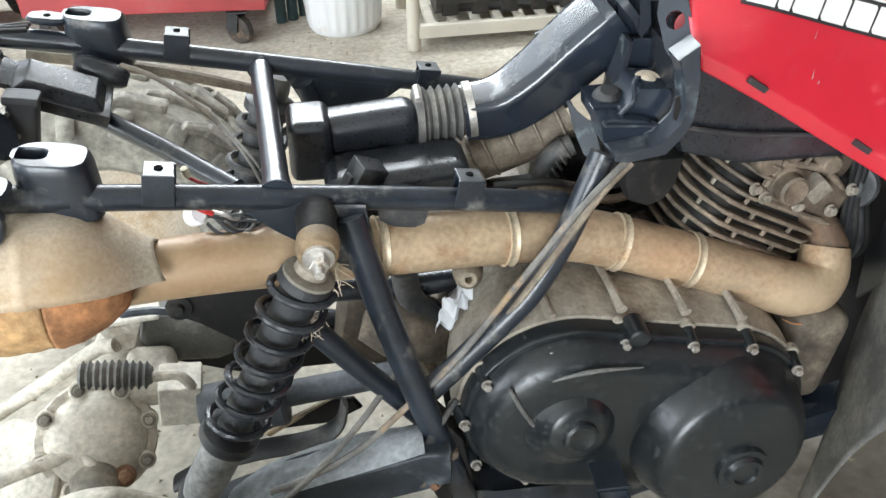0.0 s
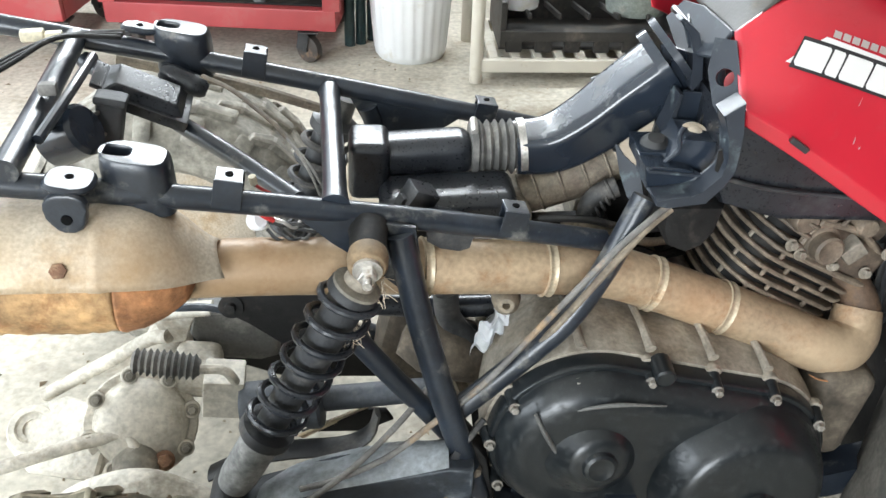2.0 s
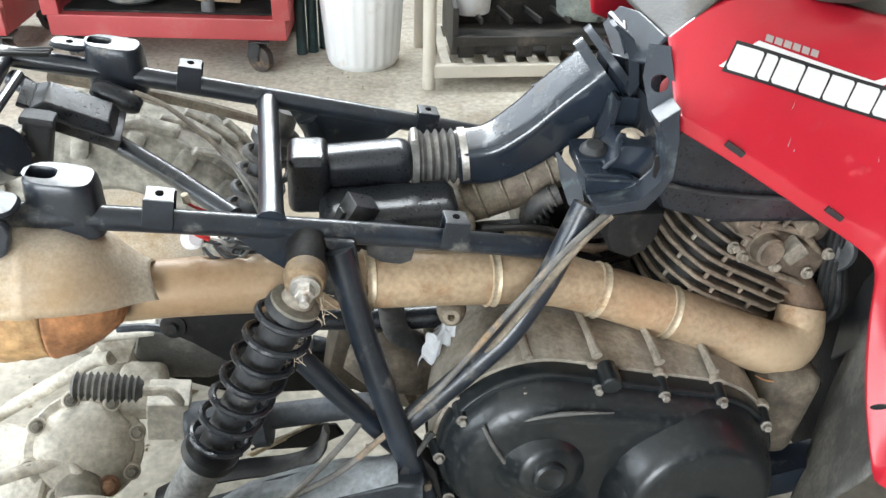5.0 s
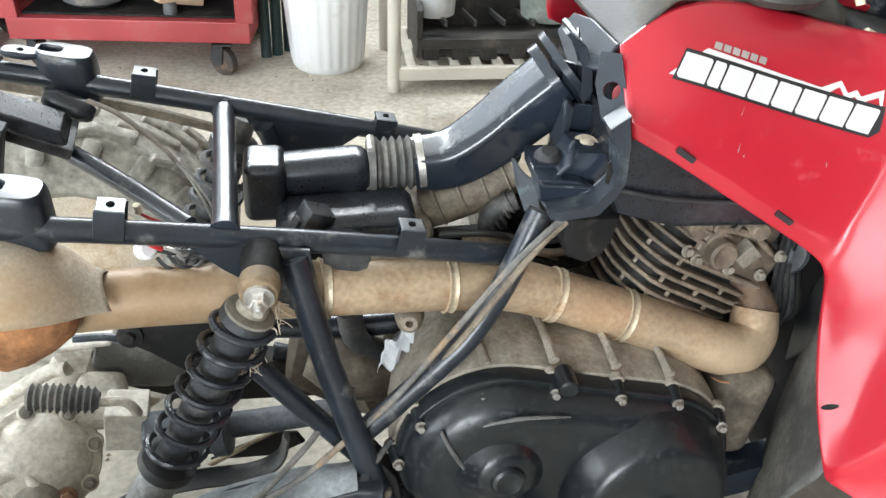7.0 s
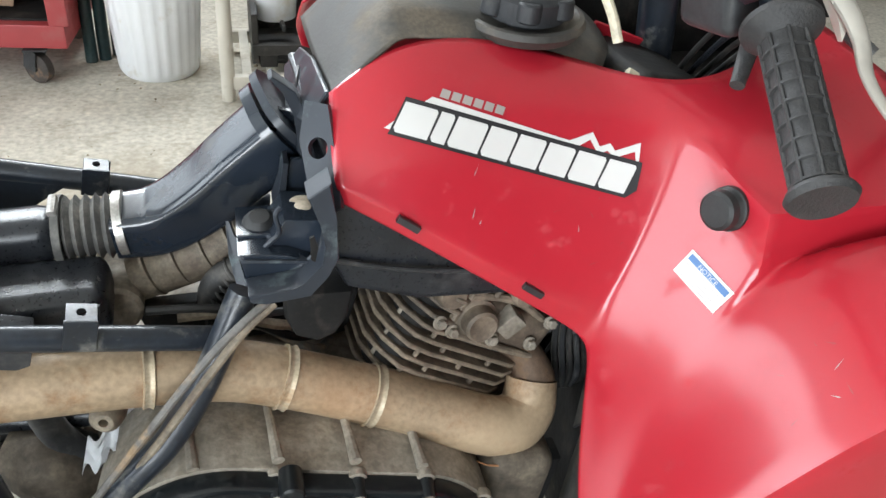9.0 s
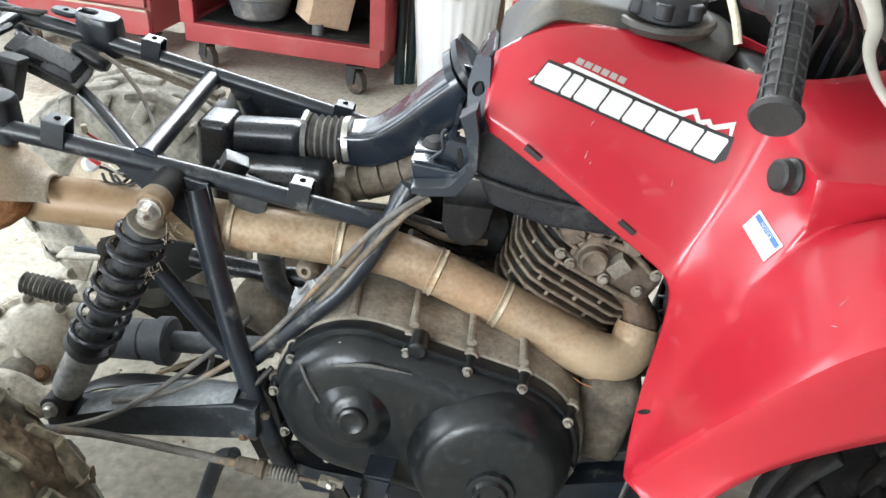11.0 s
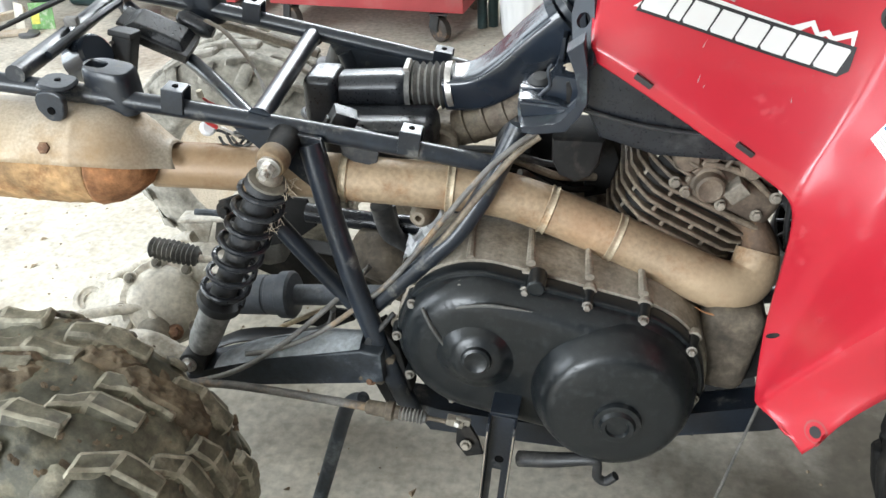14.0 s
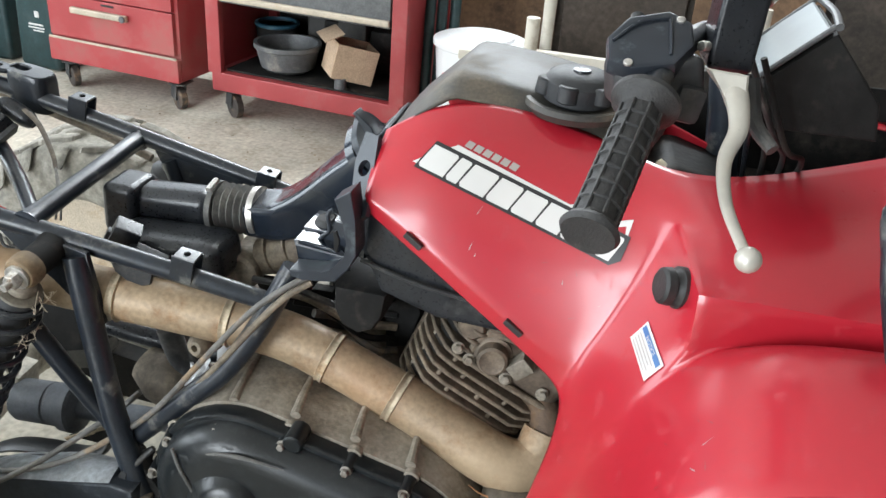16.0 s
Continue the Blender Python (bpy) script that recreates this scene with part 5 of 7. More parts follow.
part("cap_well", lathe(B(), (0.824, 1.295, 0.876), (0.824, 1.294, 0.892), [(0, 0.060), (0.6, 0.066), (0.95, 0.063), (1, 0.058), (0.7, 0.050), (0.5, 0.044)], 40), "tanktop", tank_top, "raised rim round the filler")
part("cap_key", lathe(B(), (0.825, 1.292, 0.922), (0.825, 1.2918, 0.9255), [(0, 0.011), (0.8, 0.0105), (1, 0.009), (1, 0)], 20), "plastic", cap, "round key slot")
for j in range(6):
    a = 2 * math.pi * j / 6 + 0.3
    part("cap_lobe", rod(B(), (0.824 + 0.041 * math.cos(a), 1.295 + 0.041 * math.sin(a), 0.893), (0.825 + 0.039 * math.cos(a), 1.294 + 0.039 * math.sin(a), 0.913), 0.0125, 16), "dusk", cap)
cage("far_bodywork", {k: (x, 2.56 + 0.1 * x - y + 0.1 * x, z) for k, (x, y, z) in red_verts.items() if k[0] in "abcdeqwpz" and k not in ("p1",)} | {"p1": (0.966, 2.56 + 0.2 * 0.966 - 1.105, 0.812)},
                [f for f in red_faces if all(k[0] in "abcdeqwpz" for k in f.split())], {}, "red", quad, "red plastic bodywork on the far side")

# grey bulkhead panel behind the tank cover
bm = B()
box(bm, (0.010, 0.16, 0.07), pose(0.604, 1.285, 0.79, 0, -18, 3), 0.004)
bulk = part("bulkhead", bm, "plastic", quad, "grey-black moulded plastic bracket between frame and tank")
part("hole_plate", holed(B(), [(0.590, 1.207, 0.838), (0.611, 1.196, 0.838), (0.614, 1.158, 0.792), (0.617, 1.140, 0.760), (0.603, 1.140, 0.752), (0.588, 1.168, 0.775), (0.584, 1.192, 0.805)], (0.599, 1.178, 0.803), 0.0100, 0.007), "bracket", bulk, "grey plate with a round hole")
part("inner_red", lathe(B(), (0.626, 1.200, 0.788), (0.620, 1.192, 0.790), [(0, 0.0), (0, 0.015), (1, 0.015), (1, 0)], 20), "redmetal", bulk, "red panel behind the hole")
part("wing", plate(B(), [(0.583, 1.361, 0.806), (0.600, 1.352, 0.832), (0.607, 1.30, 0.842), (0.612, 1.213, 0.843), (0.592, 1.204, 0.815), (0.578, 1.28, 0.792)], 0.006), "bracket", bulk, "grey plastic wing under the tank cover")
part("wing_slit", tube(B(), [(0.594, 1.315, 0.826), (0.590, 1.295, 0.822), (0.588, 1.285, 0.815)], 0.0022, 6), "decaldark", bulk)
part("side_frame", slab(B(), [(0.603, 0.800), (0.608, 0.763), (0.611, 0.718), (0.601, 0.698), (0.584, 0.677), (0.542, 0.671), (0.528, 0.674), (0.526, 0.682), (0.566, 0.687), (0.578, 0.690), (0.597, 0.712), (0.600, 0.732), (0.595, 0.758), (0.582, 0.785)], 1.118, 1.150, 0.002), "bracket", bulk, "curved grey-black side rim")
part("ledge", plate(B(), [(0.529, 1.122, 0.679), (0.576, 1.122, 0.686), (0.593, 1.150, 0.679), (0.580, 1.165, 0.678), (0.524, 1.150, 0.679)], 0.004, 0.001), "bracket", bulk)
part("ledge_block", slab(B(), [(0.519, 0.706), (0.534, 0.707), (0.566, 0.704), (0.592, 0.692), (0.579, 0.683), (0.524, 0.678)], 1.150, 1.200, 0.002), "gloss", bulk)
part("block_top", plate(B(), [(0.519, 1.150, 0.707), (0.522, 1.146, 0.702), (0.591, 1.146, 0.696), (0.573, 1.165, 0.698), (0.538, 1.165, 0.701)], 0.003, 0.001), "bracket", bulk)
part("bolt_box", slab(B(), [(0.540, 0.698), (0.560, 0.720), (0.564, 0.733), (0.601, 0.729), (0.605, 0.716), (0.604, 0.686), (0.574, 0.695)], 1.168, 1.225, 0.002), "gloss", bulk)
part("box_edge", tube(B(), [(0.540, 1.166, 0.699), (0.550, 1.166, 0.710), (0.559, 1.166, 0.721), (0.556, 1.166, 0.740), (0.561, 1.170, 0.746)], 0.0026, 8, 3), "bracket", bulk)
part("knob_box", slab(B(), [(0.519, 0.710), (0.556, 0.710), (0.544, 0.691), (0.521, 0.691)], 1.180, 1.235, 0.002), "gloss", bulk)
part("tongue", plate(B(), [(0.509, 1.250, 0.684), (0.514, 1.250, 0.683), (0.516, 1.230, 0.679), (0.529, 1.205, 0.676), (0.531, 1.195, 0.667), (0.537, 1.185, 0.642), (0.526, 1.185, 0.633), (0.516, 1.190, 0.644), (0.510, 1.215, 0.663)], 0.004, 0.001), "bracket", bulk, "grey plastic tongue")
part("flange_band", slab(B(), [(0.554, 0.802), (0.566, 0.805), (0.567, 0.768), (0.561, 0.731), (0.554, 0.711), (0.545, 0.718), (0.555, 0.746), (0.557, 0.783)], 1.272, 1.282, 0.002), "bracket", bulk)
part("dark_band", slab(B(), [(0.564, 0.805), (0.587, 0.799), (0.592, 0.757), (0.582, 0.744), (0.575, 0.729), (0.571, 0.697), (0.558, 0.692), (0.562, 0.724), (0.566, 0.764)], 1.262, 1.270, 0.001), "gloss", bulk)
part("pale_strip", slab(B(), [(0.569, 0.763), (0.574, 0.762), (0.570, 0.727), (0.562, 0.707), (0.557, 0.711), (0.565, 0.733)], 1.225, 1.258, 0.001), "bracket", bulk)
part("back_panel", slab(B(), [(0.577, 0.761), (0.607, 0.759), (0.612, 0.740), (0.602, 0.715), (0.570, 0.719), (0.575, 0.755)], 1.236, 1.242, 0.001), "gloss", bulk)
part("upper_rim", slab(B(), [(0.562, 0.848), (0.584, 0.831), (0.594, 0.807), (0.599, 0.774), (0.589, 0.758), (0.584, 0.767), (0.583, 0.808), (0.573, 0.832), (0.558, 0.845)], 1.240, 1.262, 0.002), "bracket", bulk)
part("dark_gap", slab(B(), [(0.603, 0.752), (0.615, 0.737), (0.608, 0.723), (0.594, 0.725)], 1.215, 1.22, 0.001), "dark", bulk)
part("side_slot", slab(B(), [(0.583, 0.746), (0.587, 0.748), (0.591, 0.735), (0.588, 0.719), (0.584, 0.722), (0.584, 0.733)], 1.1145, 1.1175, 0.0005), "dark", bulk)
part("mounting_bolt", lathe(B(), (0.584, 1.198, 0.722), (0.584, 1.193, 0.733), [(0, 0.0165), (0.5, 0.0165), (0.6, 0.015), (0.6, 0.009), (0.9, 0.008), (1, 0.006), (1, 0)], 24), "shield", bulk, "dull zinc bolt and washer")
part("rubber_knob", lathe(B(), (0.543, 1.205, 0.698), (0.542, 1.200, 0.719), [(0, 0.019), (0.6, 0.018), (0.8, 0.015), (1, 0.010), (1, 0)], 20), "rubber", bulk)

hose2 = part("small_hose", tube(B(), [(0.485, 1.250, 0.565), (0.487, 1.250, 0.596), (0.501, 1.250, 0.615), (0.520, 1.250, 0.624)], 0.0135, 14), "rubber", quad, "short ribbed black hose")
for k in range(6):
    c = V(0.486, 1.250, 0.578).lerp(V(0.511, 1.250, 0.620), k / 5)
    part("hose_rib", lathe(B(), c - V(0.002, 0, 0.0012), c + V(0.002, 0, 0.0012), [(0, 0.0135), (0.3, 0.0155), (0.7, 0.0155), (1, 0.0135)], 18), "rubber", hose2)
part("far_connector", tube(B(), [(0.513, 1.420, 0.690), (0.530, 1.420, 0.694), (0.558, 1.420, 0.697)], [0.010, 0.012, 0.006], 12), "plastic", quad)


# air intake
air = part("intake_tube", tube(B(), [(0.392, 1.30, 0.654), (0.44, 1.30, 0.66), (0.485, 1.30, 0.687), (0.53, 1.30, 0.727), (0.575, 1.30, 0.765)], [0.031, 0.034, 0.037, 0.039, 0.041], 32, 6, True, 0.85, 0.33, (0, -0.13, 0.99)), "gloss", quad, "glossy black plastic air intake tube")
part("flange", tube(B(), [(0.566, 1.30, 0.758), (0.576, 1.30, 0.766)], 0.046, 32, 6, True, 1.15, 0.6, (0, -0.28, 0.96)), "gloss", air)
part("flange", tube(B(), [(0.583, 1.296, 0.772), (0.590, 1.296, 0.778)], 0.050, 32, 6, True, 1.2, 0.6, (0, -0.28, 0.96)), "bracket", air)
bell = part("bellows", lathe(B(), (0.333, 1.297, 0.655), (0.398, 1.30, 0.656), [(0, 0.034)] + [((i + 0.5 * k + 0.25) / 6.4, 0.036 - 0.007 * k) for i in range(6) for k in (0, 1)] + [(1, 0.033)], 30), "bellow", air, "grey ribbed rubber bellows with hose clamp")
part("hose_clamp", lathe(B(), (0.334, 1.297, 0.655), (0.342, 1.297, 0.655), [(0, 0.035), (0, 0.0375), (1, 0.0375), (1, 0.035)], 30), "bellow", bell)
part("clamp_screw", rod(B(), (0.336, 1.275, 0.688), (0.336, 1.300, 0.694), 0.005, 8), "steel", bell)
part("hose_clamp", lathe(B(), (0.396, 1.30, 0.656), (0.405, 1.30, 0.657), [(0, 0.0345), (0, 0.0362), (1, 0.0362), (1, 0.0345)], 30), "steel", bell, "zinc hose clamp")
box_bm = B()
box(box_bm, (0.125, 0.058, 0.054), pose(0.275, 1.295, 0.649, 0, -3, 2), 0.019, 3)
airb = part("air_duct", box_bm, "plastic", air, "black plastic air duct")
bm = B()
box(bm, (0.052, 0.072, 0.078), pose(0.203, 1.285, 0.642, 0, 2, 2), 0.012, 3)
part("duct_elbow", bm, "plastic", airb)
bm = B()
box(bm, (0.172, 0.085, 0.062), pose(0.302, 1.235, 0.606, 0, -2, 2), 0.018, 3)
airbox = part("air_box", bm, "plastic", quad, "black plastic air box with moulded marks")
for i in range(5):
    bm = B()
    box(bm, (0.006, 0.002, 0.004), pose(0.295 + 0.0095 * i, 1.201, 0.632 - 0.001 * i, -35, 4, 2), 0.0005, 1)
    part("mark_bar", bm, "dusty", airbox)
bm = B()
box(bm, (0.036, 0.028, 0.032), pose(0.263, 1.180, 0.650, 12, 28, 28), 0.0025)
box(bm, (0.010, 0.012, 0.020), pose(0.243, 1.172, 0.648, 12, 28, 28), 0.0015)
box(bm, (0.052, 0.018, 0.006), pose(0.298, 1.176, 0.630, 12, 24, 14), 0.0015)
part("relay_box", bm, "plastic", quad, "small black relay box")
boot = part("intake_boot", tube(B(), [(0.405, 1.295, 0.588), (0.44, 1.297, 0.600), (0.48, 1.297, 0.617), (0.525, 1.30, 0.640)], [0.028, 0.030, 0.031, 0.030], 22), "hose", quad, "dusty brown ribbed intake boot")
for f in (0.425, 0.455, 0.485, 0.513):
    z = 0.588 + (f - 0.405) * 0.43
    part("rib", lathe(B(), (f - 0.002, 1.297, z), (f + 0.002, 1.297, z + 0.0018), [(0, 0.0305), (0.2, 0.0335), (0.8, 0.0335), (1, 0.0305)], 24), "hose", boot)
part("carburettor", rod(B(), (0.385, 1.25, 0.575), (0.385, 1.34, 0.575), 0.03, 24), "case", boot)

# handlebar
grip_in, grip_end = V(0.903, 0.985, 0.990), V(0.879, 0.860, 0.922)
bar = part("handlebar", tube(B(), [grip_end, grip_in, (0.93, 1.08, 1.02), (0.97, 1.22, 1.01), (0.98, 1.36, 1.0), (0.97, 1.50, 1.01), (0.96, 1.75, 0.95)], 0.011), "frame", quad, "black steel handlebar with rubber grip")
prof = [(-0.02, 0.0), (-0.02, 0.021), (0.01, 0.0235), (0.035, 0.0215), (0.05, 0.017)]
n = 8
for i in range(n):
    t0, t1 = 0.05 + 0.83 * i / n, 0.05 + 0.83 * (i + 1) / n
    prof += [(t0 + 0.005, 0.0185), (t0 + 0.018, 0.0185), (t0 + 0.022, 0.0165), (t1, 0.0165)]
prof += [(0.89, 0.0185), (0.92, 0.022), (0.955, 0.0285), (0.985, 0.029), (1.0, 0.024), (1.0, 0.012)]
grip = part("grip", lathe(B(), grip_end, grip_in, prof, 36), "grip", bar, "black ribbed rubber handlebar grip")
ga = (grip_in - grip_end).normalized()
g1 = ga.cross(V(0, 0, 1)).normalized()
g2 = g1.cross(ga)
for j in range(8):
    o = 0.0172 * (math.cos(j * math.pi / 4 + 0.3) * g1 + math.sin(j * math.pi / 4 + 0.3) * g2)
    part("grip_rib", tube(B(), [grip_end.lerp(grip_in, 0.05) + o, grip_end.lerp(grip_in, 0.88) + o], 0.0018, 6), "grip", grip)
bm = B()
slab(bm, [(-0.038, -0.016), (-0.034, 0.012), (-0.012, 0.034), (0.024, 0.036), (0.040, 0.018), (0.036, -0.010), (0.016, -0.030), (-0.020, -0.030)], -0.010, 0.010, 0.005)
bmesh.ops.transform(bm, matrix=pose(0.897, 1.034, 1.019, -62, -10, 14), verts=bm.verts)
hous = part("throttle_housing", bm, "bracket", bar, "grey-black throttle housing with a screwed lid")
for a, b in ((-0.022, -0.024), (0.030, 0.020)):
    p = pose(0.897, 1.034, 1.019, -62, -10, 14)
    part("lid_screw", lathe(B(), p @ V(a, -0.010, b), p @ V(a, -0.0125, b), [(0, 0.004), (0.7, 0.004), (1, 0.003)], 12), "steel", hous)
part("lid_ridge", tube(B(), [p @ V(-0.030, -0.0105, 0.004), p @ V(-0.004, -0.0115, 0.022), p @ V(0.022, -0.0105, 0.024)], 0.0016, 6), "bracket", hous)
part("lid_ridge", tube(B(), [p @ V(0.014, -0.0105, -0.020), p @ V(0.018, -0.0115, 0.0), p @ V(0.022, -0.0105, 0.024)], 0.0016, 6), "bracket", hous)
bm = B()
box(bm, (0.078, 0.058, 0.044), pose(0.905, 1.044, 0.992, -6, -8, 16), 0.010, 3)
box(bm, (0.026, 0.030, 0.032), pose(0.935, 1.030, 0.980, 0, 10, 16), 0.006, 2)
part("housing_body", bm, "dusty", hous)
bm = B()
box(bm, (0.040, 0.05, 0.085), pose(0.966, 1.086, 1.044, 0, 2, 8), 0.005, 3)
res = part("brake_reservoir", bm, "plastic", bar, "black square brake fluid reservoir")
part("brass_plug", rod(B(), (0.946, 1.062, 1.022), (0.940, 1.054, 1.023), 0.0045, 14), "steel", res)
bm = B()
tube(bm, [(0.970, 1.035, 1.004), (0.976, 1.010, 0.990), (0.979, 0.990, 0.974), (0.971, 0.960, 0.957), (0.975, 0.92, 0.938), (0.991, 0.874, 0.920)], [0.011, 0.0100, 0.0080, 0.0062, 0.0054, 0.005], 14, 6, True, 0.6)
plate(bm, [(0.945, 1.026, 1.012), (0.981, 1.026, 1.010), (0.984, 1.016, 0.985), (0.978, 1.010, 0.966), (0.970, 1.014, 0.984), (0.962, 1.022, 0.998)], 0.009, 0.002)
lever = part("brake_lever", bm, "lever", bar, "bare cast metal brake lever")
bm = B()
bmesh.ops.create_uvsphere(bm, u_segments=18, v_segments=12, radius=0.0098, matrix=Matrix.Translation((0.993, 0.868, 0.919)))
part("lever_ball", bm, "lever", lever)
part("lever_stop", tube(B(), [(0.985, 1.05, 1.0), (0.995, 1.03, 0.97), (1.012, 1.01, 0.955)], [0.009, 0.007, 0.006], 10), "dusty", bar)
part("clutch_cable", tube(B(), [(0.90, 1.10, 1.055), (0.915, 1.13, 1.07), (0.94, 1.13, 1.075), (0.965, 1.11, 1.07)], 0.003, 8), "rubber", bar)
part("switch_knob", lathe(B(), (0.884, 1.068, 1.022), (0.882, 1.084, 1.036), [(0, 0.011), (0.5, 0.010), (0.6, 0.007), (1, 0.006)], 14), "dusty", hous)
part("mirror_clamp", rod(B(), (0.985, 1.10, 1.06), (0.998, 1.13, 1.07), 0.011, 14), "steel", bar)
part("thumb_throttle", tube(B(), [(0.925, 1.045, 0.985), (0.915, 1.03, 0.95), (0.900, 1.01, 0.932)], [0.008, 0.0075, 0.006], 12), "grip", bar)
hood_line = [(1.071, 1.021), (1.014, 0.966), (1.016, 0.938), (1.037, 0.917), (1.135, 0.919), (1.128, 0.957)]
vis = part("instrument_hood", slab(B(), hood_line, 1.19, 1.345, 0.004), "dark", quad, "matt black instrument hood with a pale glossy lens")
part("lens", plate(B(), [(1.066, 1.197, 1.0225), (1.009, 1.197, 0.9675), (1.011, 1.338, 0.9675), (1.040, 1.338, 0.9975), (1.066, 1.338, 1.0225)], 0.006, 0.002), "hoodlens", vis, "pale translucent lens")
part("lens_rim", tube(B(), [(1.068, 1.193, 1.027), (1.010, 1.193, 0.970)], 0.003, 8), "grey", vis)
part("lens_rim", tube(B(), [(1.068, 1.342, 1.027), (1.010, 1.342, 0.970)], 0.003, 8), "grey", vis)
part("lens_rim", tube(B(), [(1.071, 1.19, 1.027), (1.075, 1.26, 1.029), (1.071, 1.345, 1.027)], 0.004, 8), "grey", vis)
# Black sheets close the well and put its shade into colour.
well = part("steering_well_shade", plate(B(), [(0.88, 1.23, 0.775), (1.26, 1.23, 0.76), (1.26, 1.62, 0.76), (0.88, 1.62, 0.775)], 0.006, 0.001), "dark", quad, "dark sheet painted as the shade of the hollow below the handlebar")
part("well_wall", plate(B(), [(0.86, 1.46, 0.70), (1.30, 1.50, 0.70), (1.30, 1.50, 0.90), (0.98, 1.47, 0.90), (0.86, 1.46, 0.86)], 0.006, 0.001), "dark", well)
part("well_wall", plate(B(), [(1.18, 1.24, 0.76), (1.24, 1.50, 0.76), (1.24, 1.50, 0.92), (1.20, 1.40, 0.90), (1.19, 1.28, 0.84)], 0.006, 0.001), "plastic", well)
part("far_inner_red", plate(B(), [(0.875, 1.30, 0.855), (0.93, 1.345, 0.862), (1.0, 1.33, 0.84), (0.99, 1.36, 0.80), (0.90, 1.36, 0.79)], 0.004, 0.001), "red", quad, "red inner edge of the far panel")
part("pale_grommet", tube(B(), [(0.925, 1.245, 0.835), (0.95, 1.235, 0.822), (0.985, 1.23, 0.815)], [0.014, 0.017, 0.013], 14), "clay", quad, "cream rubber sleeve")
for k in range(5):
    part("bar_cable", tube(B(), [(0.955 + 0.012 * k, 1.10 + 0.01 * k, 1.0), (0.99 + 0.014 * k, 1.16, 0.95 - 0.01 * k), (1.00 + 0.02 * k, 1.24, 0.87), (1.02 + 0.015 * k, 1.32, 0.79)], 0.0032, 8), ("dark", "plastic", "dark", "rubber", "dark")[k], quad)
part("steering_column", tube(B(), [(0.98, 1.33, 1.0), (1.0, 1.34, 0.88), (1.02, 1.35, 0.72)], 0.022, 16), "frame", quad)
part("hose_stub", tube(B(), [(0.895, 1.27, 0.925), (0.905, 1.255, 0.90), (0.912, 1.245, 0.875)], 0.0055, 10), "clay", quad, "pale rubber breather stub")
bm = B()
box(bm, (0.10, 0.16, 0.08), pose(0.965, 1.30, 0.80, 0, 12, 8), 0.02, 3)
part("ignition_shroud", bm, "dark", quad)
part("rack_tube", tube(B(), [(1.15, 0.97, 0.80), (1.13, 1.0, 0.875), (1.15, 1.08, 0.91), (1.3, 1.2, 0.92)], 0.012, 14), "frame", quad, "black front rack tube")

# rear axle, differential, arms
dc = V(-0.128, 1.206, 0.260)
dn = V(0.26, -0.74, 0.60).normalized()
diff = part("differential", lathe(B(), dc + dn * -0.13, dc + dn * 0.03, [(0, 0.05), (0.1, 0.060), (0.5, 0.068), (0.62, 0.070), (0.64, 0.079), (0.78, 0.079), (0.80, 0.077), (0.805, 0.066), (0.86, 0.063), (0.925, 0.050), (0.955, 0.030), (0.96, 0.0)], 48), "diff", quad, "pale dusty cast differential housing")
e1 = dn.cross(V(1, 0, 0)).normalized()
e2 = dn.cross(e1)
for j in range(8):
    a = j * math.pi / 4 + 0.25
    c = dc + dn * 0.002 + 0.071 * (math.cos(a) * e1 + math.sin(a) * e2)
    lugp = part("bolt_lug", rod(B(), c - dn * 0.030, c + dn * 0.008, 0.0125, 16), "diff", diff)
    part("bolt", hexbolt(B(), c + dn * 0.008, dn, 0.0062, 0.008), "olive", lugp)
en = V(0.0, -0.45, 0.89).normalized()
c = V(-0.292, 1.224, 0.237)
part("drain_plug", hexbolt(B(), (-0.092, 1.165, 0.228), dn, 0.010, 0.010), "dullrust", diff, "brown rusted drain plug")
part("mounting_ear", lathe(B(), c - en * 0.02, c + en * 0.004, [(0, 0.014), (0, 0.036), (0.85, 0.036), (1, 0.033), (1.0, 0.024), (0.80, 0.022), (0.80, 0.014), (0, 0.014)], 30), "diff", diff)
part("ear_plate", plate(B(), [(-0.328, 1.212, 0.215), (-0.285, 1.168, 0.205), (-0.18, 1.14, 0.215), (-0.165, 1.23, 0.268), (-0.25, 1.268, 0.255), (-0.318, 1.262, 0.235)], 0.016, 0.004), "diff", diff)
part("casting_rib", tube(B(), [(-0.36, 1.10, 0.258), (-0.30, 1.125, 0.262), (-0.24, 1.150, 0.264), (-0.185, 1.172, 0.264), (-0.145, 1.182, 0.260), (-0.125, 1.165, 0.242)], 0.0095, 12), "diff", diff, "pale rib along the casting")
part("casting_rib", tube(B(), [(-0.31, 1.32, 0.211), (-0.275, 1.32, 0.233), (-0.20, 1.32, 0.279), (-0.131, 1.32, 0.322), (-0.10, 1.31, 0.335)], 0.011, 14), "diff", diff, "pale bent bar")
part("drain_boss", lathe(B(), (-0.132, 1.19, 0.232), (-0.128, 1.05, 0.170), [(0, 0.026), (0.15, 0.034), (0.6, 0.034), (1, 0.040)], 26), "olive", diff, "oily brown axle tube")
part("axle_housing", tube(B(), [(-0.135, 1.06, 0.19), (-0.11, 0.97, 0.215), (-0.09, 0.88, 0.24)], [0.040, 0.036, 0.034], 22), "diff", diff)
part("axle_housing", tube(B(), [(-0.14, 1.3, 0.22), (-0.13, 1.5, 0.22), (-0.13, 1.62, 0.23)], [0.05, 0.045, 0.04], 22), "diff", diff)
bm = B()
box(bm, (0.056, 0.054, 0.066), pose(-0.008, 1.224, 0.309, 0, 8, 4), 0.003)
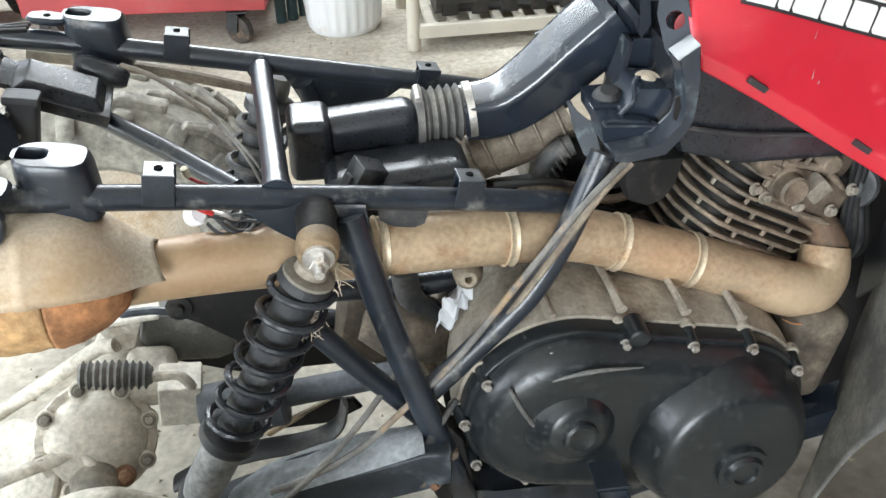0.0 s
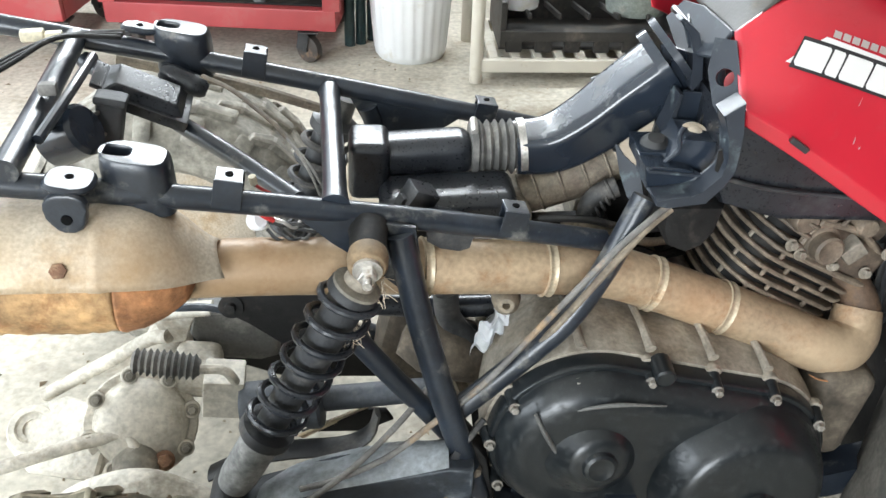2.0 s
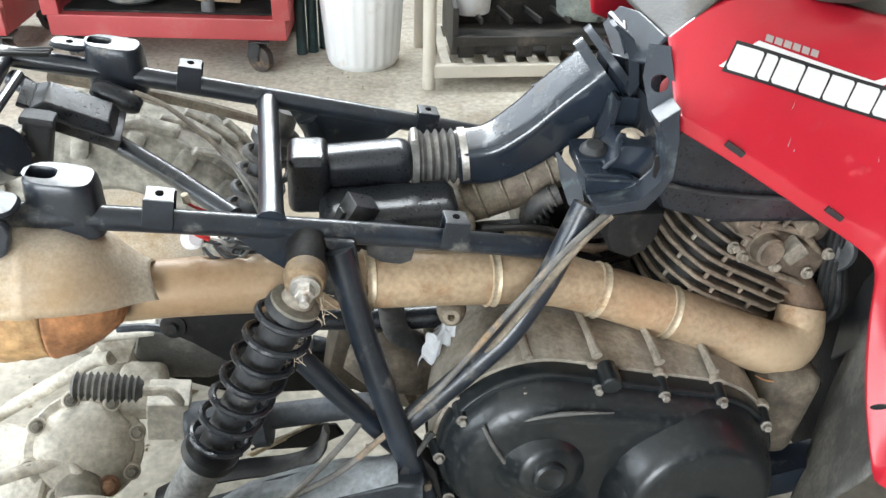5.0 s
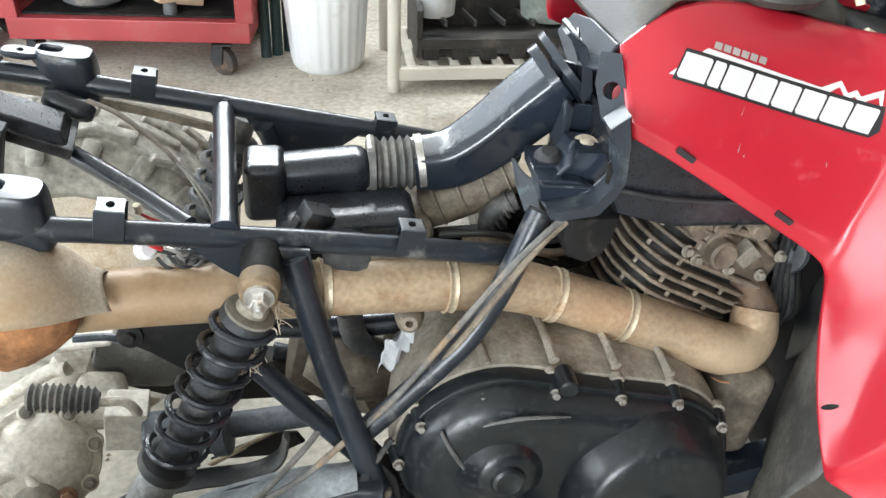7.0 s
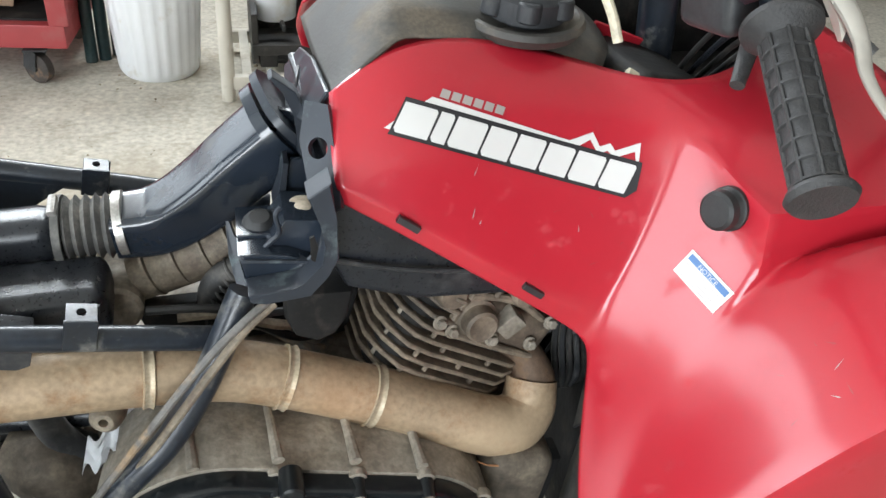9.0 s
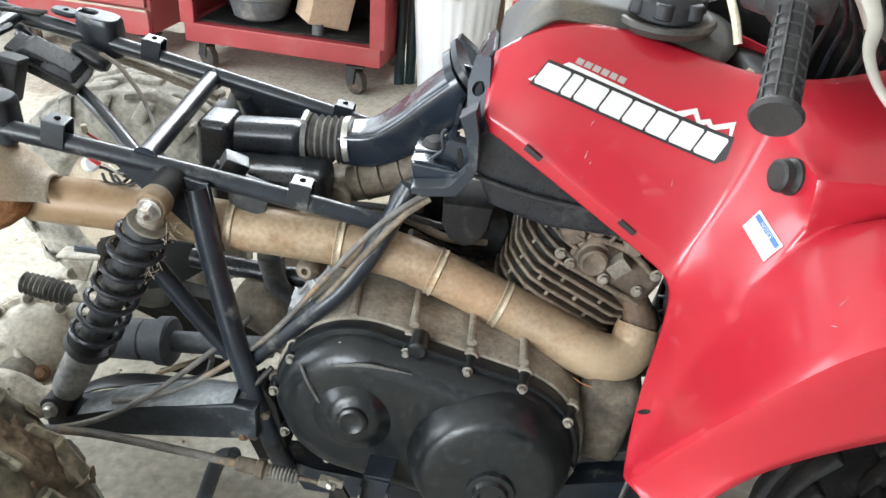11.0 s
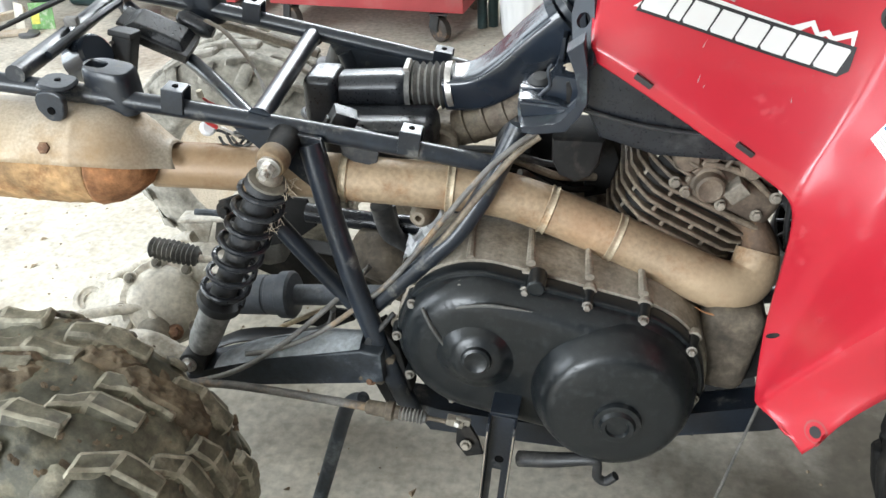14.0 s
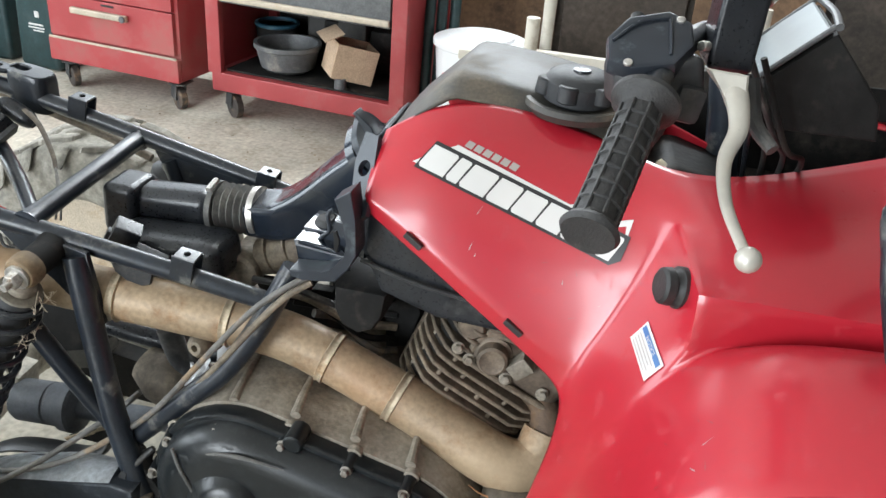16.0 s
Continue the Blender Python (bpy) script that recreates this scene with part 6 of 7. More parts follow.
part("hanger_bracket", plate(B(), [(-0.130, 1.315, 0.362), (-0.036, 1.315, 0.370), (-0.036, 1.350, 0.370), (-0.130, 1.350, 0.362)], 0.007, 0.002), "diff", diff, "pale dusty bent bracket")
part("hanger_tab", plate(B(), [(-0.120, 1.318, 0.358), (-0.060, 1.318, 0.364), (-0.080, 1.318, 0.318), (-0.108, 1.318, 0.318)], 0.006, 0.002), "diff", diff)
part("pinion_housing", bm, "diff", diff, "square pale cast block")
bm = B()
box(bm, (0.07, 0.08, 0.06), pose(-0.058, 1.285, 0.292, 0, 8, 4), 0.018, 3)
part("housing_neck", bm, "diff", diff)
bel = part("dust_bellows", lathe(B(), (-0.118, 1.20, 0.385), (-0.030, 1.20, 0.371), [(0, 0.012)] + [((i + 0.25 * k + 0.3) / 10.4, (0.0175, 0.0205, 0.0175, 0.0150)[k] - 0.0022 * abs(i - 4.5) / 4.5) for i in range(10) for k in range(4)] + [(1, 0.011)], 24), "bellow", diff, "dusty grey ribbed rubber bellows")
part("bellows_pipe", tube(B(), [(-0.03, 1.20, 0.368), (0.0, 1.20, 0.366), (0.012, 1.20, 0.35), (0.012, 1.21, 0.33)], 0.007, 10), "diff", bel)
drive = part("drive_shaft", lathe(B(), (0.02, 1.20, 0.297), (0.30, 1.20, 0.325), [(0, 0.03), (0.03, 0.034), (0.22, 0.0345), (0.225, 0.033), (0.24, 0.033), (0.245, 0.0345), (0.31, 0.035), (0.32, 0.040), (0.385, 0.041), (0.40, 0.037), (0.41, 0.018), (1, 0.017)], 26), "boot", quad, "dusty blue-grey drive shaft with rubber boot")
bm = B()
slab(bm, [(0.0, 0.268), (0.065, 0.286), (0.155, 0.3165), (0.30, 0.350), (0.332, 0.344), (0.332, 0.290), (0.30, 0.286), (0.13, 0.259), (0.0, 0.248)], 1.03, 1.085, 0.006)
arm = part("lower_arm", bm, "arm", quad, "worn blue-black box section suspension arm")
bm = B()
front = [V(0.055, 1.028, 0.285), V(0.105, 1.028, 0.302), V(0.155, 1.028, 0.3185), V(0.225, 1.028, 0.335), V(0.300, 1.030, 0.3525)]
back = [V(0.065, 1.072, 0.286), V(0.105, 1.092, 0.297), V(0.160, 1.100, 0.308), V(0.230, 1.092, 0.334), V(0.300, 1.078, 0.350)]
grid = [[bm.verts.new(p.lerp(q, k / 6) + V(0, 0, 0.009 * math.sin(math.pi * k / 6))) for k in range(7)] for p, q in zip(curve(front, 4), curve(back, 4))]
for p, q in zip(grid, grid[1:]):
    for k in range(6):
        bm.faces.new((p[k], p[k + 1], q[k + 1], q[k]))
bmesh.ops.solidify(bm, geom=bm.faces[:], thickness=-0.006)
part("dusty_lightened_top", bm, "armtop", arm, "pale dust with painted light on top of the arm", 60)
part("stabiliser_bar", tube(B(), [(-0.26, 1.10, 0.175), (-0.19, 1.095, 0.232), (-0.13, 1.09, 0.262), (-0.085, 1.085, 0.268), (-0.04, 1.08, 0.250), (0.004, 1.07, 0.236)], [0.020, 0.021, 0.022, 0.022, 0.021, 0.019], 18), "diff", quad, "pale dusty bent bar")
part("pivot_bracket", slab(B(), [(0.300, 0.352), (0.325, 0.372), (0.352, 0.33), (0.366, 0.25), (0.356, 0.215), (0.318, 0.215), (0.300, 0.262)], 1.062, 1.10, 0.008), "dark", quad)

# cables and brackets
part("brake_cable", tube(B(), [(0.30, 1.12, 0.44), (0.275, 1.105, 0.415), (0.235, 1.07, 0.385), (0.17, 1.035, 0.338), (0.09, 1.01, 0.295), (-0.02, 0.985, 0.272)], 0.0042, 10), "cable", quad, "worn grey-brown brake cable")
part("brake_cable", tube(B(), [(0.545, 1.125, 0.672), (0.515, 1.112, 0.652), (0.478, 1.10, 0.618), (0.42, 1.09, 0.545), (0.345, 1.08, 0.448), (0.28, 1.066, 0.392), (0.225, 1.045, 0.358), (0.16, 1.035, 0.33), (0.115, 1.03, 0.32)], 0.0042, 10), "cable", quad, "worn grey-brown brake cable")
part("throttle_hose", tube(B(), [(0.55, 1.13, 0.664), (0.52, 1.118, 0.642), (0.484, 1.106, 0.60), (0.43, 1.094, 0.528), (0.39, 1.088, 0.478)], 0.0045, 10), "hose", quad, "thin tan hose tied along the frame tube")
part("lower_cable", tube(B(), [(-0.03, 0.99, 0.275), (0.05, 0.995, 0.283), (0.13, 1.0, 0.28), (0.30, 1.0, 0.268), (0.33, 1.0, 0.262)], 0.0065, 12), "cable", quad)
part("cable_end", lathe(B(), (0.31, 1.0, 0.268), (0.46, 1.0, 0.252), [(0, 0.0075), (0.02, 0.011), (0.20, 0.0115), (0.22, 0.015), (0.28, 0.015), (0.30, 0.010), (0.36, 0.010), (0.40, 0.006), (0.62, 0.005), (0.64, 0.0035), (1, 0.0035)], 18), "starter", quad)
part("breather_hose", tube(B(), [(0.30, 1.02, 0.262), (0.27, 1.03, 0.235), (0.24, 1.030, 0.15), (0.205, 1.0, 0.035), (0.198, 0.96, 0.014), (0.195, 0.90, 0.012)], 0.012, 14), "arm", quad, "grey rubber breather hose")
bm = B()
at = pose(0.509, 0.985, 0.190, 0, 6, 0)
box(bm, (0.036, 0.004, 0.110), at @ pose(0, 0, 0.050), 0.001)
for s in (-1, 1):
    box(bm, (0.0115, 0.004, 0.101), at @ pose(s * 0.01225, 0, -0.0545), 0.001)
    box(bm, (0.004, 0.022, 0.21), at @ pose(s * 0.0185, -0.009, 0), 0.001)
box(bm, (0.040, 0.09, 0.005), pose(0.521, 1.03, 0.297, 0, 3, 0), 0.001)
peg = part("footrest_bracket", bm, "frame", quad, "black channel section footrest bracket with slot")
for s in (-1, 1):
    bm = B()
    box(bm, (0.0024, 0.0010, 0.190), at @ pose(s * 0.0188, -0.0202, -0.006), 0.0004, 1)
    part("worn_edge", bm, "case", peg, "bare worn edge")
part("bolt_hole", rod(B(), at @ V(0.002, -0.0012, 0.018), at @ V(0.002, -0.0032, 0.018), 0.007, 16), "hollow", peg)
part("foot_bar", tube(B(), [(0.54, 1.0, 0.195), (0.59, 0.99, 0.212), (0.645, 0.985, 0.228), (0.655, 0.985, 0.218), (0.656, 0.985, 0.195), (0.668, 0.985, 0.186), (0.682, 0.985, 0.200)], [0.012, 0.0115, 0.009, 0.007, 0.007, 0.007, 0.007], 12), "dusty", quad)


# wheels
def crust(bm, c, amount, seed):
    """Makes a tyre's surface lumpy with dried mud."""
    for v in bm.verts:
        d = v.co - c
        out = V(d.x, 0.4 * d.y, d.z).normalized()
        q = v.co * 26 + V(seed * 3.1, 0, 0)
        v.co += out * amount * (noise.noise(q) + 0.6 * noise.noise(q * 2.3) + 0.4 * noise.noise(q * 5.1))


def clod(name, c, r, w, a0, f0, da, df, thick, seed, parent):
    """A crust of brown mud that clings to the tread."""
    bm = B()
    n = 48
    grid = []
    for i in range(n + 1):
        row = []
        for j in range(n + 1):
            u, v = 2 * i / n - 1, 2 * j / n - 1
            a, f = a0 + u * da + 0.35 * da * v, f0 + v * df
            edge = max(0.0, 1 - (u * u + v * v) * (1 + 0.7 * noise.noise(V(u * 2.2 + seed, v * 2.2, 0.5))))
            base = r * (0.965 - 0.05 * max(0, abs(f) - 0.2) / 0.25)
            q = V(a * 18, f * 26, seed)
            h = -0.006 + (thick + 0.006) * min(1, edge * 1.7) * (0.85 + 0.35 * noise.noise(q * 0.6) + 0.22 * noise.noise(q * 1.7) + 0.10 * noise.noise(q * 4.3))
            row.append(bm.verts.new(c + V((base + h) * math.sin(a), f * w, (base + h) * math.cos(a))))
        grid.append(row)
    for i in range(n):
        for j in range(n):
            bm.faces.new((grid[i][j], grid[i + 1][j], grid[i + 1][j + 1], grid[i][j + 1]))
    return part(name, bm, "clod", parent, "thick brown mud caked on the tread", 180)


def tyre(name, c, r, w, material, label, seed, clods=0):
    """A knobbly off-road tyre with lugs on its tread and shoulders, and a rim."""
    g = random.Random(seed)
    c = V(*c)
    lugs = {"mudtyre": "lugmud"}.get(material, material)
    rough_by = 0.0065 if material == "mudtyre" else 0.002
    bm = B()
    sunk = 0.985 if material == "tyre" else 0.995
    profile = [(0.10, 0.52), (0.0, 0.60), (-0.02, 0.74), (0.04, 0.88), (0.14, 0.945), (0.5, 0.965), (0.86, 0.945), (0.96, 0.88), (1.02, 0.74), (1.0, 0.60), (0.90, 0.52)]
    fine = []
    for (t0, r0), (t1, r1) in zip(profile, profile[1:]):
        steps = 12 if abs(t1 - t0) > 0.3 else 4
        fine += [(t0 + (t1 - t0) * k / steps, (r0 + (r1 - r0) * k / steps) * r * sunk) for k in range(steps)]
    lathe(bm, c - V(0, w / 2, 0), c + V(0, w / 2, 0), fine + [(0.90, r * 0.52)], 120)
    crust(bm, c, rough_by, seed)
    ob = part(name, bm, material, quad, label, 60)
    n = 11
    h0 = r * (sunk - 0.05)
    for half, (mid, phase) in ((h, m) for h in (-1, 1) for m in ((0.105, 0.0), (0.315, 0.5))):
        for j in range(n):
            a = 2 * math.pi * (j + phase + 0.25 * (half > 0)) / n + g.uniform(-0.02, 0.02)
            mm = Matrix.Translation(c) @ Matrix.Rotation(a, 4, "Y")
            bm = B()
            h1 = r * ((0.982 if material == "tyre" else 0.995) + g.uniform(-0.006, 0.006))
            lean = 0.075 if half < 0 else 0.035
            rows = []
            for u, y in ((-0.20 * r, half * mid - lean), (-0.05 * r, half * mid + 0.55 * lean), (0.20 * r, half * mid + lean)):
                f = abs(y)
                wd = (0.072 if abs(u) < 0.1 * r else 0.060) + g.uniform(-0.008, 0.008)
                drop = u * u / (2 * r) + 0.22 * r * max(0, f - 0.3)
                rows.append([bm.verts.new(mm @ V(u + g.uniform(-0.002, 0.002), (y + s * wd * e) * w, hh - drop)) for s, e, hh in ((-1, 1.2, h0), (-1, 0.8, h1), (1, 0.8, h1), (1, 1.2, h0))])
            for p, q in zip(rows, rows[1:]):
                for k in range(3):
                    bm.faces.new((p[k], p[k + 1], q[k + 1], q[k]))
            bm.faces.new(rows[0])
            bm.faces.new(rows[-1])
            for face in bmesh.ops.bevel(bm, geom=[e for e in bm.edges], offset=0.0036, segments=1, affect="EDGES")["faces"]:
                face.material_index = 1
            if material != "dark":
                bmesh.ops.subdivide_edges(bm, edges=bm.edges[:], cuts=2, use_grid_fill=True)
                crust(bm, c, rough_by * 1.0, seed + j)
            lug = part("lug", bm, lugs, ob, "", 40)
            lug.data.materials.append(M[{"lugmud": "lugshine", "tyre": "palerim"}.get(lugs, lugs)])
    if clods:
        bm = B()
        for k in range(clods):
            a, f = g.uniform(-2.2, 1.6), g.uniform(-0.48, 0.48)
            sz = g.uniform(0.001, 0.004) * (2.2 if k % 16 == 0 else 1)
            at = Matrix.Translation(c) @ Matrix.Rotation(a, 4, "Y") @ pose(0, f * w, r * (0.965 - 0.35 * max(0, abs(f) - 0.3)), 0, 0, g.uniform(0, 180))
            made = bmesh.ops.create_icosphere(bm, subdivisions=2, radius=sz)["verts"]
            for v in made:
                v.co *= g.uniform(0.55, 1.3)
                v.co = at @ V(v.co.x * 1.6, v.co.y, v.co.z * 0.45)
        tagged(part("caked_mud", bm, "clod", ob, "", 20), "crumbs of dried brown mud", "", "", "stuff")
    for side in (-1, 1):
        for j in range(18):
            a = 2 * math.pi * (j + 0.25 * side) / 18
            bm = B()
            box(bm, (r * 0.12, r * 0.20, r * 0.035), Matrix.Translation(c) @ Matrix.Rotation(a, 4, "Y") @ pose(0, side * w * 0.485, r * 0.87, side * -48, 0, side * 8), 0.005, 1, 0.85)
            part("shoulder_lug", bm, lugs, ob)
    rim = part("rim", lathe(B(), c - V(0, w * 0.42, 0), c + V(0, w * 0.42, 0), [(0, r * 0.5), (0.03, r * 0.54), (0.1, r * 0.5), (0.3, r * 0.4), (0.5, r * 0.38), (0.55, r * 0.1), (0.6, 0), (0.6, r * 0.38), (0.9, r * 0.5), (0.97, r * 0.54), (1, r * 0.5)], 48), "shield" if material == "tyre" else "dark", ob)
    return ob


near_tyre = tyre("rear_tyre", (-0.075, 0.780, 0.250), 0.262, 0.25, "mudtyre", "muddy knobbly rear tyre", 1, 300)
clod("mud_clod", V(-0.075, 0.780, 0.250), 0.262, 0.25, 0.86, 0.20, 0.30, 0.12, 0.014, 3, near_tyre)
clod("mud_clod", V(-0.075, 0.780, 0.250), 0.262, 0.25, 0.50, 0.22, 0.16, 0.10, 0.012, 8, near_tyre)
clod("mud_clod", V(-0.075, 0.780, 0.250), 0.262, 0.25, 0.10, -0.05, 0.14, 0.16, 0.010, 5, near_tyre)
tyre("far_rear_tyre", (-0.16, 1.735, 0.285), 0.275, 0.23, "tyre", "dusty grey knobbly rear tyre", 2, 10)
# Both front tyres are coloured dark to carry the shade under the fenders.
tyre("front_tyre", (1.285, 0.98, 0.262), 0.26, 0.22, "dark", "knobbly front tyre, darkened for the shade under the fender", 3, 20)
tyre("far_front_tyre", (1.30, 1.78, 0.262), 0.26, 0.19, "dark", "knobbly front tyre, darkened for the shade under the fender", 4)

# electrics at the tail
part("fender_stay", tube(B(), [(-0.145, 1.460, 0.708), (-0.062, 1.460, 0.690), (0.038, 1.460, 0.664), (0.130, 1.460, 0.634)], [0.008, 0.009, 0.008, 0.007], 10), "hose", quad, "dusty tan stay along the far rail")
bm = B()
box(bm, (0.106, 0.062, 0.016), pose(-0.069, 1.309, 0.717, 12, 27, 8), 0.002, 2)
box(bm, (0.100, 0.058, 0.014), pose(-0.066, 1.310, 0.730, 12, 27, 8), 0.0025, 2, 0.74)
box(bm, (0.020, 0.050, 0.007), pose(-0.119, 1.310, 0.746, 12, 27, 8), 0.002)
part("control_unit", bm, "plastic", quad, "dusty black electronic control box")
part("canister", lathe(B(), (-0.062, 1.362, 0.732), (-0.006, 1.362, 0.704), [(0, 0.0), (0.0, 0.008), (0.08, 0.012), (0.25, 0.015), (0.75, 0.015), (0.92, 0.012), (1, 0.008), (1, 0)], 26), "plastic", quad)
part("diagonal_tube", tube(B(), [(-0.165, 1.39, 0.735), (-0.05, 1.325, 0.685), (0.04, 1.255, 0.665), (0.122, 1.18, 0.648)], 0.0115), "frame", quad)
bm = B()
box(bm, (0.032, 0.042, 0.070), pose(-0.098, 1.247, 0.715, -12, 14, 8), 0.006, 2)
box(bm, (0.036, 0.045, 0.010), pose(-0.091, 1.247, 0.745, -12, 14, 8), 0.003, 2)
part("fuse_box", bm, "dusk", quad, "black fuse box")
part("strap", tube(B(), [(-0.006, 1.345, 0.732), (0.035, 1.322, 0.722), (0.085, 1.280, 0.700), (0.105, 1.258, 0.688)], [0.0045, 0.0042, 0.0036, 0.003], 10, 6, True, 0.5), "starter", quad, "flat olive-brown strap")
for k in range(2):
    part("wire", tube(B(), [(0.103, 1.26, 0.689), (0.122 + 0.003 * k, 1.235, 0.676), (0.138 + 0.006 * k, 1.21, 0.660), (0.148 + 0.008 * k, 1.19, 0.646)], 0.0017, 8), "cable", quad)
part("connector_plug", rod(B(), (0.083, 1.12, 0.714), (0.084, 1.122, 0.703), 0.0042), "clay", quad, "ivory connector on red wires")
part("red_wire", tube(B(), [(0.084, 1.122, 0.703), (0.09, 1.13, 0.692), (0.105, 1.15, 0.67)], 0.0018, 8), "redwire", quad)

part("tail_canister", rod(B(), (-0.150, 1.20, 0.712), (-0.104, 1.19, 0.736), 0.030, 28), "gloss", quad, "round black horn")
part("tail_rod", tube(B(), [(-0.125, 1.11, 0.762), (-0.118, 1.2, 0.773), (-0.120, 1.30, 0.775)], 0.006, 10), "frame", quad)
bm = B()
box(bm, (0.020, 0.014, 0.014), pose(-0.140, 1.20, 0.778, 0, 0, 10), 0.003)
part("tail_clamp", bm, "cable", quad)
for sx, sz in ((0.0, 0.014), (0.0, -0.010)):
    part("box_screw", rod(B(), (-0.100 - sz * 0.2, 1.226 + sz * 0.25, 0.722 + sz), (-0.100 - sz * 0.2, 1.220 + sz * 0.25, 0.7235 + sz), 0.0026, 10), "cable", quad)
for i in range(3):
    part("tail_wire", tube(B(), [(-0.10, 1.37 - 0.01 * i, 0.78), (-0.155, 1.33 - 0.015 * i, 0.79 + 0.004 * i), (-0.19, 1.28 - 0.02 * i, 0.79), (-0.24, 1.22 - 0.03 * i, 0.775)], 0.003, 8), "rubber", quad)
bm = B()
box(bm, (0.028, 0.016, 0.014), pose(-0.205, 1.35, 0.782, 0, 0, 12), 0.003)
box(bm, (0.020, 0.013, 0.012), pose(-0.180, 1.352, 0.780, 0, 0, 12), 0.002)
part("white_connector", bm, "clay", quad, "white wire connector")
bm = B()
slab(bm, [(0.270, 0.648), (0.330, 0.636), (0.322, 0.608), (0.300, 0.600), (0.272, 0.618)], 1.135, 1.142, 0.001)
part("lower_bracket", bm, "dusk", quad)
part("loom_plug", rod(B(), (0.078, 1.128, 0.652), (0.088, 1.118, 0.660), 0.0115, 18, 0.3), "white", quad, "round white wiring plug")
part("plug_band", tube(B(), [(0.086, 1.115, 0.672), (0.094, 1.112, 0.668), (0.102, 1.115, 0.661)], 0.0032, 8), "redwire", quad)
loom = random.Random(12)
for i in range(8):
    x0, zz = 0.085 + 0.006 * i, 0.648 + loom.uniform(-0.012, 0.010)
    part("loom_wire", tube(B(), [(x0, 1.135, zz), (x0 + 0.012, 1.125 + loom.uniform(-0.008, 0.01), zz + loom.uniform(-0.012, 0.010)), (x0 + 0.026, 1.13, zz - loom.uniform(0, 0.014)), (x0 + 0.034, 1.15, zz - 0.005)], 0.0022, 8), ("rubber", "rubber", "steel", "rubber", "cable", "rubber", "rubber", "white")[i], quad)

# clevis and links at the end of the lower cable
bm = B()
box(bm, (0.026, 0.014, 0.013), pose(0.446, 1.000, 0.258, 0, 12, 0), 0.002)
box(bm, (0.022, 0.008, 0.012), pose(0.458, 1.000, 0.260, 0, 12, 0), 0.002)
clev = part("clevis", bm, "olive", quad, "rusty zinc clevis on the brake link")
part("clevis_pin", rod(B(), (0.450, 0.988, 0.262), (0.450, 1.000, 0.258), 0.0042, 12), "steel", clev)
part("adjuster", lathe(B(), (0.362, 1.0, 0.2625), (0.402, 1.0, 0.258), [(0, 0.010)] + [((i + 0.5 * k + 0.2) / 7.4, 0.0115 - 0.003 * k) for i in range(7) for k in (0, 1)] + [(1, 0.008)], 18), "bellow", quad, "ribbed rubber boot on the brake link")
part("link_plate", plate(B(), [(0.443, 1.020, 0.223), (0.464, 1.020, 0.233), (0.476, 1.020, 0.204), (0.483, 1.020, 0.175), (0.456, 1.020, 0.166), (0.441, 1.020, 0.192)], 0.006, 0.001), "dark", quad)
part("link_nut", hexbolt(B(), (0.458, 1.010, 0.200), (0, -1, 0.2), 0.0062, 0.006), "case", quad)

# ---- along the back of the garage ----
def caster(parent, x, y, r=0.047, turn=55):
    bm = B()
    way = Matrix.Translation((x, y, 0)) @ Matrix.Rotation(radians(turn), 4, "Z")
    lathe(bm, way @ V(-0.016, 0, r), way @ V(0.016, 0, r), [(0, r * 0.35), (0, r * 0.8), (0.1, r), (0.9, r), (1, r * 0.8), (1, r * 0.35)], 28)
    w = part("caster_wheel", bm, "wheelrubber", parent, "worn rusty caster wheel")
    bm = B()
    for s in (-1, 1):
        box(bm, (0.003, 0.045, r * 1.4), way @ pose(s * 0.021, 0.012, r * 1.6, 14, 0, 0), 0.001)
    box(bm, (0.07, 0.08, 0.006), pose(x, y + 0.01, r * 2.35), 0.001)
    rod(bm, way @ V(-0.024, 0, r), way @ V(0.024, 0, r), 0.008, 12)
    part("fork", bm, "dusty", w)


cart_m = pose(-0.35, 3.215, 0, 0, 0, -6)


def cart_box(name, x0, x1, y0, y1, z0, z1, material, parent, label="", bevel=0.006):
    bm = B()
    box(bm, (x1 - x0, y1 - y0, z1 - z0), cart_m @ pose((x0 + x1) / 2, (y0 + y1) / 2, (z0 + z1) / 2), bevel)
    return part(name, bm, material, parent, label)


cart = thing("tool_cart", "red steel rolling tool cart with an open lower shelf", "tool cart", "", (-0.35, 3.4, 0))
cart_box("shelf_tray", -0.40, 0.40, 0.0, 0.46, 0.115, 0.19, "redmetal", cart)
for x in (-0.385, 0.385):
    for y in (0.015, 0.445):
        cart_box("corner_post", x - 0.03, x + 0.03, y - 0.016, y + 0.016, 0.185, 0.86, "redmetal", cart)
for s in (-1, 1):
    cart_box("side_panel", s * 0.398 - 0.004, s * 0.398 + 0.004, 0.03, 0.43, 0.185, 0.86, "redmetal", cart)
# Dark back and shelf sheet put the cart's inner shade into colour.
cart_box("back_panel", -0.38, 0.38, 0.45, 0.458, 0.185, 0.86, "dark", cart)
cart_box("shelf_shade_sheet", -0.355, 0.355, 0.035, 0.43, 0.192, 0.197, "dark", cart, "dark sheet standing in for the shade on the shelf")
dr = cart_box("drawer", -0.35, 0.35, 0.0, 0.40, 0.462, 0.575, "grey", cart, "dark grey drawer front")
cart_box("drawer_pull", -0.35, 0.35, -0.014, 0.0, 0.470, 0.494, "shield", dr, "pale metal drawer pull")
cart_box("top_box", -0.36, 0.36, 0.0, 0.45, 0.58, 0.88, "redmetal", cart)
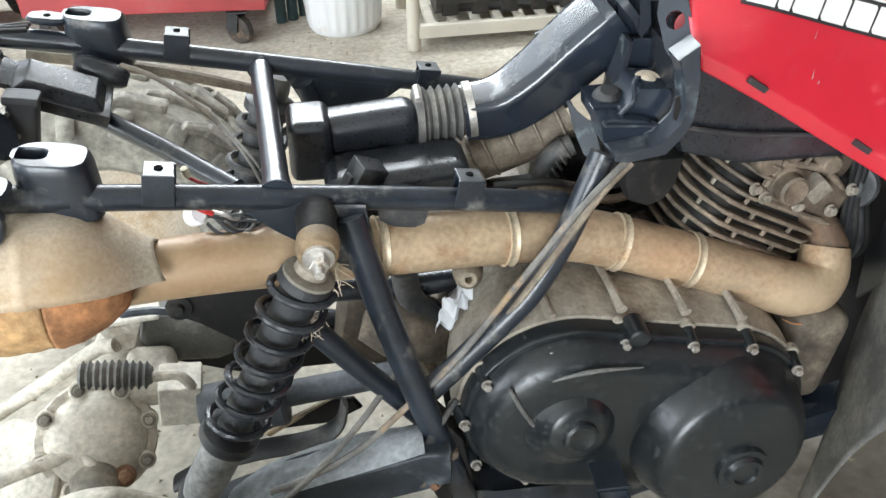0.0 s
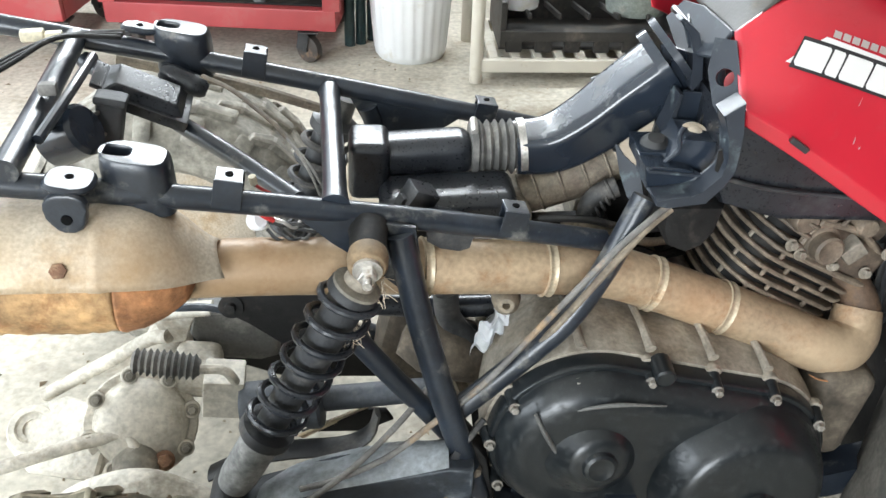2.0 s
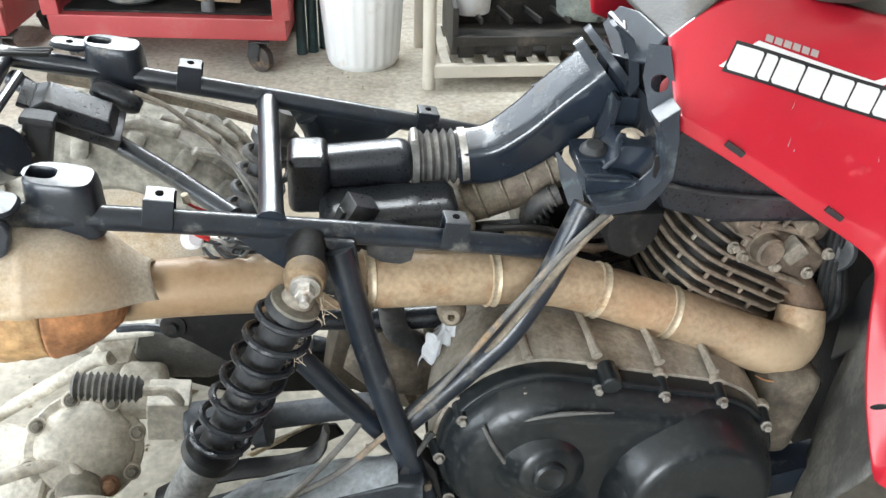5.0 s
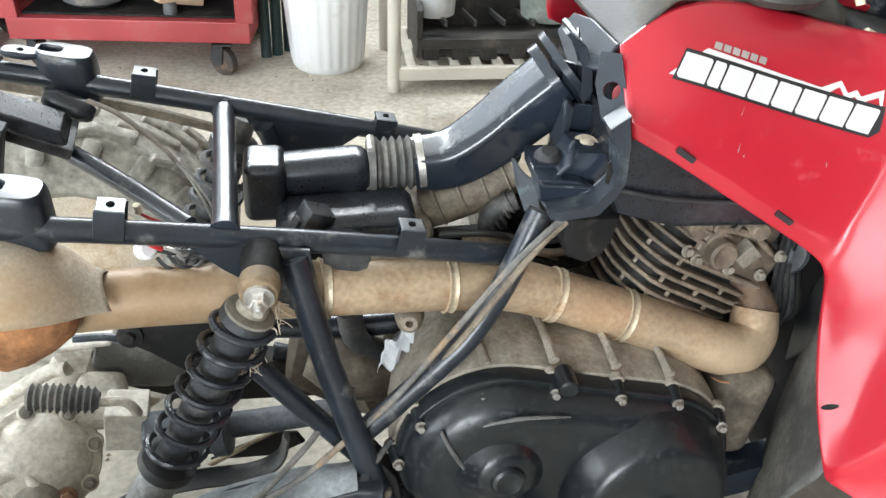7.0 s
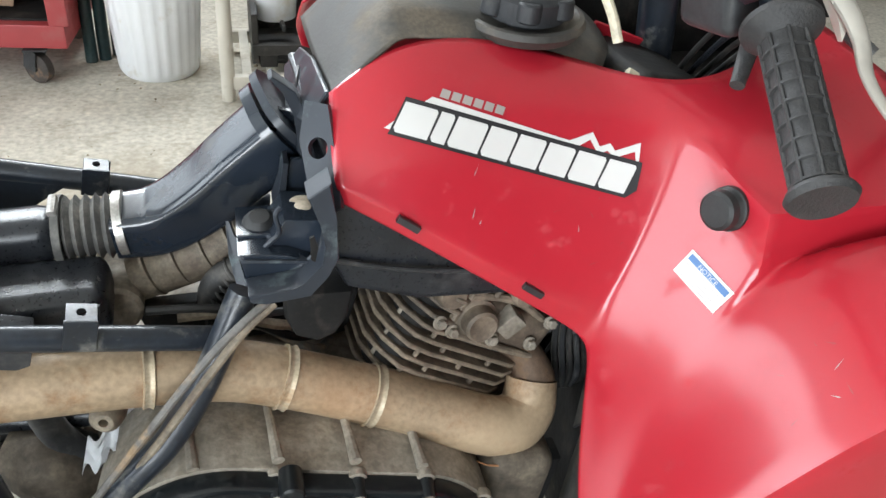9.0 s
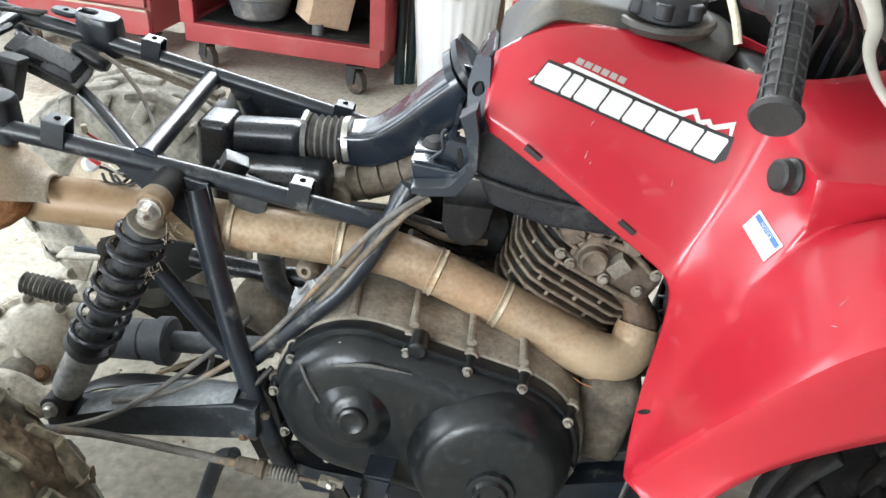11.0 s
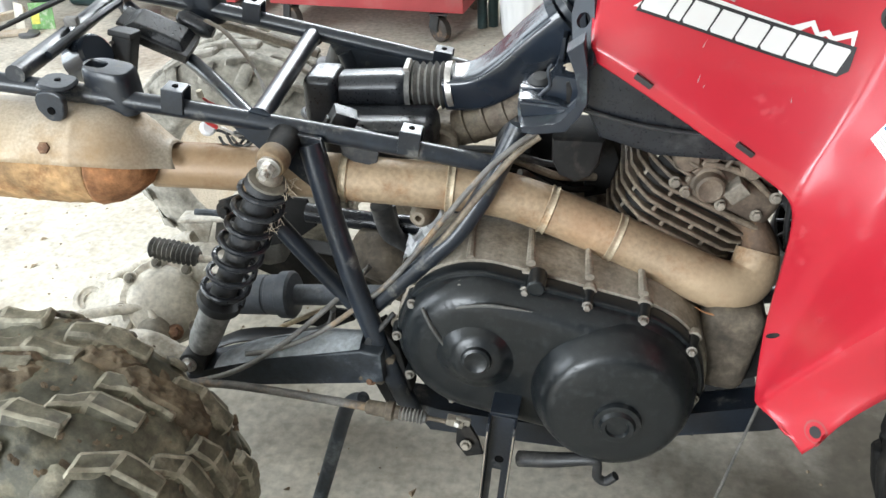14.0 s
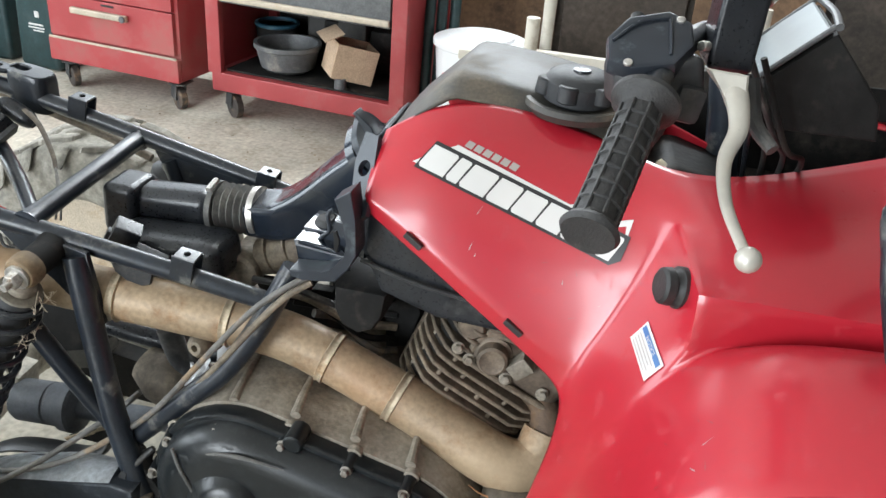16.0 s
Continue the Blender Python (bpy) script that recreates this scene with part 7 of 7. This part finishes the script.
for x, y in ((-0.33, 0.05), (0.30, 0.02), (-0.33, 0.40), (0.33, 0.40)):
    p = cart_m @ V(x, y, 0)
    caster(cart, p.x, p.y)

cab_m = pose(-1.18, 3.28, 0, 0, 0, -7)
chest = thing("tool_chest", "faded red steel tool chest with drawers on casters", "tool chest", "", (-1.18, 3.5, 0))


def chest_box(name, x0, x1, y0, y1, z0, z1, material, parent, label="", bevel=0.006):
    bm = B()
    box(bm, (x1 - x0, y1 - y0, z1 - z0), cab_m @ pose((x0 + x1) / 2, (y0 + y1) / 2, (z0 + z1) / 2), bevel)
    return part(name, bm, material, parent, label)


chest_box("chest_body", -0.34, 0.30, 0.02, 0.46, 0.12, 0.95, "redmetal", chest)
chest_box("base_rail", -0.34, 0.30, -0.005, 0.02, 0.12, 0.215, "redmetal", chest)
chest_box("rail_edge", -0.335, 0.295, -0.010, 0.004, 0.212, 0.222, "shield", chest, "worn bare edge of the base rail")
for z, h in ((0.228, 0.165), (0.398, 0.116), (0.519, 0.116), (0.640, 0.116), (0.761, 0.16)):
    dw = chest_box("drawer", -0.325, 0.285, 0.0, 0.03, z, z + h, "redmetal", chest, "", 0.003)
    grip_bar = chest_box("drawer_handle", -0.195, 0.080, -0.022, -0.002, z + h - 0.062, z + h - 0.036, "shield", dw, "pale worn drawer handle")
    p = cab_m @ V(0.068, -0.024, z + h - 0.049)
    part("handle_knob", rod(B(), p, p + V(0, -0.008, 0), 0.013, 16), "grey", grip_bar)
    chest_box("label_plate", -0.05, 0.01, -0.003, 0.001, z + h - 0.018, z + h - 0.010, "dusty", dw, "", 0.001)
for x, y in ((-0.28, 0.05), (0.26, 0.05), (0.26, 0.4), (-0.28, 0.4)):
    p = cab_m @ V(x, y, 0)
    caster(chest, p.x, p.y, 0.045)

can = thing("waste_bin", "white ribbed plastic waste bin with a lid", "waste bin", "", (0.305, 3.29, 0))
bm = B()
n = 96
rows = []
for z, r in ((0.0, 0.118), (0.012, 0.126), (0.03, 0.129), (0.40, 0.158), (0.425, 0.160)):
    rows.append([bm.verts.new((0.305 + (r + (0.0022 * math.cos(24 * 2 * math.pi * j / n) if 0.02 < z < 0.41 else 0)) * math.cos(2 * math.pi * j / n), 3.29 + (r + (0.0022 * math.cos(24 * 2 * math.pi * j / n) if 0.02 < z < 0.41 else 0)) * math.sin(2 * math.pi * j / n), z)) for j in range(n)])
for p, q in zip(rows, rows[1:]):
    for j in range(n):
        bm.faces.new((p[j], p[(j + 1) % n], q[(j + 1) % n], q[j]))
bm.faces.new(rows[0])
bm.faces.new(rows[-1])
part("bin_body", bm, "white", can)
lid = part("lid", lathe(B(), (0.305, 3.29, 0.42), (0.305, 3.29, 0.462), [(0, 0.166), (0.1, 0.171), (0.5, 0.171), (0.6, 0.165), (0.7, 0.14), (0.72, 0.12), (0.95, 0.115), (1, 0.09), (1, 0)], 60), "white", can)
bm = B()
box(bm, (0.07, 0.02, 0.035), pose(0.30, 3.118, 0.43), 0.005)
part("handle", bm, "cream", lid)

for x, y in ((0.085, 3.36), (0.125, 3.38), (0.165, 3.42)):
    tagged(part("green_post", tube(B(), [(x, y, 0.0), (x + 0.004, y + 0.03, 0.7), (x + 0.008, y + 0.06, 1.3)], 0.02, 12), "green"), "dark green plastic post leaning by the wall", "post", "green posts")

rack = thing("plastic_rack", "cream plastic shelf rack with a slatted base", "rack", "", (0.8, 3.2, 0))
for x, y in ((0.52, 3.03), (0.52, 3.42), (1.25, 3.03), (1.25, 3.42)):
    part("post", tube(B(), [(x, y, 0.0), (x, y, 0.64 if y > 3.2 else 0.60)], 0.022, 16), "cream", rack)
bm = B()
box(bm, (0.75, 0.03, 0.045), pose(0.885, 3.03, 0.06), 0.006)
part("base_rail", bm, "cream", rack)
bm = B()
box(bm, (0.75, 0.03, 0.045), pose(0.885, 3.42, 0.06), 0.006)
part("base_rail", bm, "cream", rack)
for i in range(9):
    bm = B()
    box(bm, (0.03, 0.38, 0.02), pose(0.58 + 0.075 * i, 3.225, 0.075), 0.003)
    part("slat", bm, "cream", rack)
bm = B()
box(bm, (0.78, 0.03, 0.05), pose(0.885, 3.03, 0.475), 0.006)
part("top_rail", bm, "cream", rack)

crate = thing("black_crate", "dusty black plastic crate on the rack", "crate", "", (0.9, 3.22, 0.085))
for x0, x1, y0, y1, z0, z1 in ((0.60, 1.22, 3.06, 3.09, 0.13, 0.165), (0.60, 1.22, 3.10, 3.40, 0.087, 0.10), (0.60, 0.62, 3.07, 3.4, 0.10, 0.26), (1.2, 1.22, 3.07, 3.4, 0.10, 0.26), (0.62, 1.2, 3.38, 3.4, 0.10, 0.3)):
    bm = B()
    box(bm, (x1 - x0, y1 - y0, z1 - z0), pose((x0 + x1) / 2, (y0 + y1) / 2, (z0 + z1) / 2), 0.004)
    part("crate_wall", bm, "blackbox", crate)
for i in range(6):
    bm = B()
    box(bm, (0.055, 0.02, 0.045), pose(0.65 + 0.1 * i, 3.085, 0.108), 0.004)
    part("crate_slat", bm, "blackbox", crate)
for i in range(5):
    bm = B()
    box(bm, (0.012, 0.3, 0.02), pose(0.70 + 0.1 * i, 3.24, 0.18, -10, 0, 0), 0.003)
    part("crate_rib", bm, "blackbox", crate)
tagged(part("white_bucket", lathe(B(), (0.68, 3.25, 0.19), (0.68, 3.25, 0.42), [(0, 0.06), (0.02, 0.07), (0.9, 0.085), (0.92, 0.09), (1, 0.09), (1, 0)], 36), "white"), "white plastic bucket standing on the black crate", "bucket")
tagged(part("plant_pot", lathe(B(), (1.08, 3.2, 0.19), (1.08, 3.2, 0.45), [(0, 0.08), (0.03, 0.10), (0.5, 0.115), (0.9, 0.12), (0.92, 0.126), (1, 0.126), (1, 0.11)], 40), "pot"), "grey-green round metal pot on the crate", "pot")

tub = part("grey_tub", lathe(B(), cart_m @ V(-0.145, 0.15, 0.202), cart_m @ V(-0.145, 0.15, 0.312), [(0, 0.0), (0, 0.08), (0.15, 0.105), (0.8, 0.124), (0.85, 0.132), (1, 0.132), (1, 0.118), (0.5, 0.105), (0.4, 0)], 36), "grey")
tagged(tub, "grey plastic oil drain tub on the cart's shelf", "tub")
cb = thing("cardboard_box", "open brown cardboard box tilted on the cart's shelf", "box", "", tuple(cart_m @ V(0.125, 0.15, 0.19)))
bx = cart_m @ pose(0.125, 0.15, 0.285, 0, 14, 40)
for sz, ps in (((0.16, 0.004, 0.13), (0, -0.08, 0)), ((0.16, 0.004, 0.13), (0, 0.08, 0)), ((0.004, 0.16, 0.13), (-0.08, 0, 0)), ((0.004, 0.16, 0.13), (0.08, 0, 0)), ((0.16, 0.16, 0.004), (0, 0, -0.065))):
    bm = B()
    box(bm, sz, bx @ pose(*ps), 0.001)
    part("side", bm, "card", cb)
bm = B()
box(bm, (0.08, 0.15, 0.004), bx @ pose(-0.105, -0.02, 0.085, 0, -35, 0), 0.001)
part("flap", bm, "card", cb)

bag = thing("black_bag", "dark printed sack with a yellow tag beside the tool chest", "sack", "", (-1.71, 3.58, 0))
bm = B()
box(bm, (0.23, 0.18, 0.37), pose(-1.71, 3.58, 0.185, 0, 0, -8), 0.03, 4, 0.92)
part("sack", bm, "green", bag)
bm = B()
box(bm, (0.15, 0.03, 0.045), pose(-1.71, 3.505, 0.362, -20, 6, -8), 0.010)
part("tag", bm, "yellow", bag)

# clutter in the cart and along the wall
btub = thing("oil_tub", "dark oily tub with a blue rim on the cart's shelf", "tub", "", tuple(cart_m @ V(-0.285, 0.31, 0.197)))
part("tub_body", lathe(B(), cart_m @ V(-0.285, 0.31, 0.198), cart_m @ V(-0.285, 0.31, 0.33), [(0, 0.0), (0, 0.07), (0.05, 0.08), (1, 0.085), (1, 0.078), (0.6, 0.075), (0.6, 0)], 32), "dark", btub)
part("tub_rim", lathe(B(), cart_m @ V(-0.285, 0.31, 0.325), cart_m @ V(-0.285, 0.31, 0.342), [(0, 0.084), (0.2, 0.091), (0.8, 0.091), (1, 0.084), (1, 0.078), (0, 0.078)], 32), "teal", btub, "blue plastic rim")
for k, (x, y, w, h, m) in enumerate(((-0.02, 0.36, 0.12, 0.18, "dark"), (0.06, 0.34, 0.14, 0.24, "blackbox"), (0.20, 0.36, 0.16, 0.17, "dark"), (-0.13, 0.40, 0.10, 0.26, "blackbox"))):
    bm = B()
    box(bm, (w, 0.10, h), cart_m @ pose(x, y, 0.195 + h / 2, 0, 0, 8 * k - 10), 0.012, 2, 0.9)
    tagged(part("oil_can", bm, m), "dark oily can standing at the back of the shelf", "can", "cans on the cart")
bm = B()
lathe(bm, cart_m @ V(0.13, 0.06, 0.195), cart_m @ V(0.13, 0.06, 0.235), [(0, 0.024), (1, 0.022), (1, 0.012), (0.3, 0.012), (0.3, 0)], 20)
tagged(part("small_jar", bm, "grey"), "small grey jar beside the cardboard box", "jar")
for k in range(6):
    x = 0.2 + 0.55 * k
    bm = B()
    box(bm, (0.52, 0.02, 1.9), pose(x, 4.17, 0.97, -0.8, 0, 0), 0.004)
    tagged(part("wall_board", bm, ("wood", "wall", "wood", "wall", "wood", "wood")[k]), "brown board leaning on the garage wall", "board", "boards along the wall")
for k, (x, y, sx, sz, m) in enumerate(((-1.98, 3.62, 0.16, 0.34, "green"), (-2.15, 3.4, 0.2, 0.22, "white"), (-2.0, 3.0, 0.14, 0.10, "wood"), (-2.3, 3.15, 0.18, 0.16, "green"))):
    bm = B()
    box(bm, (sx, 0.16, sz), pose(x, y, sz / 2, 0, 0, 14 * k), 0.02, 3, 0.9)
    tagged(part("jug", bm, m), "plastic jug among clutter on the floor", "jug", "clutter by the chest")
for k in range(5):
    bm = B()
    box(bm, ((0.024, 0.08, 0.09, 0.06, 0.022)[k], 0.004, (0.026, 0.008, 0.006, 0.006, 0.022)[k]), pose((-1.70, -1.71, -1.71, -1.70, -1.66)[k], 3.491 + 0.0001 * k, (0.245, 0.20, 0.186, 0.173, 0.10)[k], 1, 0, -8), 0.001, 1)
    part("text_bar", bm, "decalwhite", bag)

# scrap and a leaflet on the floor beside the sack
leaf = thing("leaflet", "folded colour-printed leaflet standing open on the floor", "leaflet", "", (-1.76, 3.22, 0))
bm = B()
box(bm, (0.10, 0.004, 0.11), pose(-1.765, 3.225, 0.054, -14, 0, 12), 0.001, 1)
part("green_page", bm, "leafgreen", leaf)
bm = B()
box(bm, (0.07, 0.004, 0.11), pose(-1.865, 3.215, 0.054, -10, 0, -24), 0.001, 1)
part("cream_page", bm, "cream", leaf)
bm = B()
box(bm, (0.035, 0.003, 0.05), pose(-1.79, 3.215, 0.048, -14, 0, 12), 0.001, 1)
part("yellow_patch", bm, "yellow", leaf)
scrap = thing("metal_scrap", "grey sheet metal bracket with a round end lying on the floor", "bracket", "", (-1.86, 3.1, 0))
bm = B()
box(bm, (0.26, 0.05, 0.012), pose(-1.92, 3.11, 0.010, 4, 0, 22), 0.002)
box(bm, (0.30, 0.03, 0.03), pose(-2.02, 3.22, 0.03, 0, -6, 38), 0.003)
part("strip", bm, "shield", scrap)
part("washer", lathe(B(), (-1.785, 3.14, 0.001), (-1.785, 3.14, 0.014), [(0, 0.014), (0, 0.042), (0.8, 0.042), (1, 0.036), (1, 0.014)], 26), "grey", scrap)

# crumbs and dry leaves on the floor
g = random.Random(8)
bm = B()
for k in range(560):
    x, y = (g.uniform(-1.3, 1.4), g.uniform(0.55, 3.3)) if k < 440 else (g.uniform(-1.0, 0.3), g.uniform(1.0, 2.2))
    sz = g.uniform(0.0015, 0.006) * (1.6 if k % 9 == 0 else 1) * (2.4 if k >= 440 and k % 5 == 0 else 1)
    q = pose(x, y, sz * 0.3, g.uniform(-20, 20), g.uniform(-20, 20), g.uniform(0, 360))
    vs = [bm.verts.new(q @ V(*c)) for c in ((-sz, -sz * 0.5, -sz * 0.3), (sz * g.uniform(0.5, 1.6), -sz * 0.6, -sz * 0.3), (sz * 0.2, sz * g.uniform(0.5, 1.2), -sz * 0.3), (0, 0, sz * g.uniform(0.2, 0.6)))]
    for a, b, c in ((0, 1, 2), (0, 1, 3), (1, 2, 3), (0, 2, 3)):
        bm.faces.new((vs[a], vs[b], vs[c]))
tagged(part("floor_crumbs", bm, "mud", None, "", 0), "dry mud crumbs and leaf bits scattered on the concrete", "debris", "", "stuff")
